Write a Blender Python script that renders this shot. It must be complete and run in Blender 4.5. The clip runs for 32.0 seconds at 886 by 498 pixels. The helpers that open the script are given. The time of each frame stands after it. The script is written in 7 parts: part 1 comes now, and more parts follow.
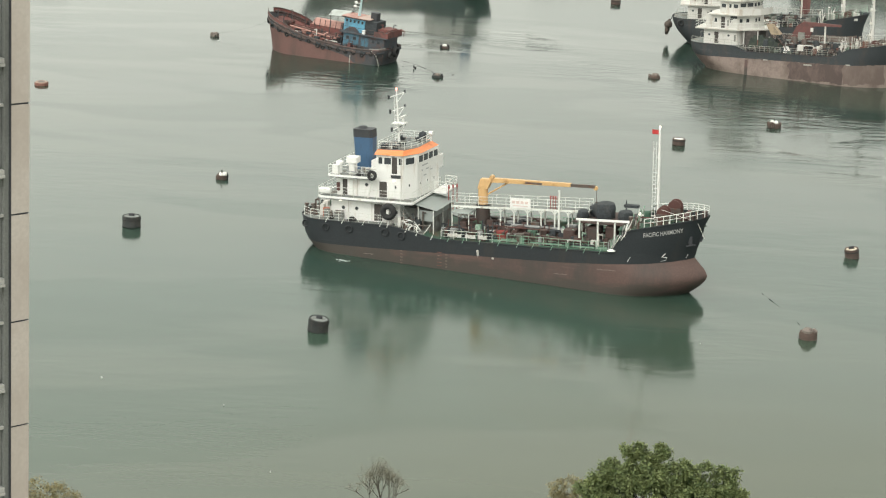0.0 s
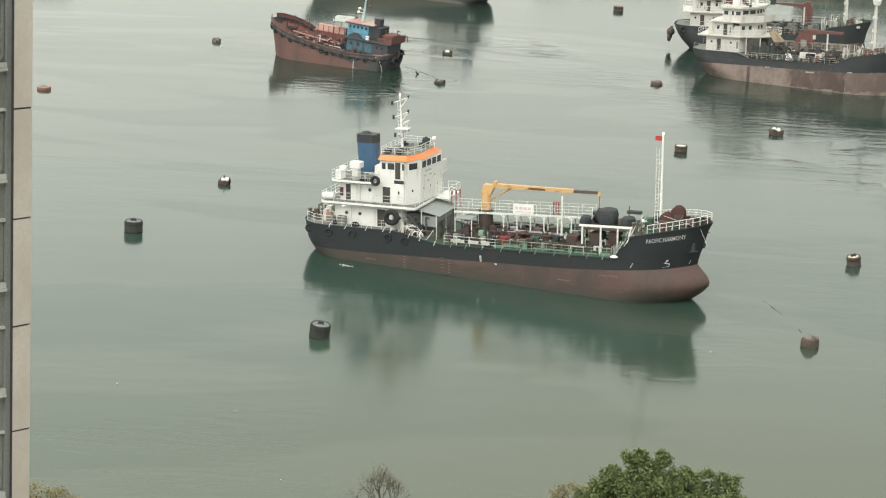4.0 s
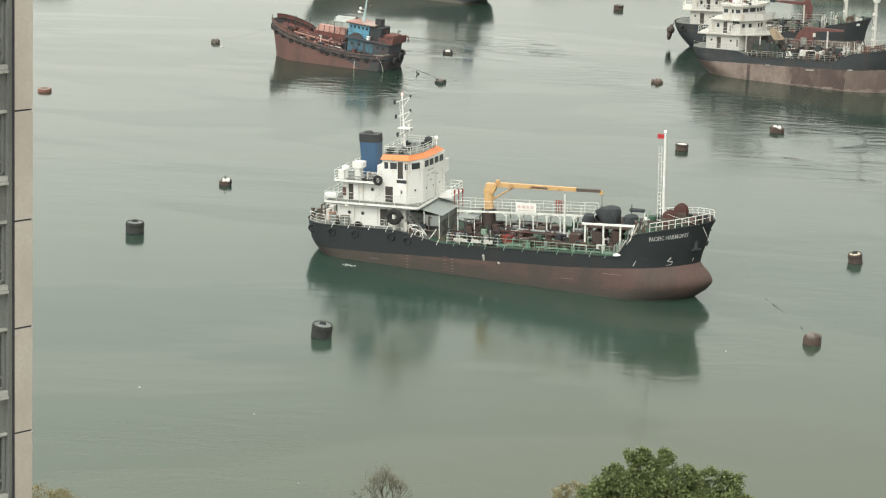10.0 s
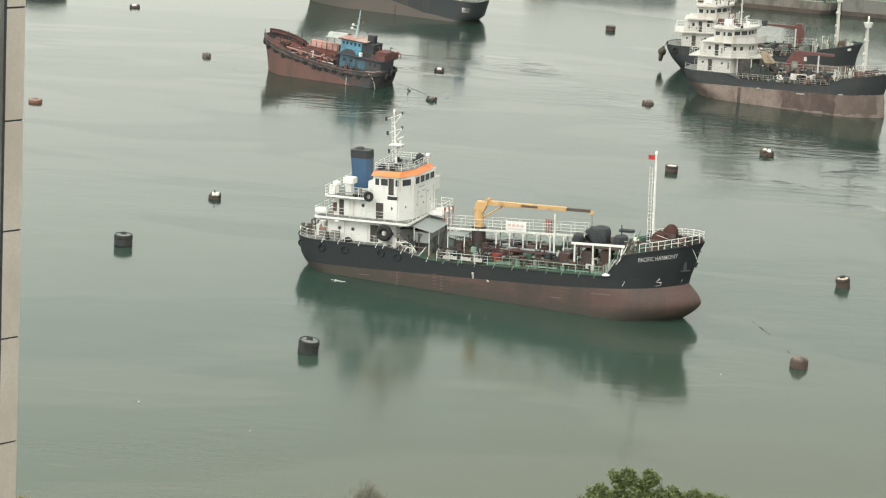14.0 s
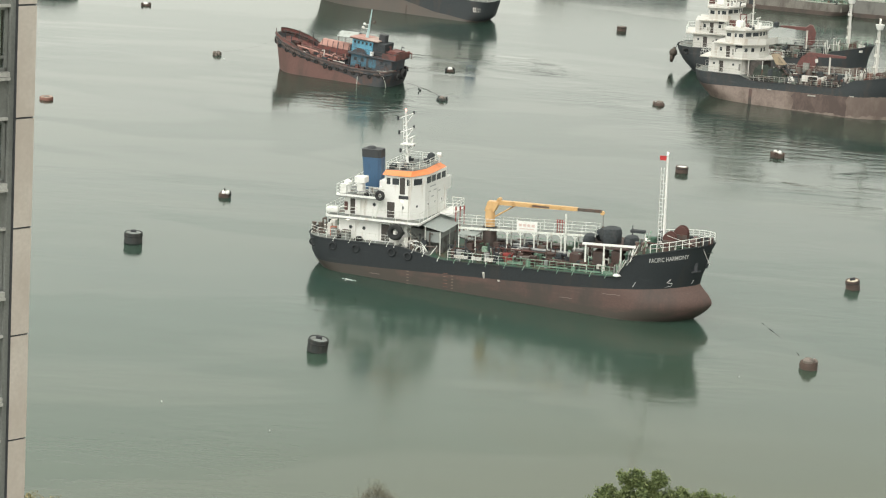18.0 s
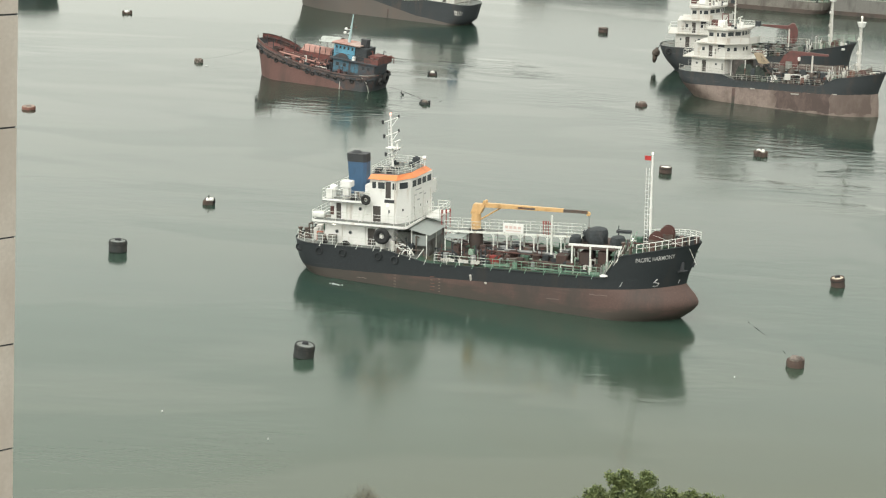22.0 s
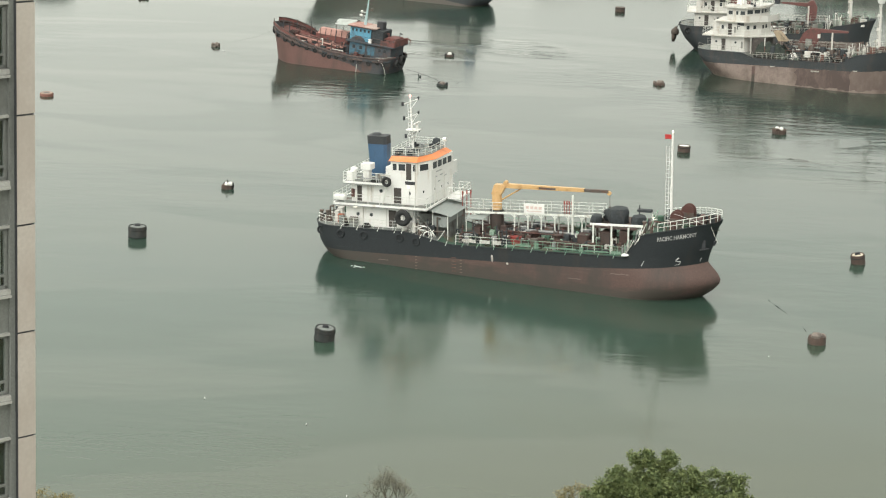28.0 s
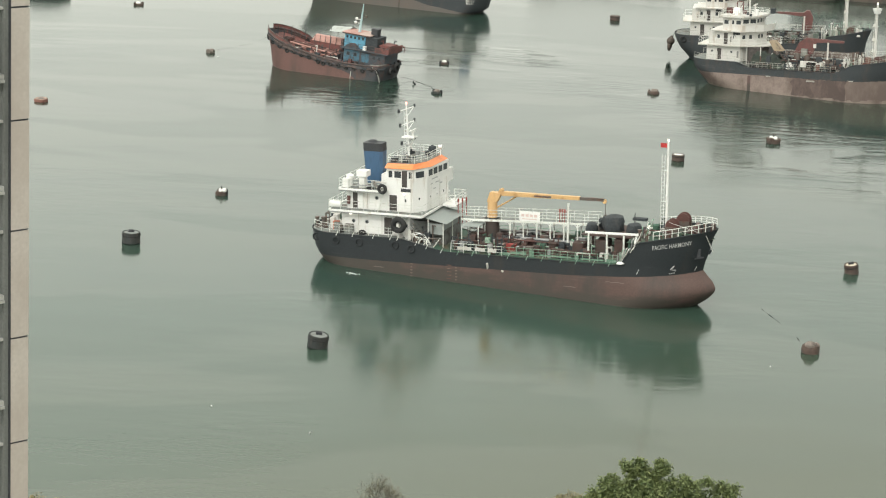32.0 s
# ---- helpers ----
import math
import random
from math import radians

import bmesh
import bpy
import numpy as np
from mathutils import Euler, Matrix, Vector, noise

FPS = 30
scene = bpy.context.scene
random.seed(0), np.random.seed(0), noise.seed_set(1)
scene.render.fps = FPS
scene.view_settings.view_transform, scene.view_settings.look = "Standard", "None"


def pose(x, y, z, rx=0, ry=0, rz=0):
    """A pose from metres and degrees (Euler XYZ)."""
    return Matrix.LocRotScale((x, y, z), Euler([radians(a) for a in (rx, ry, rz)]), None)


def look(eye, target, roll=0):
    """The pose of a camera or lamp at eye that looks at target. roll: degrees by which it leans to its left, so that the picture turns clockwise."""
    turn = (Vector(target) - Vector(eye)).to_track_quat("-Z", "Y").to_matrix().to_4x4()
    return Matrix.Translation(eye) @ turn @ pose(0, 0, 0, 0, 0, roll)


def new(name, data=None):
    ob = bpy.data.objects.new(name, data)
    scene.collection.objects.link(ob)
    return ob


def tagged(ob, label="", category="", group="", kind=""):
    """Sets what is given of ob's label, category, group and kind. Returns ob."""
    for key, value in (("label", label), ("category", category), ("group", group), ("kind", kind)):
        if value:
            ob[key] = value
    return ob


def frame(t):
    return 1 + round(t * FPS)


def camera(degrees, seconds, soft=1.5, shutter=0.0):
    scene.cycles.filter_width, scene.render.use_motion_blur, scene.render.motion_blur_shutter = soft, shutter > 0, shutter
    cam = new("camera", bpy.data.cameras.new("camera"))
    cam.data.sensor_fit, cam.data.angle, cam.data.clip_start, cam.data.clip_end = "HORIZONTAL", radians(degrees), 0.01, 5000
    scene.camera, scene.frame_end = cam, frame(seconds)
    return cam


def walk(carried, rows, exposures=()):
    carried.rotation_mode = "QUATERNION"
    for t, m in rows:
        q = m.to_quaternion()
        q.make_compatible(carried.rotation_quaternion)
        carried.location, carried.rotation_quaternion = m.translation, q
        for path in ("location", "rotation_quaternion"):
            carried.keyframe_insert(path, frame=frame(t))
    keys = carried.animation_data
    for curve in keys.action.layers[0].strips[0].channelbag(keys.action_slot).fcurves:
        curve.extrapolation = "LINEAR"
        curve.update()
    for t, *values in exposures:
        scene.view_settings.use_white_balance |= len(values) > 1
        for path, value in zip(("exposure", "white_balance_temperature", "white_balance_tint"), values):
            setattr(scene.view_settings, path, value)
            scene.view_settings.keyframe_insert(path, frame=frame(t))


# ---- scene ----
FOV = 23.93
cam = camera(FOV, 32.0, soft=1.15)
EYE_Z = 57.0
PATH = [  # seconds, then the turn of the camera in degrees
    (0, 75.072, -3.087, 0.844), (0.5, 75.124, -3.165, 0.838), (1, 75.180, -3.167, 0.891),
    (1.5, 75.163, -3.205, 1.014), (2, 75.144, -3.196, 1.005), (2.5, 75.183, -3.227, 0.910),
    (3, 75.223, -3.318, 0.907), (3.5, 75.247, -3.316, 0.936), (5.5, 75.141, -3.118, 0.969),
    (6, 75.139, -3.100, 0.994), (6.5, 75.192, -3.114, 1.008), (7, 75.171, -3.177, 1.094),
    (7.5, 75.164, -3.181, 1.143), (8, 75.219, -3.187, 1.046), (8.5, 75.276, -3.192, 0.905),
    (9, 75.301, -3.220, 0.858), (9.5, 75.293, -3.181, 0.896), (10, 75.224, -2.971, 0.907),
    (10.5, 75.242, -2.929, 0.811), (11, 75.360, -3.401, 0.788), (11.5, 75.517, -3.849, 0.856),
    (12, 75.565, -3.998, 0.994), (12.5, 75.601, -4.053, 1.099), (13, 75.643, -4.070, 1.055),
    (13.5, 75.684, -4.044, 0.960), (14, 75.710, -3.976, 0.839), (14.5, 75.745, -3.981, 0.827),
    (16.5, 75.833, -4.088, 1.014), (17, 75.787, -4.137, 1.041), (17.5, 75.689, -4.226, 1.187),
    (18, 75.677, -4.241, 1.182), (18.5, 75.719, -4.192, 1.076), (19, 75.695, -4.033, 1.027),
    (19.5, 75.708, -3.967, 0.964), (20, 75.746, -3.902, 0.893), (20.5, 75.810, -3.890, 0.771),
    (21, 75.867, -3.847, 0.652), (21.5, 75.872, -3.747, 0.589), (22, 75.817, -3.498, 0.569),
    (22.5, 75.789, -3.550, 0.597), (23, 75.843, -3.646, 0.590), (23.5, 75.862, -3.583, 0.571),
    (24, 75.836, -3.578, 0.644), (24.5, 75.806, -3.540, 0.748), (25, 75.751, -3.485, 0.713),
    (25.5, 75.504, -3.487, 0.718), (27.5, 75.218, -2.776, 0.905), (28, 75.298, -2.712, 0.911),
    (28.5, 75.347, -2.673, 0.859), (29, 75.399, -2.632, 0.755), (29.5, 75.394, -2.608, 0.708),
    (30, 75.434, -2.648, 0.714), (30.5, 75.496, -2.864, 0.835), (31, 75.534, -3.324, 0.977),
    (31.5, 75.494, -3.311, 0.937), (32, 75.510, -3.040, 0.820),
]

walk(cam, [(t, pose(0, 0, EYE_Z, a, b, c)) for t, a, b, c in PATH])

# ---- world and sun ----
world = bpy.data.worlds.new("overcast")
scene.world = world
world.use_nodes = True
wn, wl = world.node_tree.nodes, world.node_tree.links
wn.clear()
sky = wn.new("ShaderNodeTexSky")
sky.sky_type, sky.sun_disc = "NISHITA", False
sky.sun_elevation, sky.sun_rotation = radians(42), radians(200)
sky.dust_density, sky.air_density = 6.0, 1.5
hsv = wn.new("ShaderNodeHueSaturation")
hsv.inputs["Saturation"].default_value = 0.25
cloud = wn.new("ShaderNodeMix")
cloud.data_type = "RGBA"
cloud.inputs[0].default_value = 0.72
cloud.inputs[7].default_value = (16.25, 16.45, 14.6, 1)
bg = wn.new("ShaderNodeBackground")
bg.inputs["Strength"].default_value = 0.1
out = wn.new("ShaderNodeOutputWorld")
wl.new(sky.outputs[0], hsv.inputs["Color"])
wl.new(hsv.outputs[0], cloud.inputs[6])
co = wn.new("ShaderNodeTexCoord")
sep = wn.new("ShaderNodeSeparateXYZ")
fall = wn.new("ShaderNodeMapRange")
fall.inputs[1].default_value, fall.inputs[2].default_value, fall.inputs[3].default_value, fall.inputs[4].default_value = -1, 1, 1.53, 0.62
shade = wn.new("ShaderNodeVectorMath")
shade.operation = "SCALE"
wl.new(co.outputs["Generated"], sep.inputs[0])
wl.new(sep.outputs[0], fall.inputs[0])
wl.new(fall.outputs[0], shade.inputs["Scale"])
wl.new(cloud.outputs[2], shade.inputs[0])
wl.new(shade.outputs[0], bg.inputs["Color"])
wl.new(bg.outputs[0], out.inputs["Surface"])
sun_data = bpy.data.lights.new("sun", "SUN")
sun_data.energy, sun_data.angle, sun_data.color = 1.1, radians(25), (1.0, 0.96, 0.9)
sun = new("sun", sun_data)
sun.matrix_world = look((-40, -110, 120), (0, 0, 0))
scene.view_settings.exposure = 0.0


# ---- mesh helpers ----
class MB:
    """A mesh in the making: corners and faces."""

    def __init__(self):
        self.v, self.f = [], []

    def add(self, vs, fs):
        o = len(self.v)
        self.v += [tuple(p) for p in vs]
        self.f += [tuple(i + o for i in f) for f in fs]
        return self

    def box(self, x0, x1, y0, y1, z0, z1, c=0.0):
        """A box whose upright edges are cut off by c."""
        if c <= 0:
            p = [(x0, y0), (x1, y0), (x1, y1), (x0, y1)]
        else:
            p = [(x0 + c, y0), (x1 - c, y0), (x1, y0 + c), (x1, y1 - c), (x1 - c, y1), (x0 + c, y1), (x0, y1 - c), (x0, y0 + c)]
        return self.prism(p, z0, z1)

    def prism(self, p, z0, z1, q=None):
        """A prism over the outline p, with the outline q on top where it differs."""
        q = q or p
        n = len(p)
        vs = [(x, y, z0) for x, y in p] + [(x, y, z1) for x, y in q]
        fs = [(i, (i + 1) % n, (i + 1) % n + n, i + n) for i in range(n)]
        return self.add(vs, fs + [tuple(range(n))[::-1], tuple(range(n, 2 * n))])

    def slab(self, x0, x1, y0, y1, za, zb, h):
        """A flat beam whose underside rises from za at x0 to zb at x1."""
        vs = [(x, y, z) for x, z in ((x0, za), (x1, zb)) for y, z in ((y0, z), (y1, z), (y1, z + h), (y0, z + h))]
        return self.add(vs, [(0, 1, 2, 3), (7, 6, 5, 4), (0, 4, 5, 1), (1, 5, 6, 2), (2, 6, 7, 3), (3, 7, 4, 0)])

    def tube(self, a, b, r, r2=None, n=8):
        a, b = Vector(a), Vector(b)
        r2 = r if r2 is None else r2
        w = (b - a).normalized()
        u = w.orthogonal().normalized()
        k = w.cross(u)
        ring = [(math.cos(2 * math.pi * i / n), math.sin(2 * math.pi * i / n)) for i in range(n)]
        vs = [a + (u * c + k * s) * r for c, s in ring] + [b + (u * c + k * s) * r2 for c, s in ring]
        fs = [(i, (i + 1) % n, (i + 1) % n + n, i + n) for i in range(n)]
        return self.add(vs, fs + [tuple(range(n))[::-1], tuple(range(n, 2 * n))])

    def line(self, pts, r, n=6):
        """A bent tube through the points, in one piece."""
        pts = [Vector(p) for p in pts]
        vs, u = [], None
        for i, p in enumerate(pts):
            w = (pts[min(i + 1, len(pts) - 1)] - pts[max(i - 1, 0)]).normalized()
            u = (u - w * u.dot(w)).normalized() if u and (u - w * u.dot(w)).length > 1e-4 else w.orthogonal().normalized()
            k = w.cross(u)
            vs += [p + (u * math.cos(2 * math.pi * j / n) + k * math.sin(2 * math.pi * j / n)) * r for j in range(n)]
        m = len(pts)
        fs = [(i * n + j, i * n + (j + 1) % n, (i + 1) * n + (j + 1) % n, (i + 1) * n + j) for i in range(m - 1) for j in range(n)]
        return self.add(vs, fs + [tuple(range(n))[::-1], tuple(range((m - 1) * n, m * n))])

    def lathe(self, prof, n=16, o=(0, 0, 0), axis="z"):
        """Turns a profile of (radius, height) about an axis."""
        vs, fs = [], []
        for r, h in prof:
            for i in range(n):
                a = 2 * math.pi * i / n
                p = (r * math.cos(a), r * math.sin(a), h)
                p = {"z": p, "y": (p[0], p[2], p[1]), "x": (p[2], p[0], p[1])}[axis]
                vs.append((o[0] + p[0], o[1] + p[1], o[2] + p[2]))
        for j in range(len(prof) - 1):
            for i in range(n):
                k = (i + 1) % n
                fs.append((j * n + i, j * n + k, (j + 1) * n + k, (j + 1) * n + i))
        fs += [tuple(range(n))[::-1], tuple(range((len(prof) - 1) * n, len(prof) * n))]
        return self.add(vs, fs)

    def torus(self, o, R, r, axis="y", n=18, m=8):
        vs, fs = [], []
        for i in range(n):
            a = 2 * math.pi * i / n
            for j in range(m):
                b = 2 * math.pi * j / m
                w = R + r * math.cos(b)
                p = (w * math.cos(a), r * math.sin(b) * 1.15, w * math.sin(a))
                p = {"y": p, "x": (p[1], p[0], p[2]), "z": (p[0], p[2], p[1])}[axis]
                vs.append((o[0] + p[0], o[1] + p[1], o[2] + p[2]))
        for i in range(n):
            for j in range(m):
                fs.append((i * m + j, ((i + 1) % n) * m + j, ((i + 1) % n) * m + (j + 1) % m, i * m + (j + 1) % m))
        return self.add(vs, fs)

    def mesh(self, name, material, smooth=False):
        me = bpy.data.meshes.new(name)
        me.from_pydata(self.v, [], self.f)
        if material:
            me.materials.append(material)
        bm = bmesh.new()
        bm.from_mesh(me)
        bmesh.ops.recalc_face_normals(bm, faces=bm.faces)
        bm.to_mesh(me)
        bm.free()
        if smooth:
            me.shade_smooth()
            me.set_sharp_from_angle(angle=radians(40))
        return me


def part(name, mb, material, parent, label="", smooth=False):
    ob = new(name, mb.mesh(name, material, smooth))
    ob.parent = parent
    return tagged(ob, label)


def again(name, me, parent, x, y, z, rx=0, ry=0, rz=0, label=""):
    """One more part on a mesh that alike parts share."""
    ob = new(name, me)
    ob.parent = parent
    ob.matrix_basis = pose(x, y, z, rx, ry, rz)
    return tagged(ob, label)


def thing(name, m, label, category, group="", kind=""):
    ob = new(name)
    ob.empty_display_size = 0.5
    ob.matrix_basis = m
    return tagged(ob, label, category, group, kind)


# ---- materials ----
def M(name, col, rough=0.6, metal=0.0, stain=None, amt=0.35, scale=1.0, streak=1.0, bump=0.15, var=0.25, fine=18.0, rnd=0.0, scuff=None, scuff_amt=0.3, slime=None, spec=0.5):
    """A worn surface: fine grain over the base colour, and stains of a second colour with a shape of their own."""
    m = bpy.data.materials.new(name)
    m.use_nodes = True
    n, l = m.node_tree.nodes, m.node_tree.links
    b = n["Principled BSDF"]
    b.inputs["Roughness"].default_value, b.inputs["Metallic"].default_value, b.inputs["Specular IOR Level"].default_value = rough, metal, spec
    co = n.new("ShaderNodeTexCoord")
    mp = n.new("ShaderNodeMapping")
    mp.inputs["Scale"].default_value = (scale, scale, scale / streak)
    l.new(co.outputs["Object"], mp.inputs[0])
    g = n.new("ShaderNodeTexNoise")
    g.inputs["Scale"].default_value, g.inputs["Detail"].default_value = fine, 4
    l.new(co.outputs["Object"], g.inputs["Vector"])
    lo, hi = [c * (1 - var) for c in col], [min(1, c * (1 + var)) for c in col]
    r = n.new("ShaderNodeValToRGB")
    r.color_ramp.elements[0].position, r.color_ramp.elements[1].position = 0.3, 0.7
    r.color_ramp.elements[0].color, r.color_ramp.elements[1].color = (*lo, 1), (*hi, 1)
    l.new(g.outputs[0], r.inputs[0])
    c = r.outputs[0]
    if stain:
        s = n.new("ShaderNodeTexNoise")
        s.inputs["Scale"].default_value, s.inputs["Detail"].default_value, s.inputs["Roughness"].default_value = 1.0, 6, 0.68
        l.new(mp.outputs[0], s.inputs["Vector"])
        k = n.new("ShaderNodeMapRange")
        k.inputs[1].default_value, k.inputs[2].default_value = 0.68 - amt * 0.5, 0.86 - amt * 0.5
        k.inputs[4].default_value = 0.9
        l.new(s.outputs[0], k.inputs[0])
        x = n.new("ShaderNodeMix")
        x.data_type = "RGBA"
        x.inputs[7].default_value = (*stain, 1)
        l.new(k.outputs[0], x.inputs[0])
        l.new(c, x.inputs[6])
        c = x.outputs[2]
    if scuff:
        # long scrapes that run along the side
        m2 = n.new("ShaderNodeMapping")
        m2.inputs["Scale"].default_value = (0.16, 1.0, 2.2)
        l.new(co.outputs["Object"], m2.inputs[0])
        s2 = n.new("ShaderNodeTexNoise")
        s2.inputs["Scale"].default_value, s2.inputs["Detail"].default_value, s2.inputs["Roughness"].default_value = 1.3, 7, 0.7
        l.new(m2.outputs[0], s2.inputs["Vector"])
        k2 = n.new("ShaderNodeMapRange")
        k2.inputs[1].default_value, k2.inputs[2].default_value, k2.inputs[4].default_value = 0.74 - scuff_amt * 0.4, 0.9 - scuff_amt * 0.4, 0.75
        l.new(s2.outputs[0], k2.inputs[0])
        x2 = n.new("ShaderNodeMix")
        x2.data_type = "RGBA"
        x2.inputs[7].default_value = (*scuff, 1)
        l.new(k2.outputs[0], x2.inputs[0])
        l.new(c, x2.inputs[6])
        c = x2.outputs[2]
    if slime:
        # dried weed of the waterline, ragged at its upper edge; slime: slope along the hull, height, raggedness
        sp = n.new("ShaderNodeSeparateXYZ")
        l.new(co.outputs["Object"], sp.inputs[0])
        up = n.new("ShaderNodeMath")
        up.operation = "MULTIPLY_ADD"
        up.inputs[1].default_value = slime[0]
        l.new(sp.outputs[0], up.inputs[0])
        l.new(sp.outputs[2], up.inputs[2])
        m3 = n.new("ShaderNodeMapping")
        m3.inputs["Scale"].default_value = (0.22, 0.22, 0.9)
        l.new(co.outputs["Object"], m3.inputs[0])
        s3 = n.new("ShaderNodeTexNoise")
        s3.inputs["Scale"].default_value, s3.inputs["Detail"].default_value, s3.inputs["Roughness"].default_value = 1.0, 7, 0.65
        l.new(m3.outputs[0], s3.inputs["Vector"])
        edge = n.new("ShaderNodeMath")
        edge.operation = "MULTIPLY_ADD"
        edge.inputs[1].default_value = slime[2] * 2.5
        l.new(s3.outputs[0], edge.inputs[0])
        l.new(up.outputs[0], edge.inputs[2])
        k3 = n.new("ShaderNodeMapRange")
        k3.inputs[1].default_value, k3.inputs[2].default_value = slime[1] - 0.5, slime[1] + 0.35
        k3.inputs[3].default_value, k3.inputs[4].default_value = 0.88, 0.0
        l.new(edge.outputs[0], k3.inputs[0])
        x3 = n.new("ShaderNodeMix")
        x3.data_type = "RGBA"
        x3.inputs[7].default_value = (0.060, 0.053, 0.045, 1)
        l.new(k3.outputs[0], x3.inputs[0])
        l.new(c, x3.inputs[6])
        c = x3.outputs[2]
    if rnd:
        oi = n.new("ShaderNodeObjectInfo")
        mr = n.new("ShaderNodeMapRange")
        mr.inputs[3].default_value, mr.inputs[4].default_value = 1 - rnd, 1 + rnd
        l.new(oi.outputs["Random"], mr.inputs[0])
        h = n.new("ShaderNodeHueSaturation")
        l.new(mr.outputs[0], h.inputs["Value"])
        l.new(c, h.inputs["Color"])
        c = h.outputs[0]
    l.new(c, b.inputs["Base Color"])
    if bump:
        bp = n.new("ShaderNodeBump")
        bp.inputs["Strength"].default_value, bp.inputs["Distance"].default_value = bump, 0.03
        l.new(g.outputs[0], bp.inputs["Height"])
        l.new(bp.outputs[0], b.inputs["Normal"])
    return m


RUST = (0.13, 0.045, 0.022)
white = M("white_paint", (0.81, 0.81, 0.79), 0.45, stain=(0.52, 0.44, 0.36), amt=0.20, scale=0.8, streak=5, var=0.06, scuff=(0.62, 0.61, 0.58), scuff_amt=0.34)
old_white = M("old_white_paint", (0.62, 0.61, 0.58), 0.55, stain=(0.42, 0.33, 0.25), amt=0.3, scale=0.8, streak=5, var=0.08)
rail_white = M("rail_white", (0.72, 0.74, 0.70), 0.5, stain=(0.40, 0.30, 0.22), amt=0.25, scale=2, var=0.1)
rail_green = M("rail_green", (0.19, 0.33, 0.24), 0.6, stain=(0.46, 0.50, 0.45), amt=0.42, scale=2, var=0.15)
deck_green = M("deck_green", (0.045, 0.10, 0.07), 0.7, stain=(0.12, 0.09, 0.06), amt=0.42, scale=0.7, var=0.3)
deck_brown = M("deck_brown", (0.075, 0.046, 0.040), 0.75, stain=(0.06, 0.05, 0.045), amt=0.45, scale=0.6, var=0.35)
deck_grey = M("deck_grey", (0.20, 0.22, 0.21), 0.75, stain=(0.12, 0.09, 0.07), amt=0.4, scale=0.7, var=0.25)
hull_black = M("hull_black", (0.027, 0.032, 0.036), 0.55, stain=(0.045, 0.040, 0.037), amt=0.30, scale=0.35, streak=6, var=0.3, scuff=(0.060, 0.064, 0.066), scuff_amt=0.34, spec=0.35)
# worn black for the distant hulls, its base colour lifted to stand for haze
hull_worn_hazed = M("hull_worn_black_hazed", (0.046, 0.053, 0.058), 0.7, stain=(0.085, 0.070, 0.062), amt=0.34, scale=0.4, streak=4, var=0.3, scuff=(0.11, 0.11, 0.108), scuff_amt=0.36, spec=0.35)
hull_red = M("hull_red", (0.112, 0.070, 0.061), 0.6, stain=(0.066, 0.054, 0.049), amt=0.5, scale=0.25, streak=3, var=0.10, fine=6, scuff=(0.18, 0.13, 0.112), scuff_amt=0.34, slime=(0.06, 3.4, 1.7))
hull_pale = M("hull_pale_red", (0.265, 0.21, 0.185), 0.7, stain=(0.135, 0.098, 0.084), amt=0.52, scale=0.3, streak=1.6, var=0.08, fine=5, scuff=(0.32, 0.27, 0.24), scuff_amt=0.36)
funnel_blue = M("funnel_blue", (0.048, 0.108, 0.20), 0.45, stain=(0.03, 0.05, 0.09), amt=0.25, scale=0.8, streak=4, var=0.12)
soot = M("soot_black", (0.038, 0.041, 0.046), 0.6, var=0.3, stain=(0.05, 0.05, 0.05), amt=0.2)
orange = M("orange_paint", (0.80, 0.255, 0.088), 0.45, stain=(0.50, 0.16, 0.05), amt=0.22, scale=0.8, var=0.08)
yellow = M("crane_yellow", (0.62, 0.39, 0.18), 0.45, stain=(0.30, 0.15, 0.05), amt=0.3, scale=1.0, var=0.12)
dark_steel = M("dark_steel", (0.10, 0.085, 0.075), 0.55, stain=RUST, amt=0.35, scale=1.5, var=0.3)
red_paint = M("red_paint", (0.27, 0.045, 0.04), 0.5, stain=(0.16, 0.04, 0.03), amt=0.35, scale=1.2, var=0.2)
bright_red = M("bright_red", (0.48, 0.04, 0.04), 0.5, var=0.12)
drum_red = M("oxide_red", (0.092, 0.040, 0.034), 0.6, stain=(0.08, 0.03, 0.025), amt=0.35, scale=1.2, var=0.25)
rubber = M("rubber", (0.026, 0.027, 0.028), 0.9, stain=(0.05, 0.047, 0.043), amt=0.3, scale=2.5, var=0.4, bump=0.3)
old_tyre = M("worn_rubber", (0.026, 0.030, 0.033), 0.9, stain=(0.055, 0.052, 0.05), amt=0.3, scale=2.5, var=0.25, bump=0.3)
awning = M("awning_grey", (0.28, 0.31, 0.30), 0.6, stain=(0.28, 0.29, 0.28), amt=0.3, scale=0.8, var=0.12)
pipe_rust = M("pipe_rust", (0.14, 0.06, 0.045), 0.65, stain=(0.26, 0.22, 0.19), amt=0.3, scale=1.6, var=0.3)
tarp_black = M("tarp_black", (0.042, 0.049, 0.054), 0.92, var=0.3, stain=(0.07, 0.07, 0.07), amt=0.25, fine=5, bump=0.5)
steel_grey = M("steel_grey", (0.30, 0.31, 0.31), 0.45, metal=0.3, stain=(0.2, 0.15, 0.11), amt=0.3, var=0.15)
foam_white = M("foam", (0.66, 0.68, 0.66), 0.8, var=0.1, bump=0.4)
beige = M("beige_tile", (0.53, 0.482, 0.442), 0.6, stain=(0.44, 0.385, 0.345), amt=0.5, scale=0.35, streak=1.5, var=0.07, fine=9, bump=0.05)
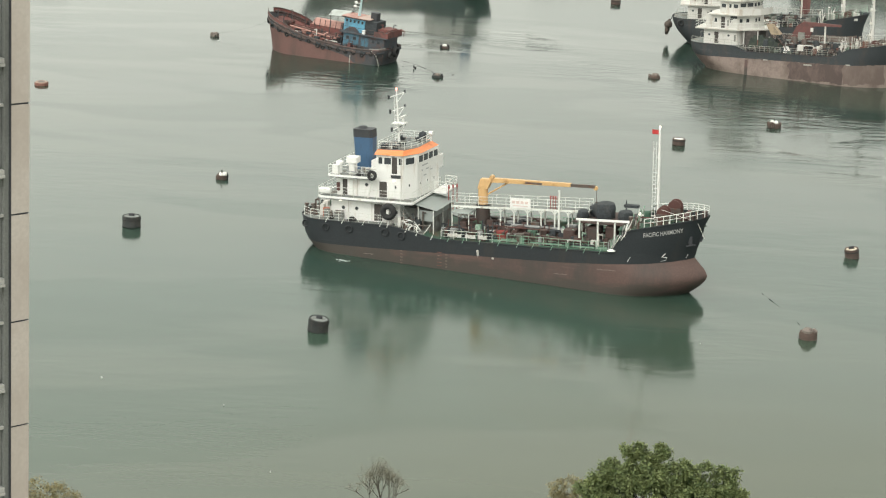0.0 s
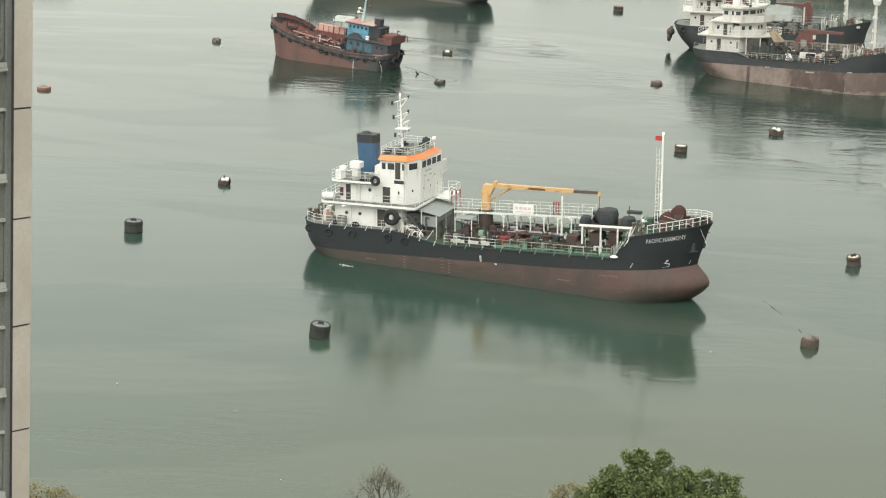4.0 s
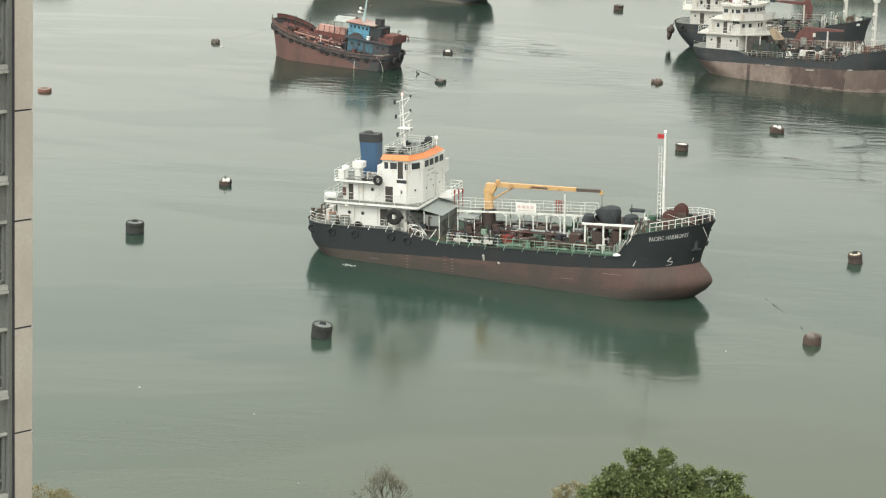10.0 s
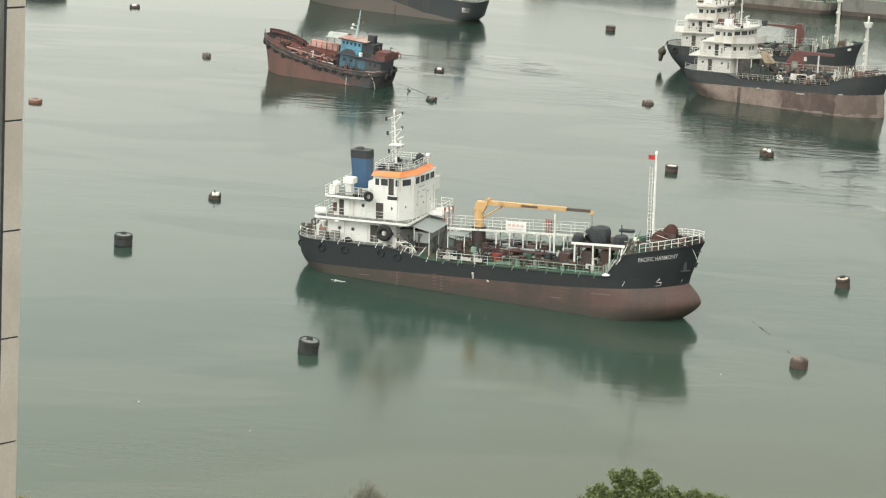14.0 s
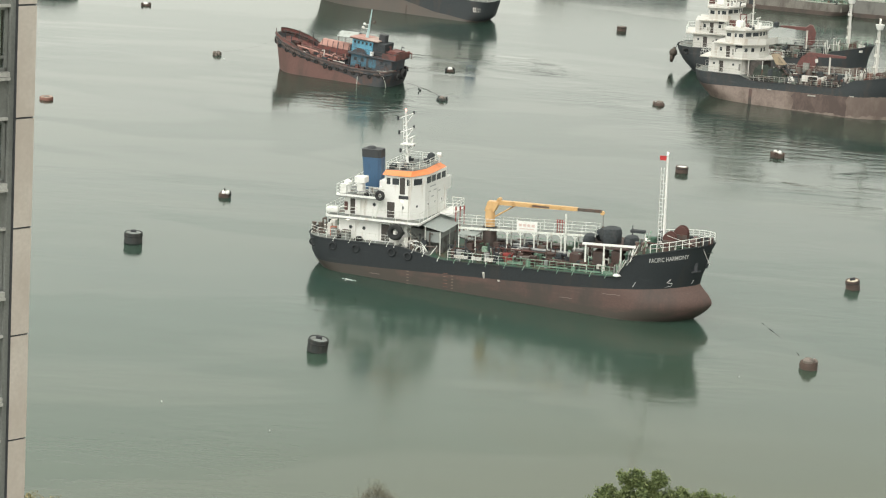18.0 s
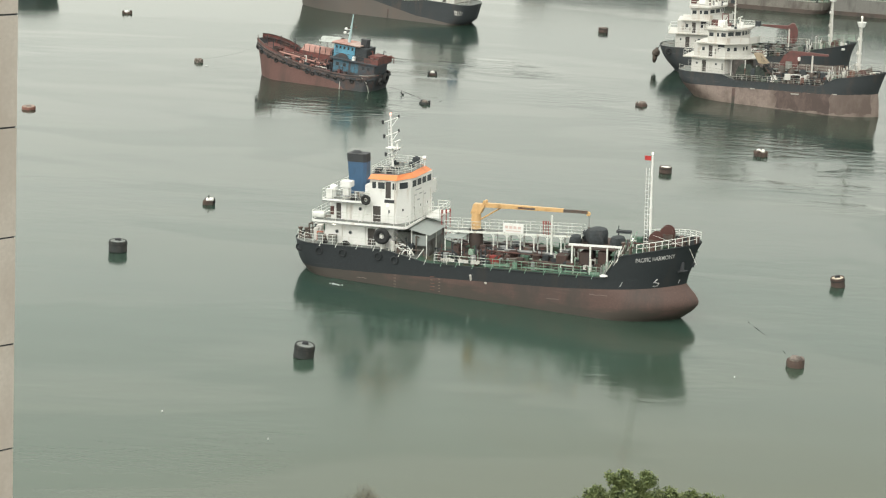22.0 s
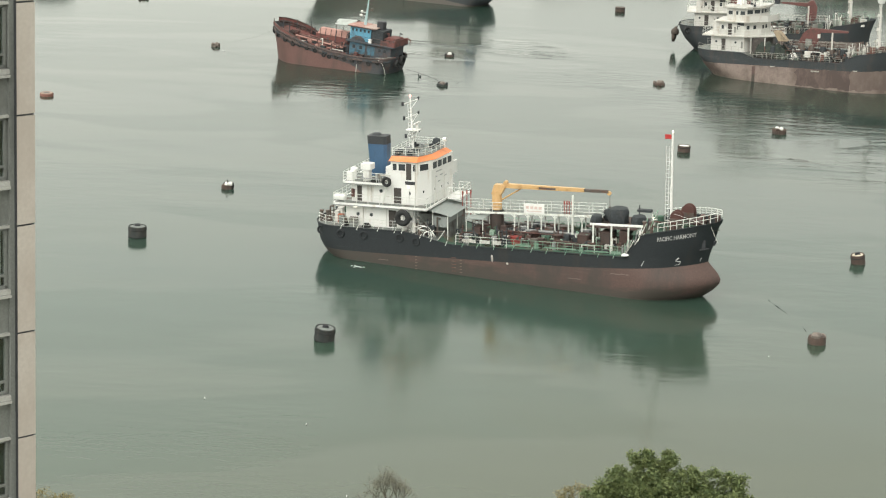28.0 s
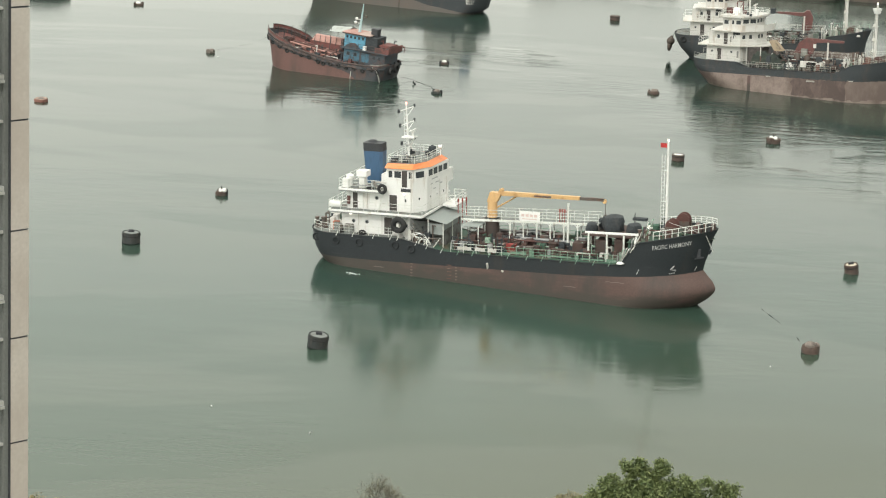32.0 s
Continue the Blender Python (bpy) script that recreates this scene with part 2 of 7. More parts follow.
grey_wall = M("grey_cladding", (0.185, 0.195, 0.185), 0.6, stain=(0.10, 0.105, 0.10), amt=0.4, scale=0.7, streak=3, var=0.12)
sill_mat = M("pale_sill", (0.42, 0.42, 0.40), 0.55, stain=(0.22, 0.22, 0.21), amt=0.35, scale=0.9, var=0.1)
concrete = M("concrete", (0.30, 0.29, 0.27), 0.85, stain=(0.18, 0.17, 0.16), amt=0.4, scale=0.3, var=0.2, fine=3)
soil = M("grass_soil", (0.07, 0.085, 0.035), 0.95, stain=(0.10, 0.08, 0.05), amt=0.45, scale=0.3, var=0.4, fine=2)
bark = M("bark", (0.13, 0.095, 0.07), 0.9, var=0.4, bump=0.6, stain=(0.2, 0.17, 0.14), amt=0.4, scale=2, streak=4)
twig = M("twig", (0.085, 0.080, 0.062), 0.9, var=0.3)
# dark colour that stands for shade inside openings
dim = M("interior_shade", (0.065, 0.058, 0.054), 0.8, var=0.3, stain=(0.13, 0.11, 0.10), amt=0.35, scale=1.5)
curtain = M("curtain", (0.55, 0.55, 0.54), 0.9, var=0.2, fine=6)


def glass(name, col=(0.045, 0.052, 0.058), rough=0.1):
    m = bpy.data.materials.new(name)
    m.use_nodes = True
    b = m.node_tree.nodes["Principled BSDF"]
    b.inputs["Base Color"].default_value = (*col, 1)
    b.inputs["Roughness"].default_value, b.inputs["IOR"].default_value = rough, 1.5
    return m


pane_mat = glass("dark_window_glass")
pane_soft = glass("window_glass", (0.12, 0.135, 0.135), 0.15)
lamp_mat = bpy.data.materials.new("lamp_glow")
lamp_mat.use_nodes = True
lb = lamp_mat.node_tree.nodes["Principled BSDF"]
lb.inputs["Base Color"].default_value = (0.9, 0.85, 0.75, 1)
lb.inputs["Emission Color"].default_value, lb.inputs["Emission Strength"].default_value = (1, 0.9, 0.75, 1), 2.0
red_lamp_mat = bpy.data.materials.new("red_lamp_glow")
red_lamp_mat.use_nodes = True
lb = red_lamp_mat.node_tree.nodes["Principled BSDF"]
lb.inputs["Base Color"].default_value = (0.9, 0.3, 0.2, 1)
lb.inputs["Emission Color"].default_value, lb.inputs["Emission Strength"].default_value = (1, 0.42, 0.38, 1), 2.0


def leaf_material(name, a, b2):
    m = bpy.data.materials.new(name)
    m.use_nodes = True
    n, l = m.node_tree.nodes, m.node_tree.links
    b = n["Principled BSDF"]
    b.inputs["Roughness"].default_value = 0.6
    g = n.new("ShaderNodeNewGeometry")
    r = n.new("ShaderNodeValToRGB")
    r.color_ramp.elements[0].color, r.color_ramp.elements[1].color = (*a, 1), (*b2, 1)
    # leaf by leaf, and by clumps of leaves
    co = n.new("ShaderNodeTexCoord")
    t = n.new("ShaderNodeTexNoise")
    t.inputs["Scale"].default_value, t.inputs["Detail"].default_value = 2.4, 3
    l.new(co.outputs["Object"], t.inputs["Vector"])
    k = n.new("ShaderNodeMapRange")
    k.inputs[1].default_value, k.inputs[2].default_value = 0.3, 0.7
    l.new(t.outputs[0], k.inputs[0])
    x = n.new("ShaderNodeMix")
    x.inputs[0].default_value = 0.65
    l.new(g.outputs["Random Per Island"], x.inputs[2])
    l.new(k.outputs[0], x.inputs[3])
    l.new(x.outputs[0], r.inputs[0])
    l.new(r.outputs[0], b.inputs["Base Color"])
    return m


leaf_green = leaf_material("leaf_green", (0.052, 0.088, 0.030), (0.205, 0.238, 0.088))
leaf_dry = leaf_material("leaf_dry", (0.10, 0.095, 0.06), (0.22, 0.20, 0.14))
leaf_olive = leaf_material("leaf_olive", (0.13, 0.125, 0.05), (0.30, 0.25, 0.12))


def water_material():
    m = bpy.data.materials.new("harbour_water")
    m.use_nodes = True
    n, l = m.node_tree.nodes, m.node_tree.links
    b = n["Principled BSDF"]
    b.inputs["IOR"].default_value = 1.36
    co = n.new("ShaderNodeTexCoord")

    def noise_at(sx, sy, scale, detail, rot=0.0, rough=0.55, dist=0.0):
        mp = n.new("ShaderNodeMapping")
        mp.inputs["Scale"].default_value = (sx, sy, 1)
        mp.inputs["Rotation"].default_value = (0, 0, radians(rot))
        l.new(co.outputs["Object"], mp.inputs[0])
        t = n.new("ShaderNodeTexNoise")
        t.inputs["Scale"].default_value, t.inputs["Detail"].default_value = scale, detail
        t.inputs["Roughness"].default_value, t.inputs["Distortion"].default_value = rough, dist
        l.new(mp.outputs[0], t.inputs["Vector"])
        return t.outputs[0]

    def ramp(v, a, b3, lo, hi):
        k = n.new("ShaderNodeMapRange")
        k.interpolation_type = "SMOOTHSTEP"
        for i, x in zip((1, 2, 3, 4), (a, b3, lo, hi)):
            k.inputs[i].default_value = x
        l.new(v, k.inputs[0])
        return k.outputs[0]

    def math_node(op, a, c):
        k = n.new("ShaderNodeMath")
        k.operation = op
        for i, x in enumerate((a, c)):
            if isinstance(x, (int, float)):
                k.inputs[i].default_value = x
            else:
                l.new(x, k.inputs[i])
        return k.outputs[0]

    sp = n.new("ShaderNodeSeparateXYZ")
    l.new(co.outputs["Object"], sp.inputs[0])
    slick = ramp(noise_at(0.45, 1.0, 0.033, 3, 6, 0.5, 1.4), 0.45, 0.56, 0.0, 1.0)
    streaks = noise_at(0.5, 1.0, 0.05, 6, -8, 0.62, 1.2)
    plume = math_node("ADD", math_node("MULTIPLY", streaks, 0.45), math_node("MULTIPLY", noise_at(0.55, 1.0, 0.016, 5, -10, 0.6, 1.5), 0.55))
    # ripples: fine ones everywhere, wavelets in patches, long low swell
    patch = ramp(noise_at(0.6, 1.0, 0.028, 3, 20, 0.55, 0.6), 0.42, 0.66, 0.0, 1.0)
    small = noise_at(0.5, 1.0, 1.1, 3, 8)
    wavelets = noise_at(0.34, 1.0, 0.5, 3, -14, 0.55, 0.7)
    swell = noise_at(0.5, 1.0, 0.11, 1.2, -12)
    h = math_node("ADD", math_node("MULTIPLY", math_node("MULTIPLY", small, math_node("ADD", math_node("MULTIPLY", patch, 0.8), 0.3)), 0.012), math_node("MULTIPLY", swell, ramp(sp.outputs[1], 200, 300, 0.036, 0.018)))
    h = math_node("ADD", h, math_node("MULTIPLY", math_node("MULTIPLY", wavelets, math_node("ADD", patch, ramp(sp.outputs[1], 240, 310, 0.06, 0.16))), 0.020))

    def gust(x, y, r0, r1, high):
        """A cat's-paw of wind round a place."""
        paw = n.new("ShaderNodeVectorMath")
        paw.operation = "DISTANCE"
        paw.inputs[1].default_value = (x, y, 0)
        l.new(co.outputs["Object"], paw.inputs[0])
        return math_node("MULTIPLY", math_node("MULTIPLY", crests if r0 > 10 else wavelets, ramp(paw.outputs["Value"], r0, r1, 1.0, 0.0)), high)

    # the old wake of a passing boat: short broken crests that run aslant
    crests = noise_at(0.26, 1.0, 0.42, 3, 24, 0.55, 1.1)
    crests = math_node("MULTIPLY", crests, ramp(noise_at(0.5, 1.0, 0.07, 2, 24, 0.5, 0.5), 0.42, 0.62, 0.0, 1.0))
    for place in ((60, 280, 12, 32, 0.24), (2, 352, 11, 24, 0.22), (22, 330, 4, 18, 0.07), (-12, 318, 6, 19, 0.07), (-14, 309, 3, 13, 0.20), (44, 312, 8, 26, 0.07), (44, 300, 4, 15, 0.18), (20, 186, 3, 20, 0.035), (-7, 196, 2, 14, 0.035)):
        h = math_node("ADD", h, gust(*place))
    bp = n.new("ShaderNodeBump")
    bp.inputs["Distance"].default_value = 1.0
    l.new(ramp(slick, 0, 1, 0.75, 1.0), bp.inputs["Strength"])
    l.new(h, bp.inputs["Height"])
    l.new(bp.outputs[0], b.inputs["Normal"])
    # the sheltered water among the moored ships is clearer of fine ripples than that off the shore
    l.new(math_node("ADD", ramp(slick, 0, 1, 0.03, 0.06), ramp(sp.outputs[1], 250, 320, 0.09, 0.07)), b.inputs["Roughness"])
    l.new(ramp(slick, 0, 1, 0.76, 0.58), b.inputs["Specular IOR Level"])

    def blend(k, a, c):
        x = n.new("ShaderNodeMix")
        x.data_type = "RGBA"
        for i, v in ((6, a), (7, c)):
            if isinstance(v, tuple):
                x.inputs[i].default_value = (*v, 1)
            else:
                l.new(v, x.inputs[i])
        l.new(k, x.inputs[0])
        return x.outputs[2]

    c = blend(ramp(plume, 0.30, 0.72, 0.0, 1.0), (0.029, 0.068, 0.054), (0.068, 0.098, 0.070))
    c = blend(math_node("MULTIPLY", slick, 0.4), c, (0.042, 0.092, 0.074))
    # silt stirred up along the shore tints the water off it sandy
    bank = math_node("MULTIPLY", ramp(math_node("ADD", sp.outputs[1], math_node("MULTIPLY", streaks, 60)), 160, 235, 1.0, 0.0), ramp(sp.outputs[0], -30, 15, 0.30, 0.72))
    c = blend(bank, c, (0.076, 0.084, 0.042))
    # a fall in brightness with distance is put into the base colour
    far_falloff = n.new("ShaderNodeVectorMath")
    far_falloff.operation = "SCALE"
    l.new(c, far_falloff.inputs[0])
    l.new(ramp(sp.outputs[1], 120, 345, 0.88, 0.50), far_falloff.inputs["Scale"])
    l.new(far_falloff.outputs[0], b.inputs["Base Color"])
    return m


water_mat = water_material()

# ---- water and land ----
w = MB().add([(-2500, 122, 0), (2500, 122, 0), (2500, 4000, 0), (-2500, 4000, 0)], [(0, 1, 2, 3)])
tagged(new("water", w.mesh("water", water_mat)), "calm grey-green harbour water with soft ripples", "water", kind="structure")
LAND_Z = 3.2
land = MB().box(-400, 400, -160, 126, -3, LAND_Z)
tagged(new("ground", land.mesh("ground", soil)), "grassy shore above the sea wall", "ground", kind="structure")
wall = MB().box(-400, 400, 126, 127, -3, LAND_Z + 0.25)
tagged(new("seawall", wall.mesh("seawall", concrete)), "pale concrete sea wall along the shore", "sea wall", kind="structure")


# ---- ship building ----
def interp(x, xs, ys):
    return float(np.interp(x, xs, ys))


class Hull:
    """A ship's shell: x runs from stern to bow, z up from the water amidships."""

    def __init__(self, beam, stern, stem, top, stern_round=4.2, bow_round=9.0, blunt=0.0, run=0.0):
        self.beam, self.stern, self.stem, self.top = beam, stern, stem, top
        self.stern_round, self.bow_round, self.blunt, self.run = stern_round, bow_round, blunt, run

    def xs(self, z):
        return interp(z, *self.stern)

    def xb(self, z):
        return interp(z, *self.stem)

    def topz(self, x):
        return interp(x, *self.top)

    def half(self, x, z):
        under = min(1.2, max(0, (3.4 - z) / 3.4))
        a = min(1, max(0, (x - self.xs(z)) / (self.stern_round * (1 + self.run * under))))
        low = min(1, max(0, (4.5 - z) / 5.5))
        length = self.bow_round * (1 + (0.35 - 0.45 * self.blunt) * low)
        b = min(1, max(0, (self.xb(z) - x) / length))
        fa = math.sqrt(max(0, 1 - (1 - a) ** 2.4))
        fb = max(0, 1 - (1 - b) ** 2.1) ** (0.62 + (0.30 - 0.12 * self.blunt) * low)
        return self.beam / 2 * fa * fb

    def shell(self, z0, z1, levels=5, stations=46):
        """Both sides between two heights or sloping lines; z1 None: up to the edge of the deck."""
        mb = MB()
        for side in (-1, 1):
            vs = []
            for i in range(stations + 1):
                s = 0.5 - 0.5 * math.cos(math.pi * i / stations)
                s = 0.5 * s + 0.5 * i / stations
                for j in range(levels + 1):
                    x = self.xs(3) + (self.xb(5) - self.xs(3)) * s
                    e = self.topz(x) if z1 is None else (interp(x, *z1) if isinstance(z1, tuple) else z1)
                    s0 = interp(x, *z0) if isinstance(z0, tuple) else z0
                    z = s0 + (e - s0) * j / levels
                    x = self.xs(z) + (self.xb(z) - self.xs(z)) * s
                    vs.append((x, side * self.half(x, z), z))
            k = levels + 1
            fs = [(i * k + j, (i + 1) * k + j, (i + 1) * k + j + 1, i * k + j + 1) for i in range(stations) for j in range(levels)]
            mb.add(vs, fs)
        return mb

    def deck(self, x0, x1, drop=0.06, flat=None, n=16):
        mb = MB()
        vs = []
        for i in range(n + 1):
            x = x0 + (x1 - x0) * i / n
            z = self.topz(x) - drop if flat is None else flat
            h = max(0.01, self.half(x, z) - 0.03)
            vs += [(x, -h, z), (x, h, z)]
        return mb.add(vs, [(2 * i, 2 * i + 2, 2 * i + 3, 2 * i + 1) for i in range(n)])

    def edge(self, x0, x1, side, n, inset=0.1, up=0.0):
        pts = []
        for i in range(n + 1):
            x = x0 + (x1 - x0) * i / n
            z = self.topz(x)
            pts.append((x, side * max(0.02, self.half(x, z) - inset), z + up))
        return pts


POST = {}


def railing(ship, pts, material, h=1.0, bars=3, gap=1.3, r=0.022, label=""):
    """A run of rails along the points, with stanchions."""
    if len(pts) > 2 and Vector(pts[0]) == Vector(pts[-1]):
        pts = pts[:-1] + [tuple(Vector(pts[-1]) * 0.999 + Vector(pts[-2]) * 0.001)]
    ob = part("railing", MB().line([(x, y, z + h) for x, y, z in pts], r * 1.25, 5), material, ship, label)
    for k in range(bars - 1):
        up = h * (k + 1) / bars
        part("rail", MB().line([(x, y, z + up) for x, y, z in pts], r * 0.8, 5), material, ob)
    key = (material.name, round(h, 2), r)
    if key not in POST:
        POST[key] = MB().tube((0, 0, 0), (0, 0, h), r * 1.15, n=5).mesh("stanchion", material)
    for a, b in zip(pts, pts[1:]):
        a, b = Vector(a), Vector(b)
        n = max(1, round((b - a).length / gap))
        for i in range(n):
            p = a.lerp(b, i / n)
            again("stanchion", POST[key], ob, *p)
    again("stanchion", POST[key], ob, *pts[-1])
    return ob


def ring(x0, x1, y0, y1, z):
    return [(x0, y0, z), (x1, y0, z), (x1, y1, z), (x0, y1, z), (x0, y0, z)]


def window(ship, x, y, z, w, h, face, frame_mat, pane):
    """A framed window on a wall; face: s starboard, p port, f forward, a aft."""
    f, d = 0.06, 0.05
    mb = MB()
    mb.box(-w / 2 - f, w / 2 + f, -d, 0, h / 2, h / 2 + f).box(-w / 2 - f, w / 2 + f, -d, 0, -h / 2 - f, -h / 2)
    mb.box(-w / 2 - f, -w / 2, -d, 0, -h / 2, h / 2).box(w / 2, w / 2 + f, -d, 0, -h / 2, h / 2)
    turn = {"s": 0, "f": 90, "p": 180, "a": 270}.get(face, face)
    ob = part("window", mb, frame_mat, ship)
    ob.matrix_basis = pose(x, y, z, 0, 0, turn)
    part("pane", MB().box(-w / 2, w / 2, -0.025, 0.0, -h / 2, h / 2), pane, ob)
    return ob


PORT = {}


def porthole(ship, x, y, z, face="s", r=0.17):
    if r not in PORT:
        PORT[r] = (MB().torus((0, 0, 0), r, 0.045, n=14, m=6).mesh("porthole", steel_grey, True), MB().lathe([(r, -0.03), (r, 0.02)], 14, axis="y").mesh("pane", pane_mat))
    turn = {"s": 0, "f": 90, "p": 180, "a": 270}.get(face, face)
    ob = again("porthole", PORT[r][0], ship, x, y, z, 0, 0, turn)
    again("pane", PORT[r][1], ob, 0, 0, 0)


def door(ship, x, y, z, w, h, open_=True, material=None, face="s"):
    """A steel door in its frame; a dark panel stands for the shade within."""
    turn = {"s": 0, "f": 90, "p": 180, "a": 270}.get(face, face)
    mb = MB()
    mb.box(-w / 2 - 0.07, -w / 2, -0.06, 0, 0, h).box(w / 2, w / 2 + 0.07, -0.06, 0, 0, h).box(-w / 2 - 0.07, w / 2 + 0.07, -0.06, 0, h, h + 0.07)
    fr = part("door_frame", mb, material or white, ship)
    fr.matrix_basis = pose(x, y, z, 0, 0, turn)
    part("doorway", MB().box(-w / 2, w / 2, -0.02, 0, 0, h), dim, fr, "dark panel for the shade in the doorway")
    if open_:
        part("door_leaf", MB().box(w / 2 + 0.08, w / 2 + 0.1 + w * 0.9, -0.12, -0.06, 0.05, h - 0.05, 0.0), material or white, fr)


TYRE = {}


def tyre(ship, x, y, z, R=0.42, r=0.17, face="y", lean=0.0, mat=None):
    key = (R, r, face, mat)
    if key not in TYRE:
        TYRE[key] = MB().torus((0, 0, 0), R, r, face).mesh("tyre_fender", mat or rubber, True)
    return again("tyre_fender", TYRE[key], ship, x, y, z, lean, 0, 0)


def shell_of(ship, hl, z_paint, top_mat, low_mat, bulb=None):
    part("hull_bottom", hl.shell(-1.8, z_paint, 12, 64), low_mat, ship, "weathered red anti-fouling paint", True)
    part("hull_side", hl.shell(z_paint, None, 5), top_mat, ship, "", True)
    # a rubbing band along the edge of the deck
    for side in (-1, 1):
        pts = []
        for i in range(61):
            x = hl.xs(4) + 0.6 + (hl.xb(5) - hl.xs(4) - 1.2) * i / 60
            z = hl.topz(x) - 0.05
            pts.append((x, side * (hl.half(x, z) + 0.01), z))
        part("rubbing_strake", MB().line(pts, 0.07, 6), top_mat, ship)
    if bulb:
        x, z, rx, ry, rz = bulb
        prof = [(max(0.02, math.sin(math.pi * i / 14)), -math.cos(math.pi * i / 14)) for i in range(15)]
        mb = MB().lathe(prof, 20, axis="x")
        mb.v = [(x + a * rx, b * ry, z + c * rz * (1.0 if c > 0 else 0.92)) for a, b, c in mb.v]
        part("bulbous_bow", mb, low_mat, ship, "", True)


def lettering(ship, text, size, place, material, name="lettering"):
    """Flat letters bent onto a surface; place maps (along, up) to a point."""
    cu = bpy.data.curves.new(name, "FONT")
    cu.body, cu.size, cu.extrude, cu.offset = text, size, 0.0, size * 0.012
    cu.resolution_u = 2
    tmp = bpy.data.objects.new(name, cu)
    scene.collection.objects.link(tmp)
    bpy.context.view_layer.update()
    me = bpy.data.meshes.new_from_object(tmp.evaluated_get(bpy.context.evaluated_depsgraph_get()))
    bpy.data.objects.remove(tmp)
    wide = max(v.co.x for v in me.vertices)
    for v in me.vertices:
        v.co = place(v.co.x / wide, v.co.y / size)
    me.materials.clear()
    me.materials.append(material)
    ob = new(name, me)
    ob.parent = ship
    return ob


def deck_pipes(ship, hl, x0, x1, z, n, seed, mats, width=3.0):
    """Cargo lines, valves and hatches on the tank deck."""
    rng = random.Random(seed)
    for i in range(n):
        y = -width + 2 * width * (i + 0.5) / n + rng.uniform(-0.15, 0.15)
        zz = z + rng.uniform(0.35, 0.75)
        a = rng.uniform(x0, x0 + (x1 - x0) * 0.55)
        b = min(x1, a + rng.uniform(3.0, 7.5))
        mb = MB().tube((a, y, zz), (b, y, zz), rng.choice((0.09, 0.12, 0.15)), n=8)
        for k in range(int((b - a) / 2)):
            x = a + 1 + 2 * k
            mb.box(x - 0.06, x + 0.06, y - 0.1, y + 0.1, z - 0.02, zz)
        part("cargo_pipe", mb, rng.choice(mats), ship, "", True)
    for i in range(n * 3):
        x, y = rng.uniform(x0 + 0.5, x1 - 0.5), rng.uniform(-width, width)
        kind = rng.random()
        if kind < 0.4:
            r = rng.uniform(0.25, 0.5)
            h = rng.uniform(0.4, 0.8)
            mb = MB().lathe([(r, 0), (r, h), (r + 0.08, h), (r + 0.08, h + 0.08), (r * 0.5, h + 0.14)], 12, (x, y, z - 0.02))
            part("tank_hatch", mb, rng.choice(mats), ship, "", True)
        elif kind < 0.75:
            h = rng.uniform(0.7, 1.2)
            mb = MB().tube((x, y, z - 0.02), (x, y, z + h), 0.06, n=6).torus((x, y, z + h), 0.2, 0.03, "z", 12, 5).box(x - 0.18, x + 0.18, y - 0.15, y + 0.15, z + 0.2, z + 0.5)
            part("valve", mb, rng.choice(mats), ship, "", True)
        else:
            h, w2 = rng.uniform(0.5, 1.1), rng.uniform(0.25, 0.6)
            mb = MB().box(x - w2, x + w2, y - 0.3, y + 0.3, z - 0.02, z + h, 0.05)
            part("deck_locker", mb, rng.choice(mats), ship)


def deck_clutter(ship, x0, x1, y0, y1, z, n, seed, mats):
    """Small fittings on deck: lockers, pipe ends, hoses, drums, ladders."""
    rng = random.Random(seed)
    for i in range(n):
        x, y = rng.uniform(x0, x1), rng.uniform(y0, y1)
        m, kind = rng.choice(mats), rng.random()
        if kind < 0.25:
            h, a, b = rng.uniform(0.4, 1.3), rng.uniform(0.15, 0.5), rng.uniform(0.12, 0.35)
            part("deck_box", MB().box(x - a, x + a, y - b, y + b, z - 0.03, z + h, 0.04), m, ship)
        elif kind < 0.45:
            h = rng.uniform(0.8, 1.9)
            part("standpipe", MB().tube((x, y, z - 0.03), (x, y, z + h), rng.uniform(0.05, 0.1), n=6).tube((x, y, z + h), (x + rng.uniform(-0.4, 0.4), y + rng.uniform(-0.3, 0.3), z + h - 0.15), 0.07, n=6), m, ship, "", True)
        elif kind < 0.6:
            r = rng.uniform(0.2, 0.32)
            part("oil_drum", MB().lathe([(r, -0.03), (r, 0.4), (r + 0.02, 0.42), (r, 0.44), (r, 0.85), (r - 0.03, 0.88)], 12, (x, y, z)), m, ship, "", True)
        elif kind < 0.8:
            a, h = rng.uniform(0.5, 1.4), rng.uniform(0.3, 0.9)
            part("branch_pipe", MB().tube((x - a, y, z + h), (x + a, y, z + h), 0.08, n=6).tube((x - a, y, z - 0.03), (x - a, y, z + h), 0.07, n=6).tube((x + a, y, z - 0.03), (x + a, y, z + h), 0.07, n=6), m, ship, "", True)
        else:
            part("hose_coil", MB().torus((x, y, z + 0.12), rng.uniform(0.25, 0.45), 0.1, "z", 14, 6).torus((x, y, z + 0.3), rng.uniform(0.22, 0.36), 0.09, "z", 14, 6), rubber if rng.random() < 0.6 else m, ship, "", True)


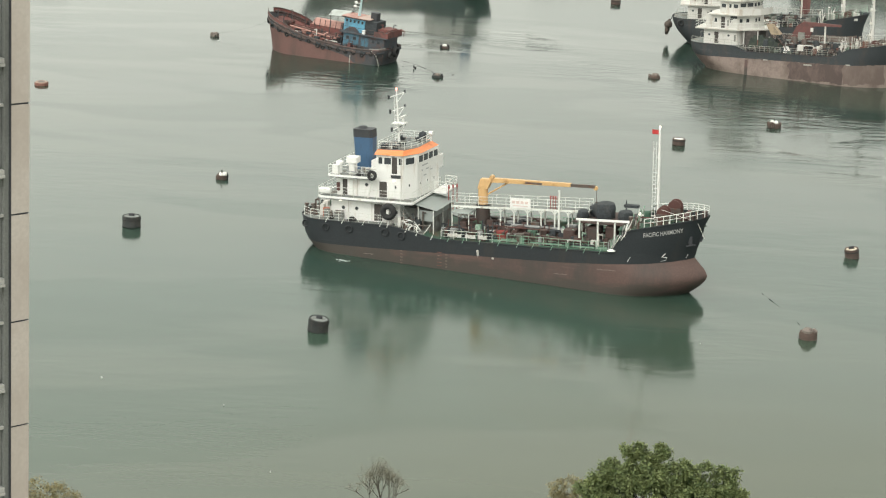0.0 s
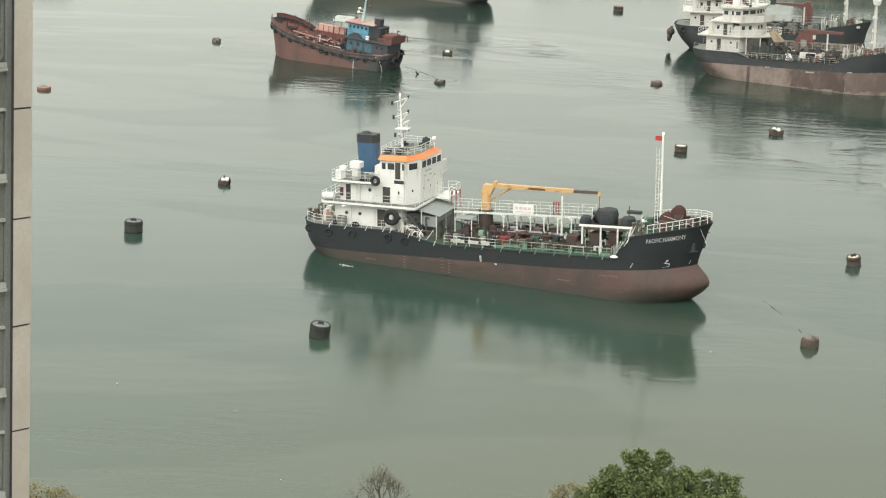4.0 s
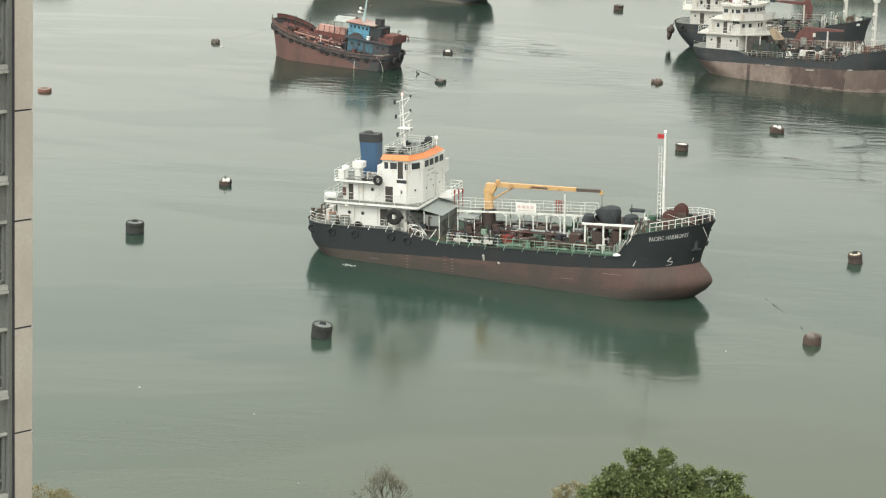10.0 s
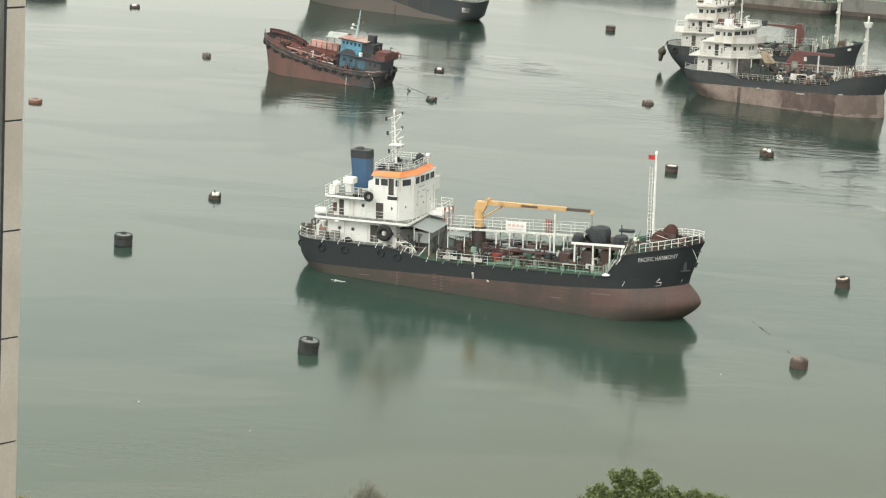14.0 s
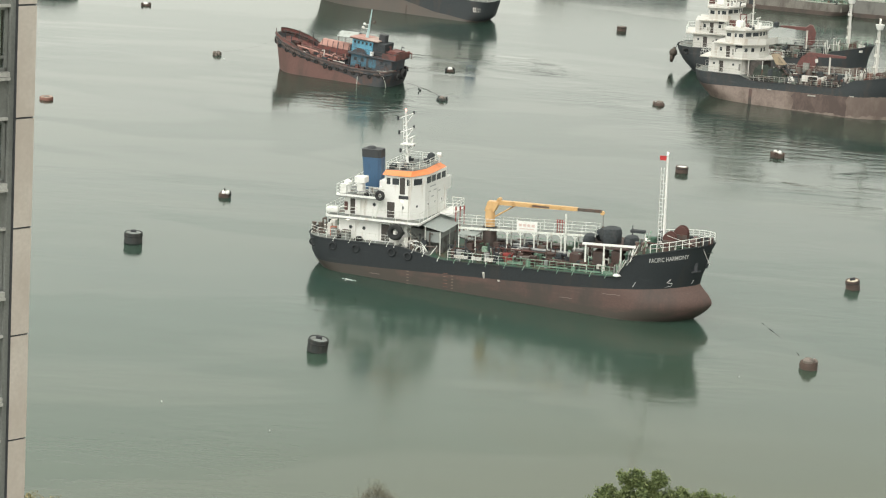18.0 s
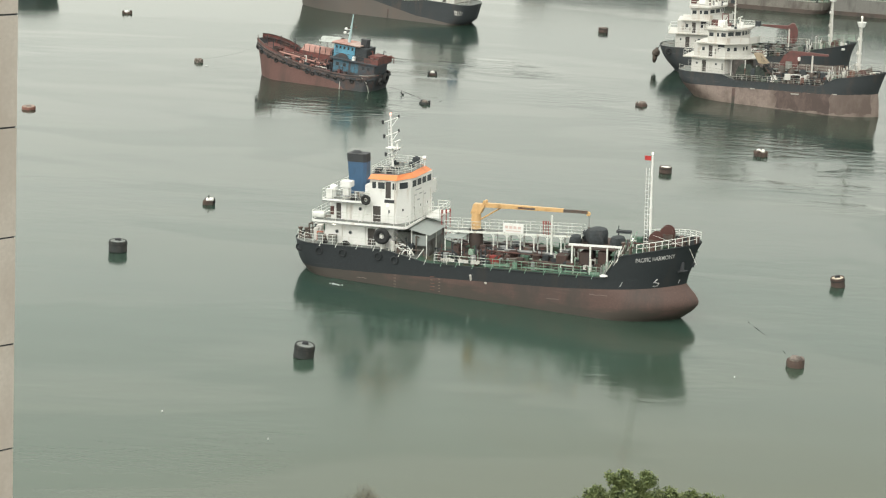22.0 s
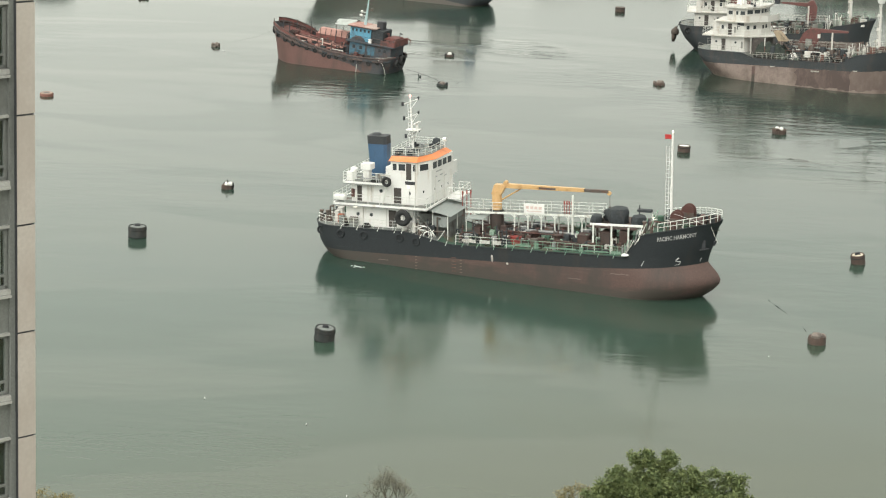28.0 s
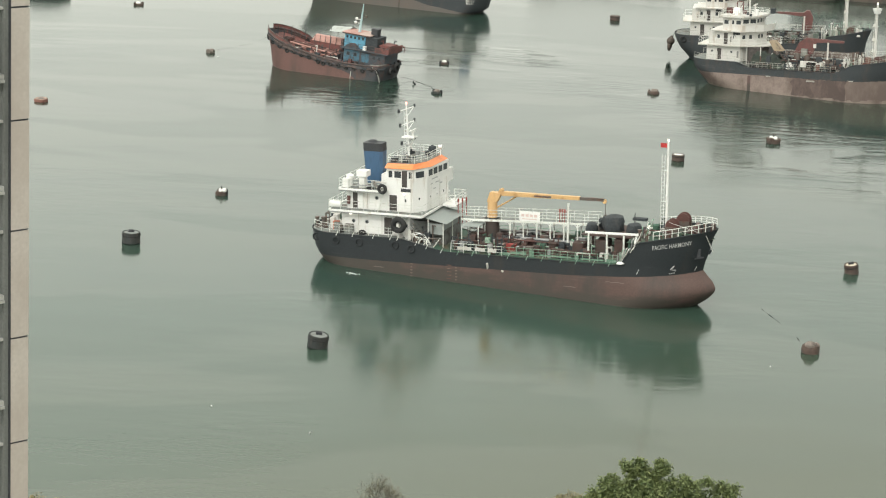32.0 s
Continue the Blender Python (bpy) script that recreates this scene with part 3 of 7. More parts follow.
def winch(ship, x, y, z, r=0.65, w=0.5, mat=None):
    mb = MB().lathe([(r, -w), (r, -w + 0.08), (r * 0.55, -w + 0.1), (r * 0.55, w - 0.1), (r, w - 0.08), (r, w)], 20, (x, y, z), "y")
    ob = part("winch_drum", mb, mat or drum_red, ship, "", True)
    part("winch_frame", MB().box(x - r, x + r, y - w - 0.16, y - w - 0.06, z - r - 0.8, z - 0.1).box(x - r, x + r, y + w + 0.06, y + w + 0.16, z - r - 0.8, z - 0.1), dark_steel, ob)


def lattice_mast(ship, x, y, z0, z1, ladder=True, mat=None, yards=(), rails=(-0.75, -0.42)):
    mat = mat or white
    part("mast", MB().tube((x, y, z0), (x, y, z1), 0.15, 0.10, 10), mat, ship, "", True)
    if ladder:
        mb = MB()
        for dx in rails:
            mb.tube((x + dx, y, z0), (x + dx * 0.97, y, z1 - 1.4), 0.028, n=5)
        n = int((z1 - z0 - 1.6) / 0.4)
        for i in range(n):
            zz = z0 + 0.4 * (i + 0.5)
            mb.tube((x + rails[0], y, zz), (x + rails[1], y, zz), 0.02, n=4)
            if i % 4 == 0:
                mb.tube((x + rails[1], y, zz), (x, y, zz), 0.03, n=4)
        part("mast_ladder", mb, mat, ship)
    for zz, half in yards:
        part("yard", MB().tube((x, y - half, zz), (x, y + half, zz), 0.045, n=6), mat, ship)
    ob = part("mast_lamp", MB().lathe([(0.05, 0), (0.1, 0.05), (0.1, 0.18), (0.04, 0.24)], 10, (x, y, z1)), lamp_mat, ship, "lit white masthead lamp", True)
    return ob


def superstructure(ship, levels, mat, deck_mat):
    """levels: x0, x1, half width, z0, z1 of each storey."""
    for x0, x1, hw, z0, z1 in levels:
        part("deckhouse", MB().box(x0, x1, -hw, hw, z0, z1, 0.12), mat, ship)


def deck_slab(ship, x0, x1, hw, z, mat, rail=None, t=0.2, h=1.0, label=""):
    part("deck_slab", MB().box(x0, x1, -hw, hw, z - t, z, 0.25), mat, ship, label)
    part("deck_covering", MB().box(x0 + 0.16, x1 - 0.16, -hw + 0.16, hw - 0.16, z - 0.01, z + 0.012, 0.2), deck_grey, ship, "worn grey deck paint")
    if rail:
        railing(ship, ring(x0 + 0.12, x1 - 0.12, -hw + 0.12, hw - 0.12, z), rail, h)


# ---- the moored tanker ----
S_POSE = (6.54, 209.87, 0.0, 0.0, -3.1, -19.0)


def black_tanker():
    ship = thing("tanker_ship", pose(*S_POSE), "black and red coastal tanker with white house and orange wheelhouse roof", "ship")
    hl = Hull(9.6, ([-2, 0.4, 1.2, 2.2, 4.5], [-17.0, -19.9, -20.6, -21.4, -21.8]), ([-2, -1.3, -0.4, 0.3, 0.8, 1.4, 2.0, 2.7, 4.5, 6.4, 7.1], [18.0, 19.6, 20.9, 21.6, 21.75, 21.5, 20.9, 20.35, 21.0, 21.5, 21.95]), ([-22, -10.4, -5.6, 13.1, 14.5, 16.6, 19.4, 22], [4.42, 4.40, 3.42, 3.58, 5.9, 6.30, 6.75, 7.1]), blunt=1.0)
    shell_of(ship, hl, ([-20, -14, -4, 8, 14, 20], [1.9, 1.85, 1.95, 2.1, 2.4, 2.6]), hull_black, hull_red)
    part("main_deck", hl.deck(-7, 14.2), deck_green, ship, "worn green deck paint")
    part("poop_deck", hl.deck(-21.2, -7, 0.1), deck_grey, ship)
    part("forecastle_deck", hl.deck(13.6, 21.6, flat=5.9), deck_green, ship, "worn green deck paint")
    part("forecastle_bulkhead", MB().box(13.7, 13.9, -4.3, 4.3, 3.4, 5.9), deck_green, ship)
    # white plating of the aft house, storey by storey
    plan = [(-16.9, -3.3), (-9.6, -3.3), (-8.6, -1.7), (-8.1, 3.5), (-16.9, 3.5)]
    bridge = [(-12.5, -3.3), (-9.6, -3.3), (-8.6, -1.7), (-8.1, 3.5), (-12.5, 3.5)]
    part("deckhouse", MB().box(-17.6, -9.9, -3.35, 3.6, 4.1, 6.62, 0.12), white, ship)
    part("deckhouse", MB().prism(plan, 6.85, 8.95), white, ship)
    part("deckhouse", MB().prism(bridge, 8.95, 11.45), white, ship)
    part("pump_room", MB().box(-9.9, -6.3, -2.3, 2.4, 3.3, 5.85, 0.1), M("pump_room_grey", (0.20, 0.21, 0.20), 0.8, stain=(0.07, 0.06, 0.055), amt=0.4, scale=0.7, var=0.25), ship, "grey pump room under an awning")
    deck_slab(ship, -18.7, -8.1, 4.4, 6.85, white, rail_white)
    deck_slab(ship, -17.6, -12.45, 4.25, 9.15, white, rail_white)
    part("deck_slab", MB().box(-8.0, -6.4, 1.2, 4.7, 6.8, 7.0, 0.15), white, ship)
    railing(ship, [(-7.8, 1.3, 7.0), (-6.5, 1.3, 7.0), (-6.5, 4.6, 7.0), (-7.8, 4.6, 7.0)], rail_white, 1.0, r=0.035)
    part("wing_bulwark", MB().box(-10.0, -8.1, 3.5, 4.85, 9.0, 9.15).box(-8.22, -8.1, 3.5, 4.85, 9.15, 10.35).box(-10.0, -8.22, 4.75, 4.85, 9.15, 10.35), white, ship, "white bulwark of the bridge wing")
    # wheelhouse roof with its sloping orange edge
    low = [(-12.6, -3.65), (-9.5, -3.6), (-8.3, -1.2), (-8.2, 3.6), (-9.0, 4.3), (-12.6, 4.3)]
    top = [(-12.4, -3.35), (-9.6, -3.0), (-8.85, -0.9), (-8.85, 3.3), (-9.5, 3.9), (-12.4, 3.9)]
    part("roof_visor", MB().prism(low, 11.46, 11.92, top), orange, ship, "bright orange sloping visor")
    part("monkey_island", MB().prism([(x * 0.99 - 0.1, y * 0.94) for x, y in top], 11.88, 11.96), deck_grey, ship)
    railing(ship, [(x * 0.99 - 0.1, y * 0.93, 12.0) for x, y in top] + [(top[0][0] * 0.99 - 0.1, top[0][1] * 0.93, 12.0)], rail_white, 0.75)
    for x, w2 in ((-12.05, 0.42), (-11.25, 0.75), (-9.85, 0.36)):
        window(ship, x, -3.3, 10.8, w2, 0.68, "s", white, pane_mat)
    door(ship, -10.5, -3.3, 9.5, 0.6, 1.75, False)
    window(ship, -9.12, -2.53, 10.8, 1.1, 0.66, 58, white, pane_mat)
    for i in range(4):
        y = -0.95 + 1.18 * i
        window(ship, -8.6 + 0.096 * (y + 1.7), y, 10.8, 0.98, 0.68, 84.5, white, pane_mat)
    for y in (-2.6, -1.0, 0.6, 2.2):
        x = -8.6 + 0.096 * (y + 1.7) if y > -1.7 else -9.16
        window(ship, x, y, 8.25, 0.2, 0.24, 84.5 if y > -1.7 else 58, white, pane_mat)
    part("name_board", MB().box(-10.9, -9.8, -3.35, -3.3, 9.02, 9.36), soot, ship, "dark name board")
    pale = M("pale_lettering", (0.45, 0.46, 0.46))
    for y, z, w2 in ((-0.6, 9.95, 1.4), (-0.9, 9.45, 0.5), (0.3, 9.45, 0.7), (-0.2, 8.85, 0.6), (1.4, 9.2, 0.5)):
        bar = part("lettering_bar", MB().box(0, w2, -0.02, 0, 0, 0.13), pale, ship)
        bar.matrix_basis = pose(-8.6 + 0.096 * (y + 1.7), y, z, 0, 0, 84.5)
    # openings of the storeys below
    for x in (-16.2, -14.7):
        porthole(ship, x, -3.35, 5.55)
    porthole(ship, -13.6, -3.3, 8.15)
    porthole(ship, -10.5, -3.3, 8.1)
    door(ship, -16.0, -3.3, 6.9, 0.55, 1.7)
    door(ship, -11.75, -3.3, 6.9, 0.85, 1.7)
    door(ship, -12.3, -3.35, 4.4, 0.9, 1.8)
    porthole(ship, -10.3, -3.35, 5.45)
    part("fire_locker", MB().box(-16.9, -16.55, -3.5, -3.3, 7.3, 8.2, 0.04), drum_red, ship, "red fire locker")
    part("fire_locker", MB().box(-18.6, -18.0, -3.2, -2.7, 4.3, 5.3, 0.05), M("dull_orange", (0.42, 0.13, 0.07)), ship, "orange locker on the poop")
    part("life_raft", MB().lathe([(0.1, -0.75), (0.3, -0.62), (0.34, -0.4), (0.34, 0.4), (0.3, 0.62), (0.1, 0.75)], 14, (-18.0, -3.9, 7.35), "x"), white, ship, "white life raft canister", True)
    part("lamp", MB().lathe([(0.04, 0), (0.17, 0.05), (0.17, 0.26), (0.04, 0.3)], 10, (-16.2, -4.15, 6.4)), lamp_mat, ship, "lit deck lamp", True)
    part("lamp", MB().lathe([(0.04, 0), (0.11, 0.05), (0.11, 0.16), (0.04, 0.2)], 10, (-10.5, -3.45, 8.7)), lamp_mat, ship, "lit deck lamp", True)
    # pipes, lockers and folded gear along the side decks
    deck_clutter(ship, -18.2, -10.5, -4.1, -3.7, 4.3, 7, 55, [old_white, steel_grey, white, deck_grey])
    deck_clutter(ship, -17.0, -12.9, -3.9, -2.4, 9.15, 7, 56, [white, old_white, steel_grey])
    deck_clutter(ship, -9.6, -6.0, -4.3, -2.6, 3.9, 18, 57, [old_white, dark_steel, deck_brown, tarp_black])
    rng = random.Random(58)
    for i in range(14):
        x, y, a0, h0 = rng.uniform(-12.1, -9.6), rng.uniform(-2.9, 2.8), rng.uniform(0.08, 0.22), rng.uniform(0.2, 0.6)
        part("deck_fitting", MB().box(x - a0, x + a0, y - a0, y + a0, 11.94, 11.96 + h0, 0.03), rng.choice((tarp_black, soot, steel_grey, old_white)), ship)
    deck_clutter(ship, -20.6, -18.4, -2.8, 2.8, 4.3, 16, 59, [deck_green, rail_green, tarp_black, old_white, dark_steel])
    # funnel
    p0 = [(-15.85, -0.55), (-15.6, -0.75), (-14.35, -0.75), (-14.05, -0.55), (-14.05, 0.55), (-14.35, 0.75), (-15.6, 0.75), (-15.85, 0.55)]
    f0 = part("funnel", MB().prism(p0, 9.1, 12.6, [(x - 0.28 + (0.35 if x > -15 else 0.0), y) for x, y in p0]), funnel_blue, ship, "blue funnel with a black top")
    part("funnel_top", MB().prism([(x - 0.28 + (0.36 if x > -15 else -0.02), y * 1.04) for x, y in p0], 12.55, 13.4, [(x - 0.30 + (0.34 if x > -15 else -0.02), y * 1.06) for x, y in p0]), soot, f0)
    part("exhaust_pipe", MB().lathe([(0.6, 13.36), (0.4, 13.6), (0.25, 13.64)], 12, (-15.35, 0.1, 0)), soot, f0, "", True)
    # ventilators and lockers beside the funnel
    part("ventilator", MB().box(-15.5, -14.8, -3.6, -2.8, 9.1, 10.4, 0.08).box(-15.7, -14.5, -3.8, -2.6, 10.4, 11.0, 0.12), white, ship)
    part("ventilator", MB().tube((-16.6, -3.2, 9.2), (-16.6, -3.2, 10.2), 0.25, n=12).lathe([(0.42, 0), (0.42, 0.25), (0.2, 0.4)], 12, (-16.6, -3.2, 10.1)), white, ship, "", True)
    part("paint_locker", MB().box(-13.7, -12.4, -1.8, 1.8, 9.2, 10.4, 0.1), white, ship)
    # tall mast on the wheelhouse
    m = part("signal_mast", MB().tube((-11.25, 0, 12.0), (-11.55, 0, 17.6), 0.14, 0.07, 8), white, ship, "", True)
    for z, half in ((13.6, 1.0), (15.5, 1.1), (17.0, 1.2)):
        x = -11.25 - 0.3 * (z - 12) / 5.6
        part("yard", MB().tube((x - half * 0.35, -half, z), (x + half * 0.35, half, z + 0.25), 0.05, n=6).tube((x, 0, z - 0.7), (x + half * 0.33, half * 0.9, z + 0.2), 0.035, n=5), white, m)
        part("signal_lamp", MB().lathe([(0.13, 0), (0.13, 0.42)], 8, (x - half * 0.35, -half, z - 0.15)), soot, m)
        part("signal_lamp", MB().lathe([(0.11, 0), (0.11, 0.3)], 8, (x + half * 0.35, half, z + 0.2)), soot, m)
    part("radar_platform", MB().box(-11.9, -10.5, -0.5, 0.5, 14.15, 14.25), white, m)
    part("mast_bracket", MB().tube((-11.7, 0, 13.4), (-10.7, 0, 14.15), 0.06, n=5).tube((-11.3, -0.5, 13.3), (-11.3, 0.5, 13.3), 0.06, n=5), steel_grey, m)
    part("radar_scanner", MB().box(-10.9, -10.7, -0.8, 0.8, 14.85, 14.98).tube((-10.8, 0, 14.25), (-10.8, 0, 14.85), 0.13, n=8), white, m)
    lad = MB().tube((-11.65, 0, 12.0), (-11.8, 0, 16.9), 0.03, n=5)
    for i in range(12):
        lad.tube((-11.65 - 0.012 * i, 0, 12.3 + 0.38 * i), (-11.3 - 0.02 * i, 0, 12.3 + 0.38 * i), 0.02, n=4)
    part("mast_ladder", lad, white, m)
    part("mast_lamp", MB().lathe([(0.05, 0), (0.11, 0.06), (0.11, 0.22), (0.04, 0.3)], 10, (-11.55, 0, 17.6)), red_lamp_mat, m, "lit red masthead lamp", True)
    part("satellite_dome", MB().lathe([(0.05, 0), (0.4, 0.05), (0.46, 0.35), (0.34, 0.66), (0.05, 0.8)], 14, (-9.6, 2.6, 12.2)), tarp_black, ship, "", True)
    part("searchlight", MB().tube((-8.6, 2.4, 12.0), (-8.6, 2.4, 12.7), 0.05, n=6).lathe([(0.2, -0.2), (0.24, 0.2)], 12, (-8.6, 2.4, 12.9), "x"), white, ship, "", True)
    part("equipment_box", MB().box(-12.2, -11.7, -2.9, -1.8, 12.0, 12.4, 0.05).box(-10.9, -10.3, -2.8, -2.2, 12.0, 12.35, 0.05), tarp_black, ship)
    # awning over the deck in front of the house
    aw = MB()
    for i in range(26):
        y0 = -3.4 + 6.1 * i / 26
        up = 0.04 if i % 2 else 0.0
        y1 = y0 + 6.1 / 26
        aw.add([(-9.0, y0, 6.6 + up), (-5.85, y0, 5.96 + up), (-5.85, y1, 6.0 - up), (-9.0, y1, 6.64 - up)], [(0, 1, 2, 3)])
    a = part("awning", aw, awning, ship, "grey corrugated awning on posts")
    for x, y, z in ((-7.9, -3.3, 6.35), (-6.25, -3.3, 6.0), (-6.25, -0.4, 6.0), (-6.25, 2.5, 6.0)):
        part("awning_post", MB().tube((x, y, hl.topz(x) - 0.1), (x, y, z), 0.06, n=6), rail_white, a)
    for x in (-8.2, -7.0):
        part("awning_brace", MB().tube((x, -4.3, 3.6), (x + 0.8, -4.3, 4.7), 0.045, n=6), rail_white, a)
    aw2 = MB().box(-4.6, -2.7, -2.6, -0.4, 5.7, 5.78)
    a2 = part("small_awning", aw2, awning, ship, "grey awning beside the crane")
    for x, y in ((-4.5, -2.5), (-2.7, -2.5), (-4.5, -0.3), (-2.7, -0.3)):
        part("awning_post", MB().tube((x, y, 3.3), (x, y, 5.76), 0.06, n=6), rail_white, a2)
    part("side_screen", MB().box(-7.85, -6.3, -3.12, -3.08, 4.75, 5.85), awning, a, "pale grey screen under the awning")
    part("side_screen", MB().box(-6.3, -6.26, -3.1, 1.6, 5.2, 5.9), awning, a)
    # white hoses heaped on the side deck
    rng = random.Random(44)
    for i in range(9):
        x, y, r0 = rng.uniform(-9.4, -7.2), rng.uniform(-4.5, -4.0), rng.uniform(0.3, 0.65)
        lift = hl.topz(x) + 0.05
        arc = [(x + r0 * 1.4 * math.cos(k * math.pi / 8), y + 0.2 * math.sin(k * 0.9 + i), lift + r0 * 1.5 * math.sin(k * math.pi / 8)) for k in range(9)]
        part("hose", MB().line(arc, 0.05, 5), rng.choice((white, old_white, rail_white)), ship, "white hose looped over the rail")
    # ladder between the decks, pipes down the front of the house
    lad = MB().tube((-13.2, -3.75, 6.9), (-12.6, -3.75, 9.0), 0.035, n=5).tube((-13.2, -4.1, 6.9), (-12.6, -4.1, 9.0), 0.035, n=5)
    for i in range(8):
        lad.tube((-13.2 + 0.075 * i, -3.75, 6.95 + 0.26 * i), (-13.2 + 0.075 * i, -4.1, 6.95 + 0.26 * i), 0.025, n=5)
    part("house_ladder", lad, rail_white, ship)
    for x, z0, z1 in ((-14.6, 6.9, 8.9), (-13.0, 4.4, 6.6), (-9.75, 6.9, 11.3), (-15.6, 4.4, 6.6)):
        part("down_pipe", MB().tube((x, -3.4, z0), (x, -3.4, z1), 0.04, n=5), old_white, ship)
    for y in (-0.9, 1.2, 2.9):
        x = -8.6 + 0.096 * (y + 1.7) + 0.06
        part("down_pipe", MB().tube((x, y, 6.9), (x, y, 9.7), 0.04, n=5), old_white, ship)
    # grey bars that stand for the shadow lines under the decks of the house
    for z, x0, x1, hw in ((6.62, -18.6, -8.2, 4.3), (8.92, -17.5, -12.55, 4.15)):
        part("deck_shadow_bar", MB().box(x0, x1, -hw - 0.02, -hw + 0.06, z - 0.08, z + 0.03), steel_grey, ship)
    # stairs from the house to the main deck
    st = MB()
    for i in range(8):
        st.box(-9.4 + 0.22 * i, -9.15 + 0.22 * i, -4.2, -3.6, 5.7 - 0.24 * i, 5.75 - 0.24 * i)
    st.tube((-9.5, -4.22, 5.8), (-7.6, -4.22, 3.7), 0.04, n=5).tube((-9.5, -3.6, 5.8), (-7.6, -3.6, 3.7), 0.04, n=5).tube((-9.5, -4.22, 6.6), (-7.6, -4.22, 4.5), 0.03, n=5)
    part("stairway", st, deck_grey, ship)
    # raised walkway over the tank deck
    def wz(x):
        return 6.02 + 0.036 * (x + 4.6)

    part("walkway", MB().slab(-5.2, 9.6, -0.7, 0.7, wz(-5.2), wz(9.6), 0.08), deck_grey, ship, "grating walkway above the tank deck")
    for y in (-0.75, 0.75):
        part("walkway_edge", MB().slab(-5.2, 9.6, y - 0.06, y + 0.06, wz(-5.2) - 0.08, wz(9.6) - 0.08, 0.2), rail_white, ship)
    for y in (-0.7, 0.7):
        railing(ship, [(-5.2, y, wz(-5.2) + 0.1), (9.6, y, wz(9.6) + 0.1)], rail_white, 1.0, gap=1.5)
    for i in range(10):
        x = -4.2 + 1.45 * i
        if -2.9 < x < -1.2:
            continue
        for y in (-0.7, 0.7):
            part("walkway_post", MB().tube((x, y, 3.35), (x, y, wz(x)), 0.085, n=6), rail_white, ship)
        # arched knees on both sides of the post head
        for d in (-1, 1):
            arc = [(x + d * (0.52 - 0.52 * math.cos(k * math.pi / 8)), -0.72, wz(x) - 0.62 + 0.56 * math.sin(k * math.pi / 8)) for k in range(5)]
            part("walkway_knee", MB().line(arc, 0.05, 5), rail_white, ship)
    part("notice_board", MB().box(1.2, 3.4, -0.86, -0.8, 6.4, 7.42), white, ship, "white notice board with red characters")
    nb = MB()
    for i in range(4):
        nb.box(1.42 + 0.46 * i, 1.74 + 0.46 * i, -0.875, -0.86, 6.85, 7.12)
    nb.box(1.5, 3.1, -0.875, -0.86, 6.58, 6.66)
    part("notice_lettering", nb, M("faded_red", (0.66, 0.52, 0.48)), ship)
    # deck crane, its jib stowed along the ship
    cr = part("crane_column", MB().lathe([(0.70, 3.3), (0.66, 5.9), (0.54, 6.2), (0.49, 8.3)], 16, (-2.0, 0, 0)), yellow, ship, "yellow hydraulic deck crane", True)
    part("crane_pedestal", MB().lathe([(0.76, 3.25), (0.72, 6.1)], 16, (-2.0, 0, 0)), deck_brown, cr, "", True)
    part("crane_collar", MB().lathe([(0.75, 6.1), (0.75, 6.36)], 16, (-2.0, 0, 0)), soot, cr, "", True)
    part("crane_head", MB().prism([(-2.5, -0.42), (-1.45, -0.42), (-1.45, 0.42), (-2.5, 0.42)], 8.0, 9.02, [(-2.2, -0.36), (-0.95, -0.36), (-0.95, 0.36), (-2.2, 0.36)]), yellow, cr)
    part("crane_winch", MB().lathe([(0.2, -0.3), (0.2, 0.3)], 12, (-1.03, 0, 9.25), "y"), yellow, cr, "", True)
    jb = MB()
    for a0, b0, h0, h1 in (((-1.3, 8.93), (7.4, 9.02), 0.22, 0.18),):
        jb.add([(a0[0], -0.26, a0[1] - h0), (a0[0], 0.26, a0[1] - h0), (a0[0], 0.26, a0[1] + h0), (a0[0], -0.26, a0[1] + h0), (b0[0], -0.2, b0[1] - h1), (b0[0], 0.2, b0[1] - h1), (b0[0], 0.2, b0[1] + h1), (b0[0], -0.2, b0[1] + h1)], [(0, 1, 2, 3), (4, 7, 6, 5), (0, 4, 5, 1), (1, 5, 6, 2), (2, 6, 7, 3), (3, 7, 4, 0)])
    jib = part("jib", jb, yellow, cr)
    part("jib_extension", MB().slab(7.3, 9.95, -0.13, 0.13, 8.84, 8.88, 0.31), dark_steel, jib, "dark extending arm")
    part("jib_plate", MB().box(2.6, 4.4, -0.245, 0.245, 8.84, 9.05), dark_steel, jib)
    part("jib_cylinder", MB().tube((-1.55, 0, 7.35), (0.75, 0, 8.8), 0.085, n=8).tube((-0.4, 0, 8.08), (0.75, 0, 8.8), 0.06, n=8), yellow, jib)
    part("hook_block", MB().tube((10.08, 0, 8.8), (10.12, 0, 7.5), 0.03, n=5).box(10.0, 10.24, -0.12, 0.12, 7.2, 7.5), dark_steel, jib)
    part("jib_sheave", MB().lathe([(0.22, -0.12), (0.22, 0.12)], 12, (10.02, 0, 8.88), "y"), yellow, jib, "", True)
    # vents and posts
    for x, y in ((5.45, -0.55), (5.7, -0.5), (5.98, -0.56), (6.25, -0.5), (-6.3, 1.5), (-6.0, 2.0), (-5.7, 2.4)):
        z0 = 6.2 if x > 0 else 6.0
        part("vent_post", MB().tube((x, y, z0 + (0.1 if x > 0 else -1.0)), (x, y, z0 + 1.4), 0.05, n=8).lathe([(0.09, 0), (0.09, 0.3), (0.05, 0.4)], 10, (x, y, z0 + 1.3)), red_paint, ship, "red tank vent", True)
    part("derrick_post", MB().tube((6.45, -0.9, 3.4), (6.45, -0.9, 8.6), 0.13, 0.1, 8), rail_white, ship)
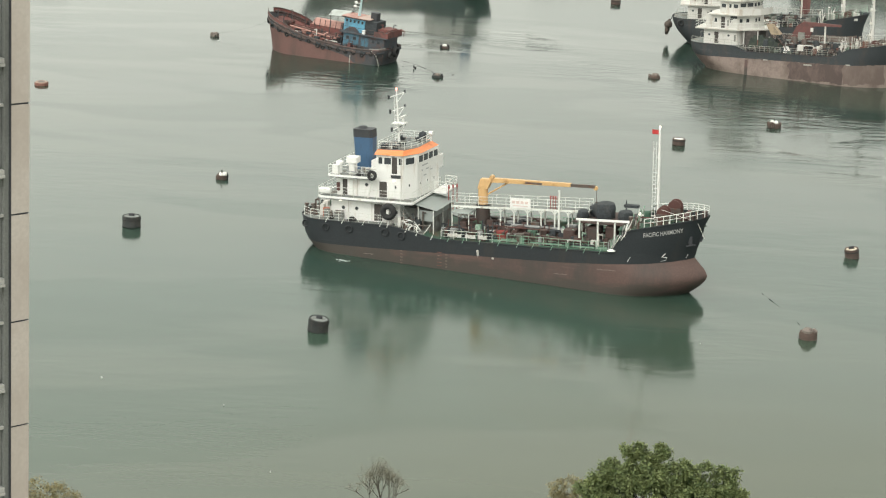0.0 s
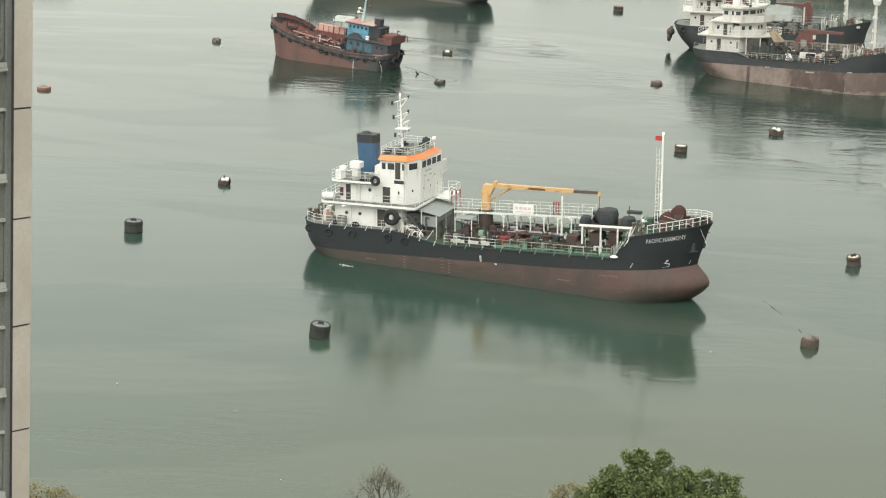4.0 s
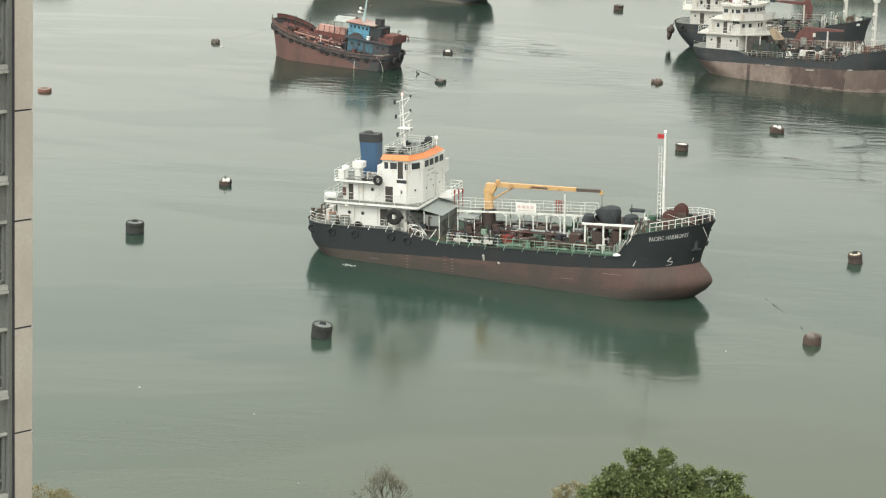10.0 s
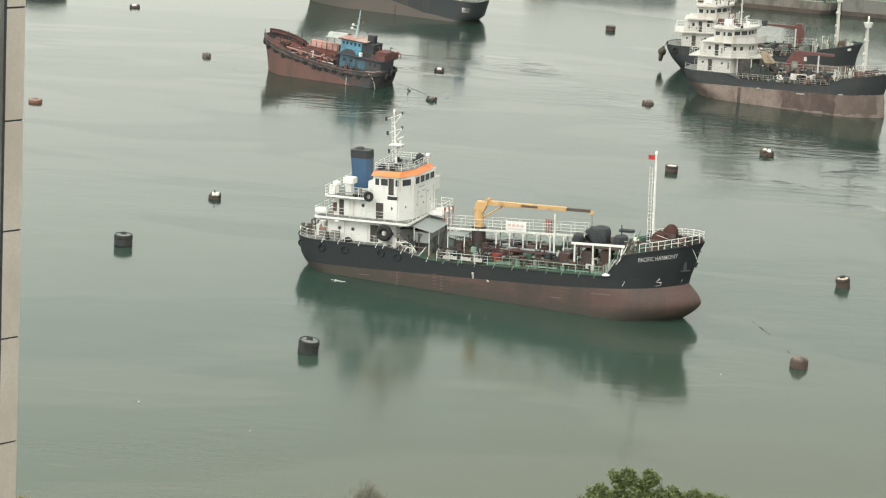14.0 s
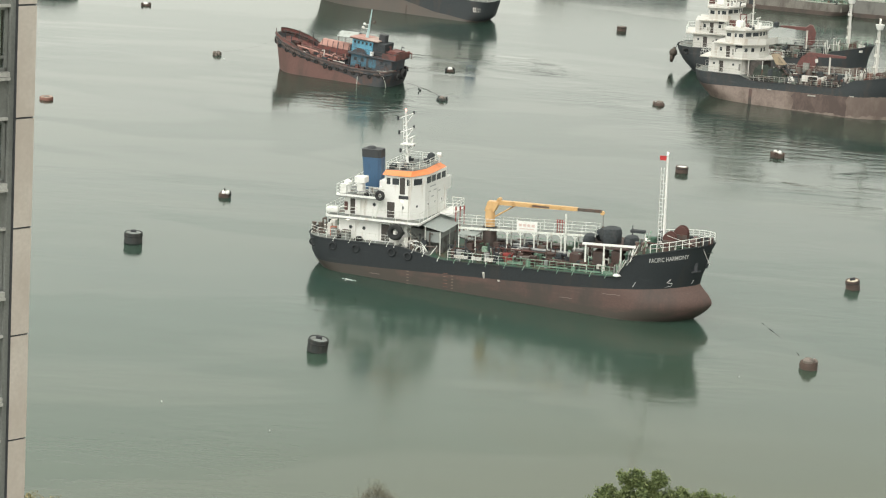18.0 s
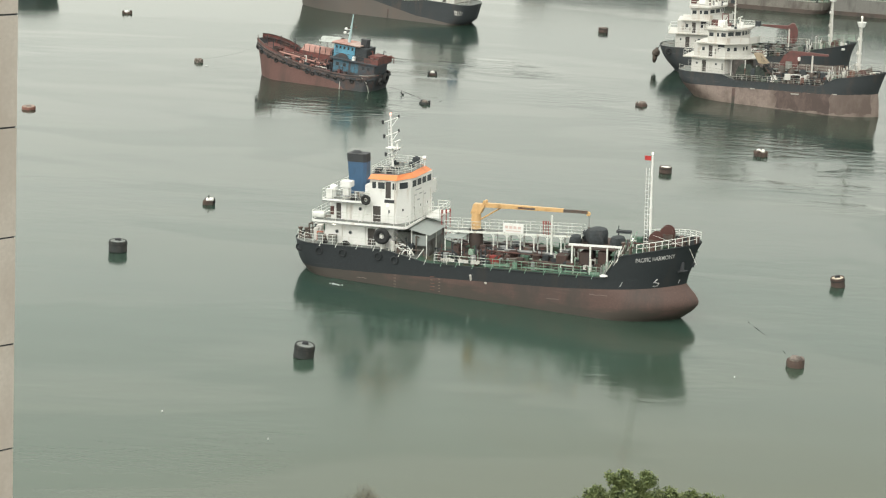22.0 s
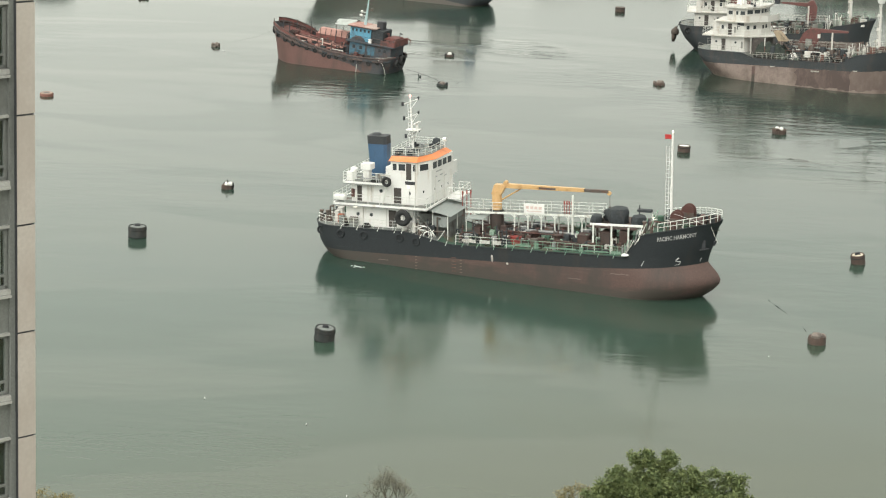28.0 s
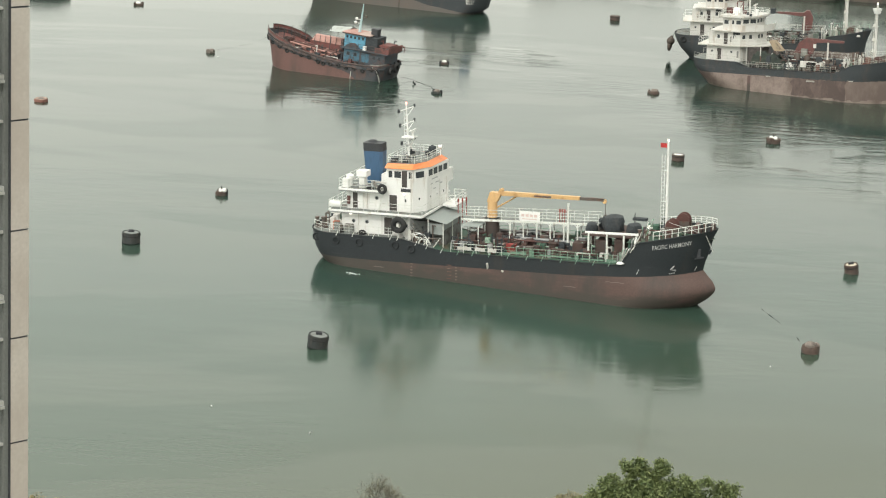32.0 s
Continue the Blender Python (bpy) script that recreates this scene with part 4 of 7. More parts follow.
    part("tool_chest", MB().box(0.3, 1.6, -3.4, -2.7, 3.4, 4.4, 0.05), red_paint, ship, "red chest on the tank deck")
    part("manifold", MB().tube((0.5, -3.8, 4.3), (0.5, 3.8, 4.3), 0.14, n=8).tube((1.4, -3.8, 4.3), (1.4, 3.8, 4.3), 0.14, n=8).tube((2.3, -3.8, 4.3), (2.3, 3.8, 4.3), 0.12, n=8), deck_brown, ship, "", True)
    dull = M("dull_brown", (0.085, 0.05, 0.042), 0.8, stain=(0.05, 0.045, 0.042), amt=0.45, scale=1.2, var=0.35)
    deck_pipes(ship, hl, -5, 13.3, 3.45, 12, 5, [dull, dull, deck_brown, deck_brown, dark_steel, tarp_black, old_white, tarp_black], 3.9)
    deck_pipes(ship, hl, -4.4, 9.2, 3.95, 9, 6, [dull, drum_red, deck_brown, dark_steel, tarp_black, tarp_black, steel_grey], 2.5)
    deck_clutter(ship, -5.0, 13.0, -4.2, -0.9, 3.45, 150, 71, [deck_brown, dark_steel, tarp_black, tarp_black, dull, dull, old_white, steel_grey, deck_green, rail_green])
    deck_clutter(ship, -5.0, 9.5, 0.9, 4.2, 3.45, 40, 72, [deck_brown, dark_steel, tarp_black, dull, deck_green])
    part("trunk_deck", MB().box(-4.5, 9.3, -2.7, 2.7, 3.3, 3.95, 0.2), deck_brown, ship, "rust-brown tank trunk")
    # hose reels under dark covers on a white platform
    part("platform", MB().box(8.3, 15.0, -2.4, 2.9, 5.75, 5.9), deck_brown, ship, "dark platform for hose reels")
    part("platform_beam", MB().slab(9.05, 14.8, -3.7, -3.5, 6.30, 6.44, 0.2), white, ship, "white steel beam")
    for x0, x1, y0, y1, z1 in ((9.9, 11.2, -2.9, -1.0, 5.4), (11.8, 12.9, -2.7, -0.8, 5.6), (7.4, 8.6, -2.6, -1.2, 4.9)):
        part("deck_tank", MB().box(x0, x1, y0, y1, 3.4, z1, 0.15), deck_brown, ship, "dark brown tank under the reels")
    for x in (9.4, 11.3, 13.05):
        for y in (-3.6,):
            part("platform_post", MB().box(x - 0.08, x + 0.08, y - 0.08, y + 0.08, 3.4, 6.3), rail_white, ship)
    for x, y, r, w2 in ((10.95, 0.2, 1.02, 1.15), (10.0, 0.9, 0.72, 0.8), (13.3, -0.5, 0.66, 0.9), (8.95, -0.7, 0.55, 0.8)):
        # a tarpaulin sagging over the reel
        mb = MB().lathe([(r * 1.0, -0.9), (r * 1.12, -0.5), (r * 1.1, 0.15), (r * 0.98, 0.45), (r * 0.55, 0.56), (0.05, 0.6)], 9)
        mb.v = [(x + p[0] * (1 + 0.22 * noise.noise(Vector(p) * 1.6 + Vector((x, 0, 0)))), y + p[1] * w2 / r * (1 + 0.2 * noise.noise(Vector(p) * 1.8 + Vector((0, x, 0)))), 5.9 + (p[2] + 0.9) * r * 1.05 * (1 + 0.12 * noise.noise(Vector((p[0], p[1], x)) * 2))) for p in mb.v]
        part("covered_reel", mb, tarp_black, ship, "dark covered hose reel", True)
    part("reel_stand", MB().box(12.6, 14.6, -0.6, 1.6, 5.9, 6.1).tube((13.0, 0.9, 6.1), (13.0, 0.9, 7.7), 0.05).box(12.8, 14.3, 0.6, 1.3, 7.0, 7.25, 0.1), tarp_black, ship)
    # gear at the break of the forecastle
    g = MB()
    rng = random.Random(8)
    for i in range(40):
        x = rng.uniform(12.6, 15.4)
        y = rng.uniform(-4.85, -4.3) if x < 14.4 else rng.uniform(-4.3, -2.4)
        z = 3.6 + max(0, x - 13.0) * 1.25
        g = MB().tube((x, y, z), (x + rng.uniform(0.0, 0.9), y + rng.uniform(-0.1, 0.3), z + rng.uniform(0.9, 1.8)), rng.choice((0.025, 0.035, 0.05)), n=5)
        part("bent_pipe", g, rng.choice((old_white, old_white, white, rail_green, steel_grey, deck_brown)), ship)
    part("life_ring", MB().lathe([(0.42, 0), (0.42, 0.05), (0.2, 0.2), (0.05, 0.22)], 12, (13.05, -4.75, 3.72)), white, ship, "white float by the rail", True)
    part("lamp", MB().lathe([(0.06, 0), (0.15, 0.05), (0.16, 0.22), (0.06, 0.3)], 12, (15.25, -2.2, 6.95)), lamp_mat, ship, "lit floodlight", True)
    part("lamp_post", MB().tube((15.25, -2.2, 5.9), (15.25, -2.2, 6.96), 0.05, n=6), old_white, ship)
    part("deck_casing", MB().lathe([(0.35, 5.85), (0.35, 7.0), (0.2, 7.1)], 12, (15.6, -0.6, 0)), deck_green, ship, "green ventilator casing", True)
    deck_clutter(ship, 15.6, 18.9, -2.5, 2.3, 5.9, 24, 73, [deck_green, rail_green, dark_steel, drum_red, old_white, tarp_black])
    # forecastle
    winch(ship, 17.38, -1.1, 7.22, 0.64, 0.5)
    winch(ship, 18.1, 0.8, 7.5, 0.68, 0.5)
    lattice_mast(ship, 16.45, 0.2, 5.9, 15.45, True, white, ((10.0, 0.55),), (-0.62, -0.32))
    part("flag", MB().box(15.66, 16.32, 0.16, 0.19, 14.82, 15.28), bright_red, ship, "small red flag")
    part("windlass", MB().box(19.0, 20.0, -1.0, 1.0, 5.9, 6.7, 0.1).tube((19.5, -1.4, 6.9), (19.5, 1.4, 6.9), 0.25, n=10), drum_red, ship, "", True)
    for x, y in ((20.2, -1.2), (20.2, 1.2), (15.4, -3.6), (-20.0, -2.5), (-20.0, 2.5)):
        z = 5.9 if x > 0 else 4.3
        part("bollard", MB().lathe([(0.16, 0), (0.16, 1.0), (0.24, 1.05), (0.24, 1.2)], 10, (x, y, z)).lathe([(0.16, 0), (0.16, 1.0), (0.24, 1.05), (0.24, 1.2)], 10, (x - 0.7, y, z)), dark_steel, ship, "", True)
    board_green = M("board_green", (0.13, 0.235, 0.17), 0.7, stain=(0.30, 0.34, 0.29), amt=0.4, scale=1.5, var=0.25)
    for side in (-1, 1):
        railing(ship, hl.edge(16.2 if side < 0 else 15.3, 21.5, side, 9, 0.12), rail_white, 0.85 if side < 0 else 0.7, 2 if side < 0 else 3, gap=1.0, r=0.035)
        railing(ship, hl.edge(-4.9, 0.6, side, 4, 0.06), rail_white if side < 0 else rail_green, 0.95, gap=1.0)
        railing(ship, hl.edge(0.6, 13.0, side, 8, 0.06), rail_green, 0.95, gap=1.0)
        railing(ship, hl.edge(-20.6, -9.6, side, 10, 0.15), rail_white, 0.95, gap=1.1)
        part("deck_coaming", MB().line(hl.edge(1.0, 13.0, side, 12, 0.05, 0.08), 0.09, 6), deck_green, ship)
        for a0, b0, lo, hi in ((0.4, 1.5, 0.1, 0.4), (1.5, 3.2, 0.3, 0.55), (3.5, 4.0, 0.1, 0.8), (4.6, 7.9, 0.28, 0.46), (8.3, 8.7, 0.1, 0.6), (8.9, 11.3, 0.22, 0.4), (11.6, 12.6, 0.1, 0.5)):
            pts = hl.edge(a0, b0, side, 4, 0.1)
            part("rail_board", MB().add([q for x, y, z in pts for q in ((x, y, z + lo), (x, y, z + hi))], [(2 * i, 2 * i + 2, 2 * i + 3, 2 * i + 1) for i in range(4)]), board_green, ship)
    part("bow_roller", MB().box(21.1, 21.5, -0.4, 0.4, 6.6, 7.4, 0.1), deck_brown, ship)
    rng = random.Random(15)
    for x, w2 in ((-4.2, 1.5), (-2.3, 1.1), (-0.9, 0.9)):
        for i in range(7):
            a0 = x + w2 * i / 7
            part("canvas_roll", MB().box(a0, a0 + w2 / 9, -4.72, -4.6, 3.7 + rng.uniform(0, 0.1), 4.0 + rng.uniform(0, 0.14)), old_white, ship, "white canvas roll tied to the rail")
    # fenders and fittings on the side
    big = part("wheel_fender", MB().torus((-10.65, -4.75, 5.8), 0.58, 0.30, "y", 20, 10), rubber, ship, "large black fender tyre", True)
    part("fender_hub", MB().box(-10.85, -10.5, -4.95, -4.65, 5.6, 6.0, 0.08), old_white, big)
    part("fender_cover", MB().box(-9.75, -9.35, -4.6, -4.3, 4.3, 5.3, 0.12), old_white, ship, "pale canvas cover")
    tyre(ship, -12.55, -4.45, 9.4, 0.38, 0.17)
    for x in (-20.2, -17.6, -15.0, -11.0, -9.2):
        z = hl.topz(x) - 0.75
        tyre(ship, x, -hl.half(x, z) - 0.08, z, 0.36, 0.10, "y", 0, old_tyre)
    sp = MB()
    for x in (-17.4, -15.6, -13.3, -11.4, -10.6, -8.6, -7.4, -5.8, -4.0, -2.4, -0.6, 1.4, 3.4, 5.0, 7.0, 8.6, 10.4, 12.0):
        z = hl.topz(x)
        b0 = hl.half(x, z)
        sp = MB().tube((x, -b0 + 0.05, z + 0.25), (x - 0.18, -b0 - 0.1, z - 0.22), 0.04, n=5)
        part("bulwark_stay", sp, rail_green if x > -5 else rail_white, ship)
    faded_marks = M("faded_marks", (0.17, 0.13, 0.105))
    for x in (-9.3, -4.4):
        for i in range(5):
            part("draught_mark", MB().box(x, x + 0.22, -hl.half(x, 1.6) - 0.03, -hl.half(x, 1.6) + 0.05, 0.5 + 0.32 * i, 0.58 + 0.32 * i), faded_marks, ship, "faded draught mark")
    part("stem_bolster", MB().prism([(20.4, -0.3), (21.1, -0.12), (21.1, 0.12), (20.4, 0.3)], 4.3, 4.75, [(20.5, -0.3), (21.25, -0.12), (21.25, 0.12), (20.5, 0.3)]), hull_black, ship)
    lad = MB()
    for i in range(5):
        lad.box(-5.3, -4.8, -4.83, -4.77, 0.6 + 0.35 * i, 0.66 + 0.35 * i)
    part("hull_ladder", lad, pipe_rust, ship)
    for x, z, w2 in ((11.6, 1.75, 1.9), (7.2, 0.9, 1.3), (-13.4, 1.2, 1.1)):
        pts = [(x + w2 * k / 6, -hl.half(x + w2 * k / 6, z) - 0.012, z + 0.03 * math.sin(k * 2.1)) for k in range(7)]
        part("scrape", MB().line(pts, 0.035, 4), M("scrape_pale", (0.19, 0.15, 0.135)), ship, "pale scrape along the side")
    part("discharge_pipe", MB().tube((-0.9, -4.7, 2.0), (-0.9, -4.95, 2.6), 0.12, n=8), old_white, ship, "", True)
    part("discharge_pipe", MB().tube((0.6, -4.7, 1.9), (0.8, -4.95, 1.9), 0.1, n=8), old_white, ship, "", True)

    def on_bow(x0, x1, z0, h, rise):
        def place(u, v):
            x = x0 + (x1 - x0) * u
            z = z0 + rise * u + v * h
            return Vector((x, -hl.half(x, z) - 0.05, z))
        return place
    letters = M("white_lettering", (0.48, 0.48, 0.47), var=0.1, stain=(0.2, 0.2, 0.2), amt=0.3, scale=3)
    lettering(ship, "PACIFIC HARMONY", 0.6, on_bow(16.15, 19.75, 5.25, 0.62, 0.42), letters)
    mk = MB()
    mark = [(17.65, 2.72), (18.15, 2.80), (18.25, 3.06), (17.8, 3.16), (18.15, 3.5)]
    mk.line([(x, -hl.half(x, z) - 0.03, z) for x, z in mark[::-1]], 0.06, 5)
    part("bulb_mark", mk, letters, ship, "white bulb mark")
    for x in (14.9, 20.0):
        part("hull_mark", MB().line([(x, -hl.half(x, 3.2) - 0.03, 3.2), (x - 0.25, -hl.half(x - 0.25, 2.7) - 0.03, 2.7)], 0.045, 5), letters, ship)
    # anchor in its pocket, and the mooring line from the bow
    az = 4.6
    part("anchor", MB().box(20.1, 20.5, -hl.half(20.3, az) - 0.18, -hl.half(20.3, az), az - 0.5, az + 0.5, 0.05).tube((20.0, -hl.half(20.0, az) - 0.2, az - 0.4), (20.7, -hl.half(20.6, az) - 0.2, az - 0.4), 0.1), soot, ship, "", True)
    part("mooring_line", MB().line([(17.2, -1.6, 7.6), (20.4, -2.2, 6.9), (20.9, -1.5, 6.6), (21.6, -1.2, 4.9)], 0.022, 5), old_white, ship)
    return ship


tanker = black_tanker()


# ---- the two tankers moored side by side ----
weed_dark = M("weedy_fender", (0.06, 0.05, 0.042), 0.9, stain=(0.12, 0.09, 0.07), amt=0.4, scale=1.5, var=0.35, bump=0.6)
rng_mat = (tarp_black, dark_steel, tarp_black)
dull_green = M("dull_green", (0.13, 0.165, 0.14), 0.75, stain=(0.07, 0.075, 0.068), amt=0.42, scale=1.2, var=0.25)
gear_grey = M("gear_grey", (0.24, 0.245, 0.225), 0.7, stain=(0.12, 0.10, 0.085), amt=0.4, scale=1.2, var=0.2)
rail_dull = M("rail_dull", (0.42, 0.42, 0.38), 0.6, stain=(0.2, 0.15, 0.12), amt=0.35, scale=2, var=0.15)


def small_tanker(m, label, near):
    ship = thing("tanker_ship", m, label, "ship", "tankers side by side")
    hl = Hull(8.6, ([-2, 0.2, 1.2, 2.5, 4.0, 5.5], [-11.8, -13.1, -14.0, -15.2, -16.1, -16.4]), ([-2, 2.0, 3.4, 6, 7.5], [16.9, 16.7, 16.5, 17.3, 18.0]), ([-17, -8, -6, 8.2, 10.4, 18], [5.25, 5.1, 4.35, 4.4, 5.8, 6.9]), 3.6, 7.0, 0.0, 1.6 if near else 0.3)
    shell_of(ship, hl, ([-15, -6, 8, 16], [3.15, 3.2, 3.15, 3.3] if near else [0.7, 0.4, 0.3, 0.4]), hull_worn_hazed, hull_pale)
    part("main_deck", hl.deck(-6, 10), deck_brown if near else deck_green, ship)
    part("poop_deck", hl.deck(-16.0, -6, 0.1), deck_grey, ship)
    part("forecastle_deck", hl.deck(9.6, 17.3, flat=5.65), deck_green, ship)
    # white house with a faceted front, storey by storey
    def storey(x0, xc, xf, hw, z0, z1, name="deckhouse", mat=old_white, label=""):
        p = [(x0, -hw), (xc, -hw), (xc + (xf - xc) * 0.78, -hw * 0.27), (xf, hw * 0.4), (xf, hw), (x0, hw)]
        part(name, MB().prism(p, z0, z1), mat, ship, label)
        return p

    storey(-13.5, -8.0, -6.4, 3.05, 5.0, 7.45)
    storey(-13.2, -8.0, -5.2, 3.05, 7.65, 9.8)
    front = storey(-11.0, -7.8, -5.5, 3.0, 9.95, 12.05)
    boat = storey(-14.8, -7.9, -2.7, 3.7, 7.46, 7.66, "deck_slab")
    wing = storey(-12.6, -7.7, -3.9, 3.6, 9.8, 10.0, "deck_slab")
    roof = storey(-11.3, -7.5, -4.9, 3.4, 12.05, 12.4, "deck_slab")
    for p, z, h in ((boat, 7.66, 0.95), (roof, 12.4, 0.75)):
        railing(ship, [(x * 0.99 - 0.08, y * 0.96, z) for x, y in p + p[:1]], rail_white, h, 2)
    rim = [(x, y * 0.98) for x, y in wing[1:5]]
    part("wing_bulwark", MB().prism(rim + [(x - 0.09, y * 0.96) for x, y in rim[::-1]], 9.98, 10.85), old_white, ship, "white bulwark before the wheelhouse")
    for x, w2 in ((-10.4, 0.7), (-9.3, 0.35), (-8.4, 0.75)):
        window(ship, x, -3.0, 11.3, w2, 0.6, "s", old_white, pane_mat)
    for (xa, ya), (xb, yb), n in ((front[1], front[2], 2), (front[2], front[3], 2), (front[3], front[4], 2)):
        turn = math.degrees(math.atan2(yb - ya, xb - xa))
        for i in range(n):
            k = (i + 0.5) / n
            window(ship, xa + (xb - xa) * k, ya + (yb - ya) * k, 11.45, math.hypot(xb - xa, yb - ya) / n - 0.3, 0.62, turn, old_white, pane_mat)
    for k in (0.2, 0.6):
        window(ship, -8.0 + 2.2 * k, -3.05 + 2.2 * k, 8.95, 0.55, 0.6, 45, old_white, pane_mat)
    for y in (-0.3, 0.6):
        window(ship, -5.82 + 0.3 * (y + 0.8), y, 8.95, 0.55, 0.6, 73, old_white, pane_mat)
    for x in (-11.6, -9.0):
        window(ship, x, -3.05, 8.9, 0.42, 0.6, "s", old_white, pane_mat)
    door(ship, -10.4, -3.05, 7.7, 0.65, 1.8, True, old_white)
    door(ship, -11.4, -3.05, 5.2, 0.7, 1.8, False, old_white)
    for x in (-12.6, -9.4):
        porthole(ship, x, -3.05, 6.5)
    # a solid dark block stands for the shaded space under the boat deck
    part("recess_shade", MB().box(-6.8, -4.6, -2.7, 2.7, 4.4, 7.4, 0.1), dim, ship, "dark block for the shade under the boat deck")
    part("side_tarpaulin", MB().prism([(-2.3, -3.4), (-0.9, -3.4), (-0.9, -1.6), (-2.3, -1.6)], 7.2, 8.7, [(-3.2, -3.3), (-2.3, -3.3), (-2.3, -1.6), (-3.2, -1.6)]), M("ochre_canvas", (0.34, 0.27, 0.19), 0.9, stain=(0.18, 0.15, 0.11), amt=0.4, scale=1.5, var=0.2), ship, "ochre canvas over the steps")
    if near:
        # a crumpled dark cover over the gear beside the house
        heap, nu, nv = MB(), 18, 10
        vs = []
        for i in range(nu + 1):
            for k in range(nv + 1):
                u, v = i / nu, k / nv
                p = Vector((-6.3 + 6.4 * u, -3.5 + 3.0 * v, 0))
                edge = min(1.0, 6 * u, 5 * (1 - u), 7 * v, 7 * (1 - v))
                rise = (3.1 - 1.5 * u) * edge ** 0.6 * (0.85 + 0.45 * noise.noise(p * 0.9) + 0.25 * noise.noise(p * 2.3))
                vs.append((p.x + 0.12 * noise.noise(p * 3), p.y + 0.12 * noise.noise(p * 3.3), 4.3 + max(0, rise)))
        heap.add(vs, [(i * (nv + 1) + k, (i + 1) * (nv + 1) + k, (i + 1) * (nv + 1) + k + 1, i * (nv + 1) + k + 1) for i in range(nu) for k in range(nv)])
        part("deck_cover", heap, M("dark_canvas", (0.034, 0.045, 0.038), 0.95, stain=(0.07, 0.075, 0.06), amt=0.4, scale=1.6, var=0.4, bump=0.6), ship, "crumpled dark green canvas cover", True)
    part("funnel", MB().box(-11.2, -10.2, -0.6, 0.6, 12.5, 13.3, 0.2), drum_red, ship, "dark red funnel casing")
    part("name_board", MB().box(-9.2, -8.1, -3.10, -3.05, 9.3, 9.7), soot, ship)
    lattice_mast(ship, -7.6, 0.6, 12.5, 17.2, False, old_white, ((14.6, 1.4), (15.9, 1.0)))
    part("radar_scanner", MB().box(-6.6, -6.4, -1.2, 1.2, 13.9, 14.05).tube((-6.5, 0, 12.5), (-6.5, 0, 13.9), 0.12), old_white, ship)
    part("wheelhouse_box", MB().box(-9.8, -8.6, -1.6, -0.2, 12.5, 13.4, 0.06), white, ship)
    part("equipment_box", MB().box(-4.4, -3.7, 1.6, 2.6, 12.5, 13.3, 0.05), tarp_black, ship)
    for x in (-6.9, -4.6):
        part("deck_post", MB().tube((x, -2.9, hl.topz(x)), (x, -2.9, 7.5), 0.09, n=6), old_white, ship)
    st = MB()
    for i in range(10):
        st.box(-2.0 + 0.25 * i, -1.7 + 0.25 * i, -3.2, -2.5, 7.4 - 0.28 * i, 7.46 - 0.28 * i)
    st.tube((-2.0, -3.25, 7.5), (0.6, -3.25, 4.6), 0.06, n=5).tube((-2.0, -3.25, 8.4), (0.6, -3.25, 5.5), 0.04, n=5)
    part("stairway", st, dark_steel, ship)
    # red crane with its arm laid along the deck
    cx = 2.3 if near else 6.6
    red_crane = M("crane_red", (0.145, 0.060, 0.055), 0.65, stain=(0.09, 0.05, 0.045), amt=0.4, scale=1.0)
    cr = part("crane_column", MB().lathe([(0.6, 4.2), (0.5, 7.6)], 14, (cx, 0.5, 0)), red_crane, ship, "dark red deck crane", True)
    if near:
        head = [(cx - 2.2, 6.6), (cx + 0.9, 6.6), (cx + 1.3, 8.3), (cx + 0.7, 9.0), (cx - 0.3, 9.1), (cx - 1.4, 8.3)]
    else:
        head = [(cx - 0.6, 6.4), (cx + 0.8, 6.4), (cx + 0.9, 8.4), (cx + 0.35, 9.5), (cx - 0.2, 9.6), (cx - 1.1, 8.9), (cx - 0.7, 8.2)]
    n = len(head)
    part("crane_head", MB().add([(x, y, z) for y in (0.05, 0.95) for x, z in head], [tuple(range(n)), tuple(range(n, 2 * n))[::-1]] + [(i, (i + 1) % n, (i + 1) % n + n, i + n) for i in range(n)]), red_crane, cr)
    part("crane_cab", MB().box(cx - 0.9, cx + 0.1, -0.5, 0.04, 6.2, 7.4, 0.08), gear_grey if near else red_crane, cr)
    end, z0, z1 = (cx + 5.8, 8.6, 8.9) if near else (cx - 5.2, 8.9, 9.2)
    jb = MB().add([(cx, 0.2, 8.4), (cx, 0.8, 8.4), (cx, 0.8, 9.1), (cx, 0.2, 9.1), (end, 0.3, z0), (end, 0.7, z0), (end, 0.7, z1), (end, 0.3, z1)], [(0, 1, 2, 3), (4, 7, 6, 5), (0, 4, 5, 1), (1, 5, 6, 2), (2, 6, 7, 3), (3, 7, 4, 0)])
    jib = part("jib", jb, red_crane, cr)
    part("hook_block", MB().box(cx + 1.0, cx + 1.4, -0.2, 0.2, 7.6, 8.2) if near else MB().box(cx - 6.0, cx - 5.1, 0.3, 0.7, 8.9, 9.2), old_white if near else dark_steel, jib)
    deck_pipes(ship, hl, -2, 10, 4.35, 11, 21 if near else 22, [pipe_rust, dull_green, dark_steel, dark_steel, gear_grey, rubber, tarp_black, deck_brown], 3.4)
    deck_clutter(ship, -3.0, 9.0, -3.4, 1.5, 4.9, 130, 85 if near else 86, [tarp_black, dark_steel, deck_brown, tarp_black, tarp_black, old_white, rubber] if near else [dull_green, dull_green, gear_grey, dark_steel, tarp_black, gear_grey])
    deck_clutter(ship, -6.0, 9.5, -3.9, -0.5, 4.35, 120, 81 if near else 82, [dark_steel, tarp_black, tarp_black, dull_green, gear_grey, pipe_rust, gear_grey, tarp_black, dark_steel])
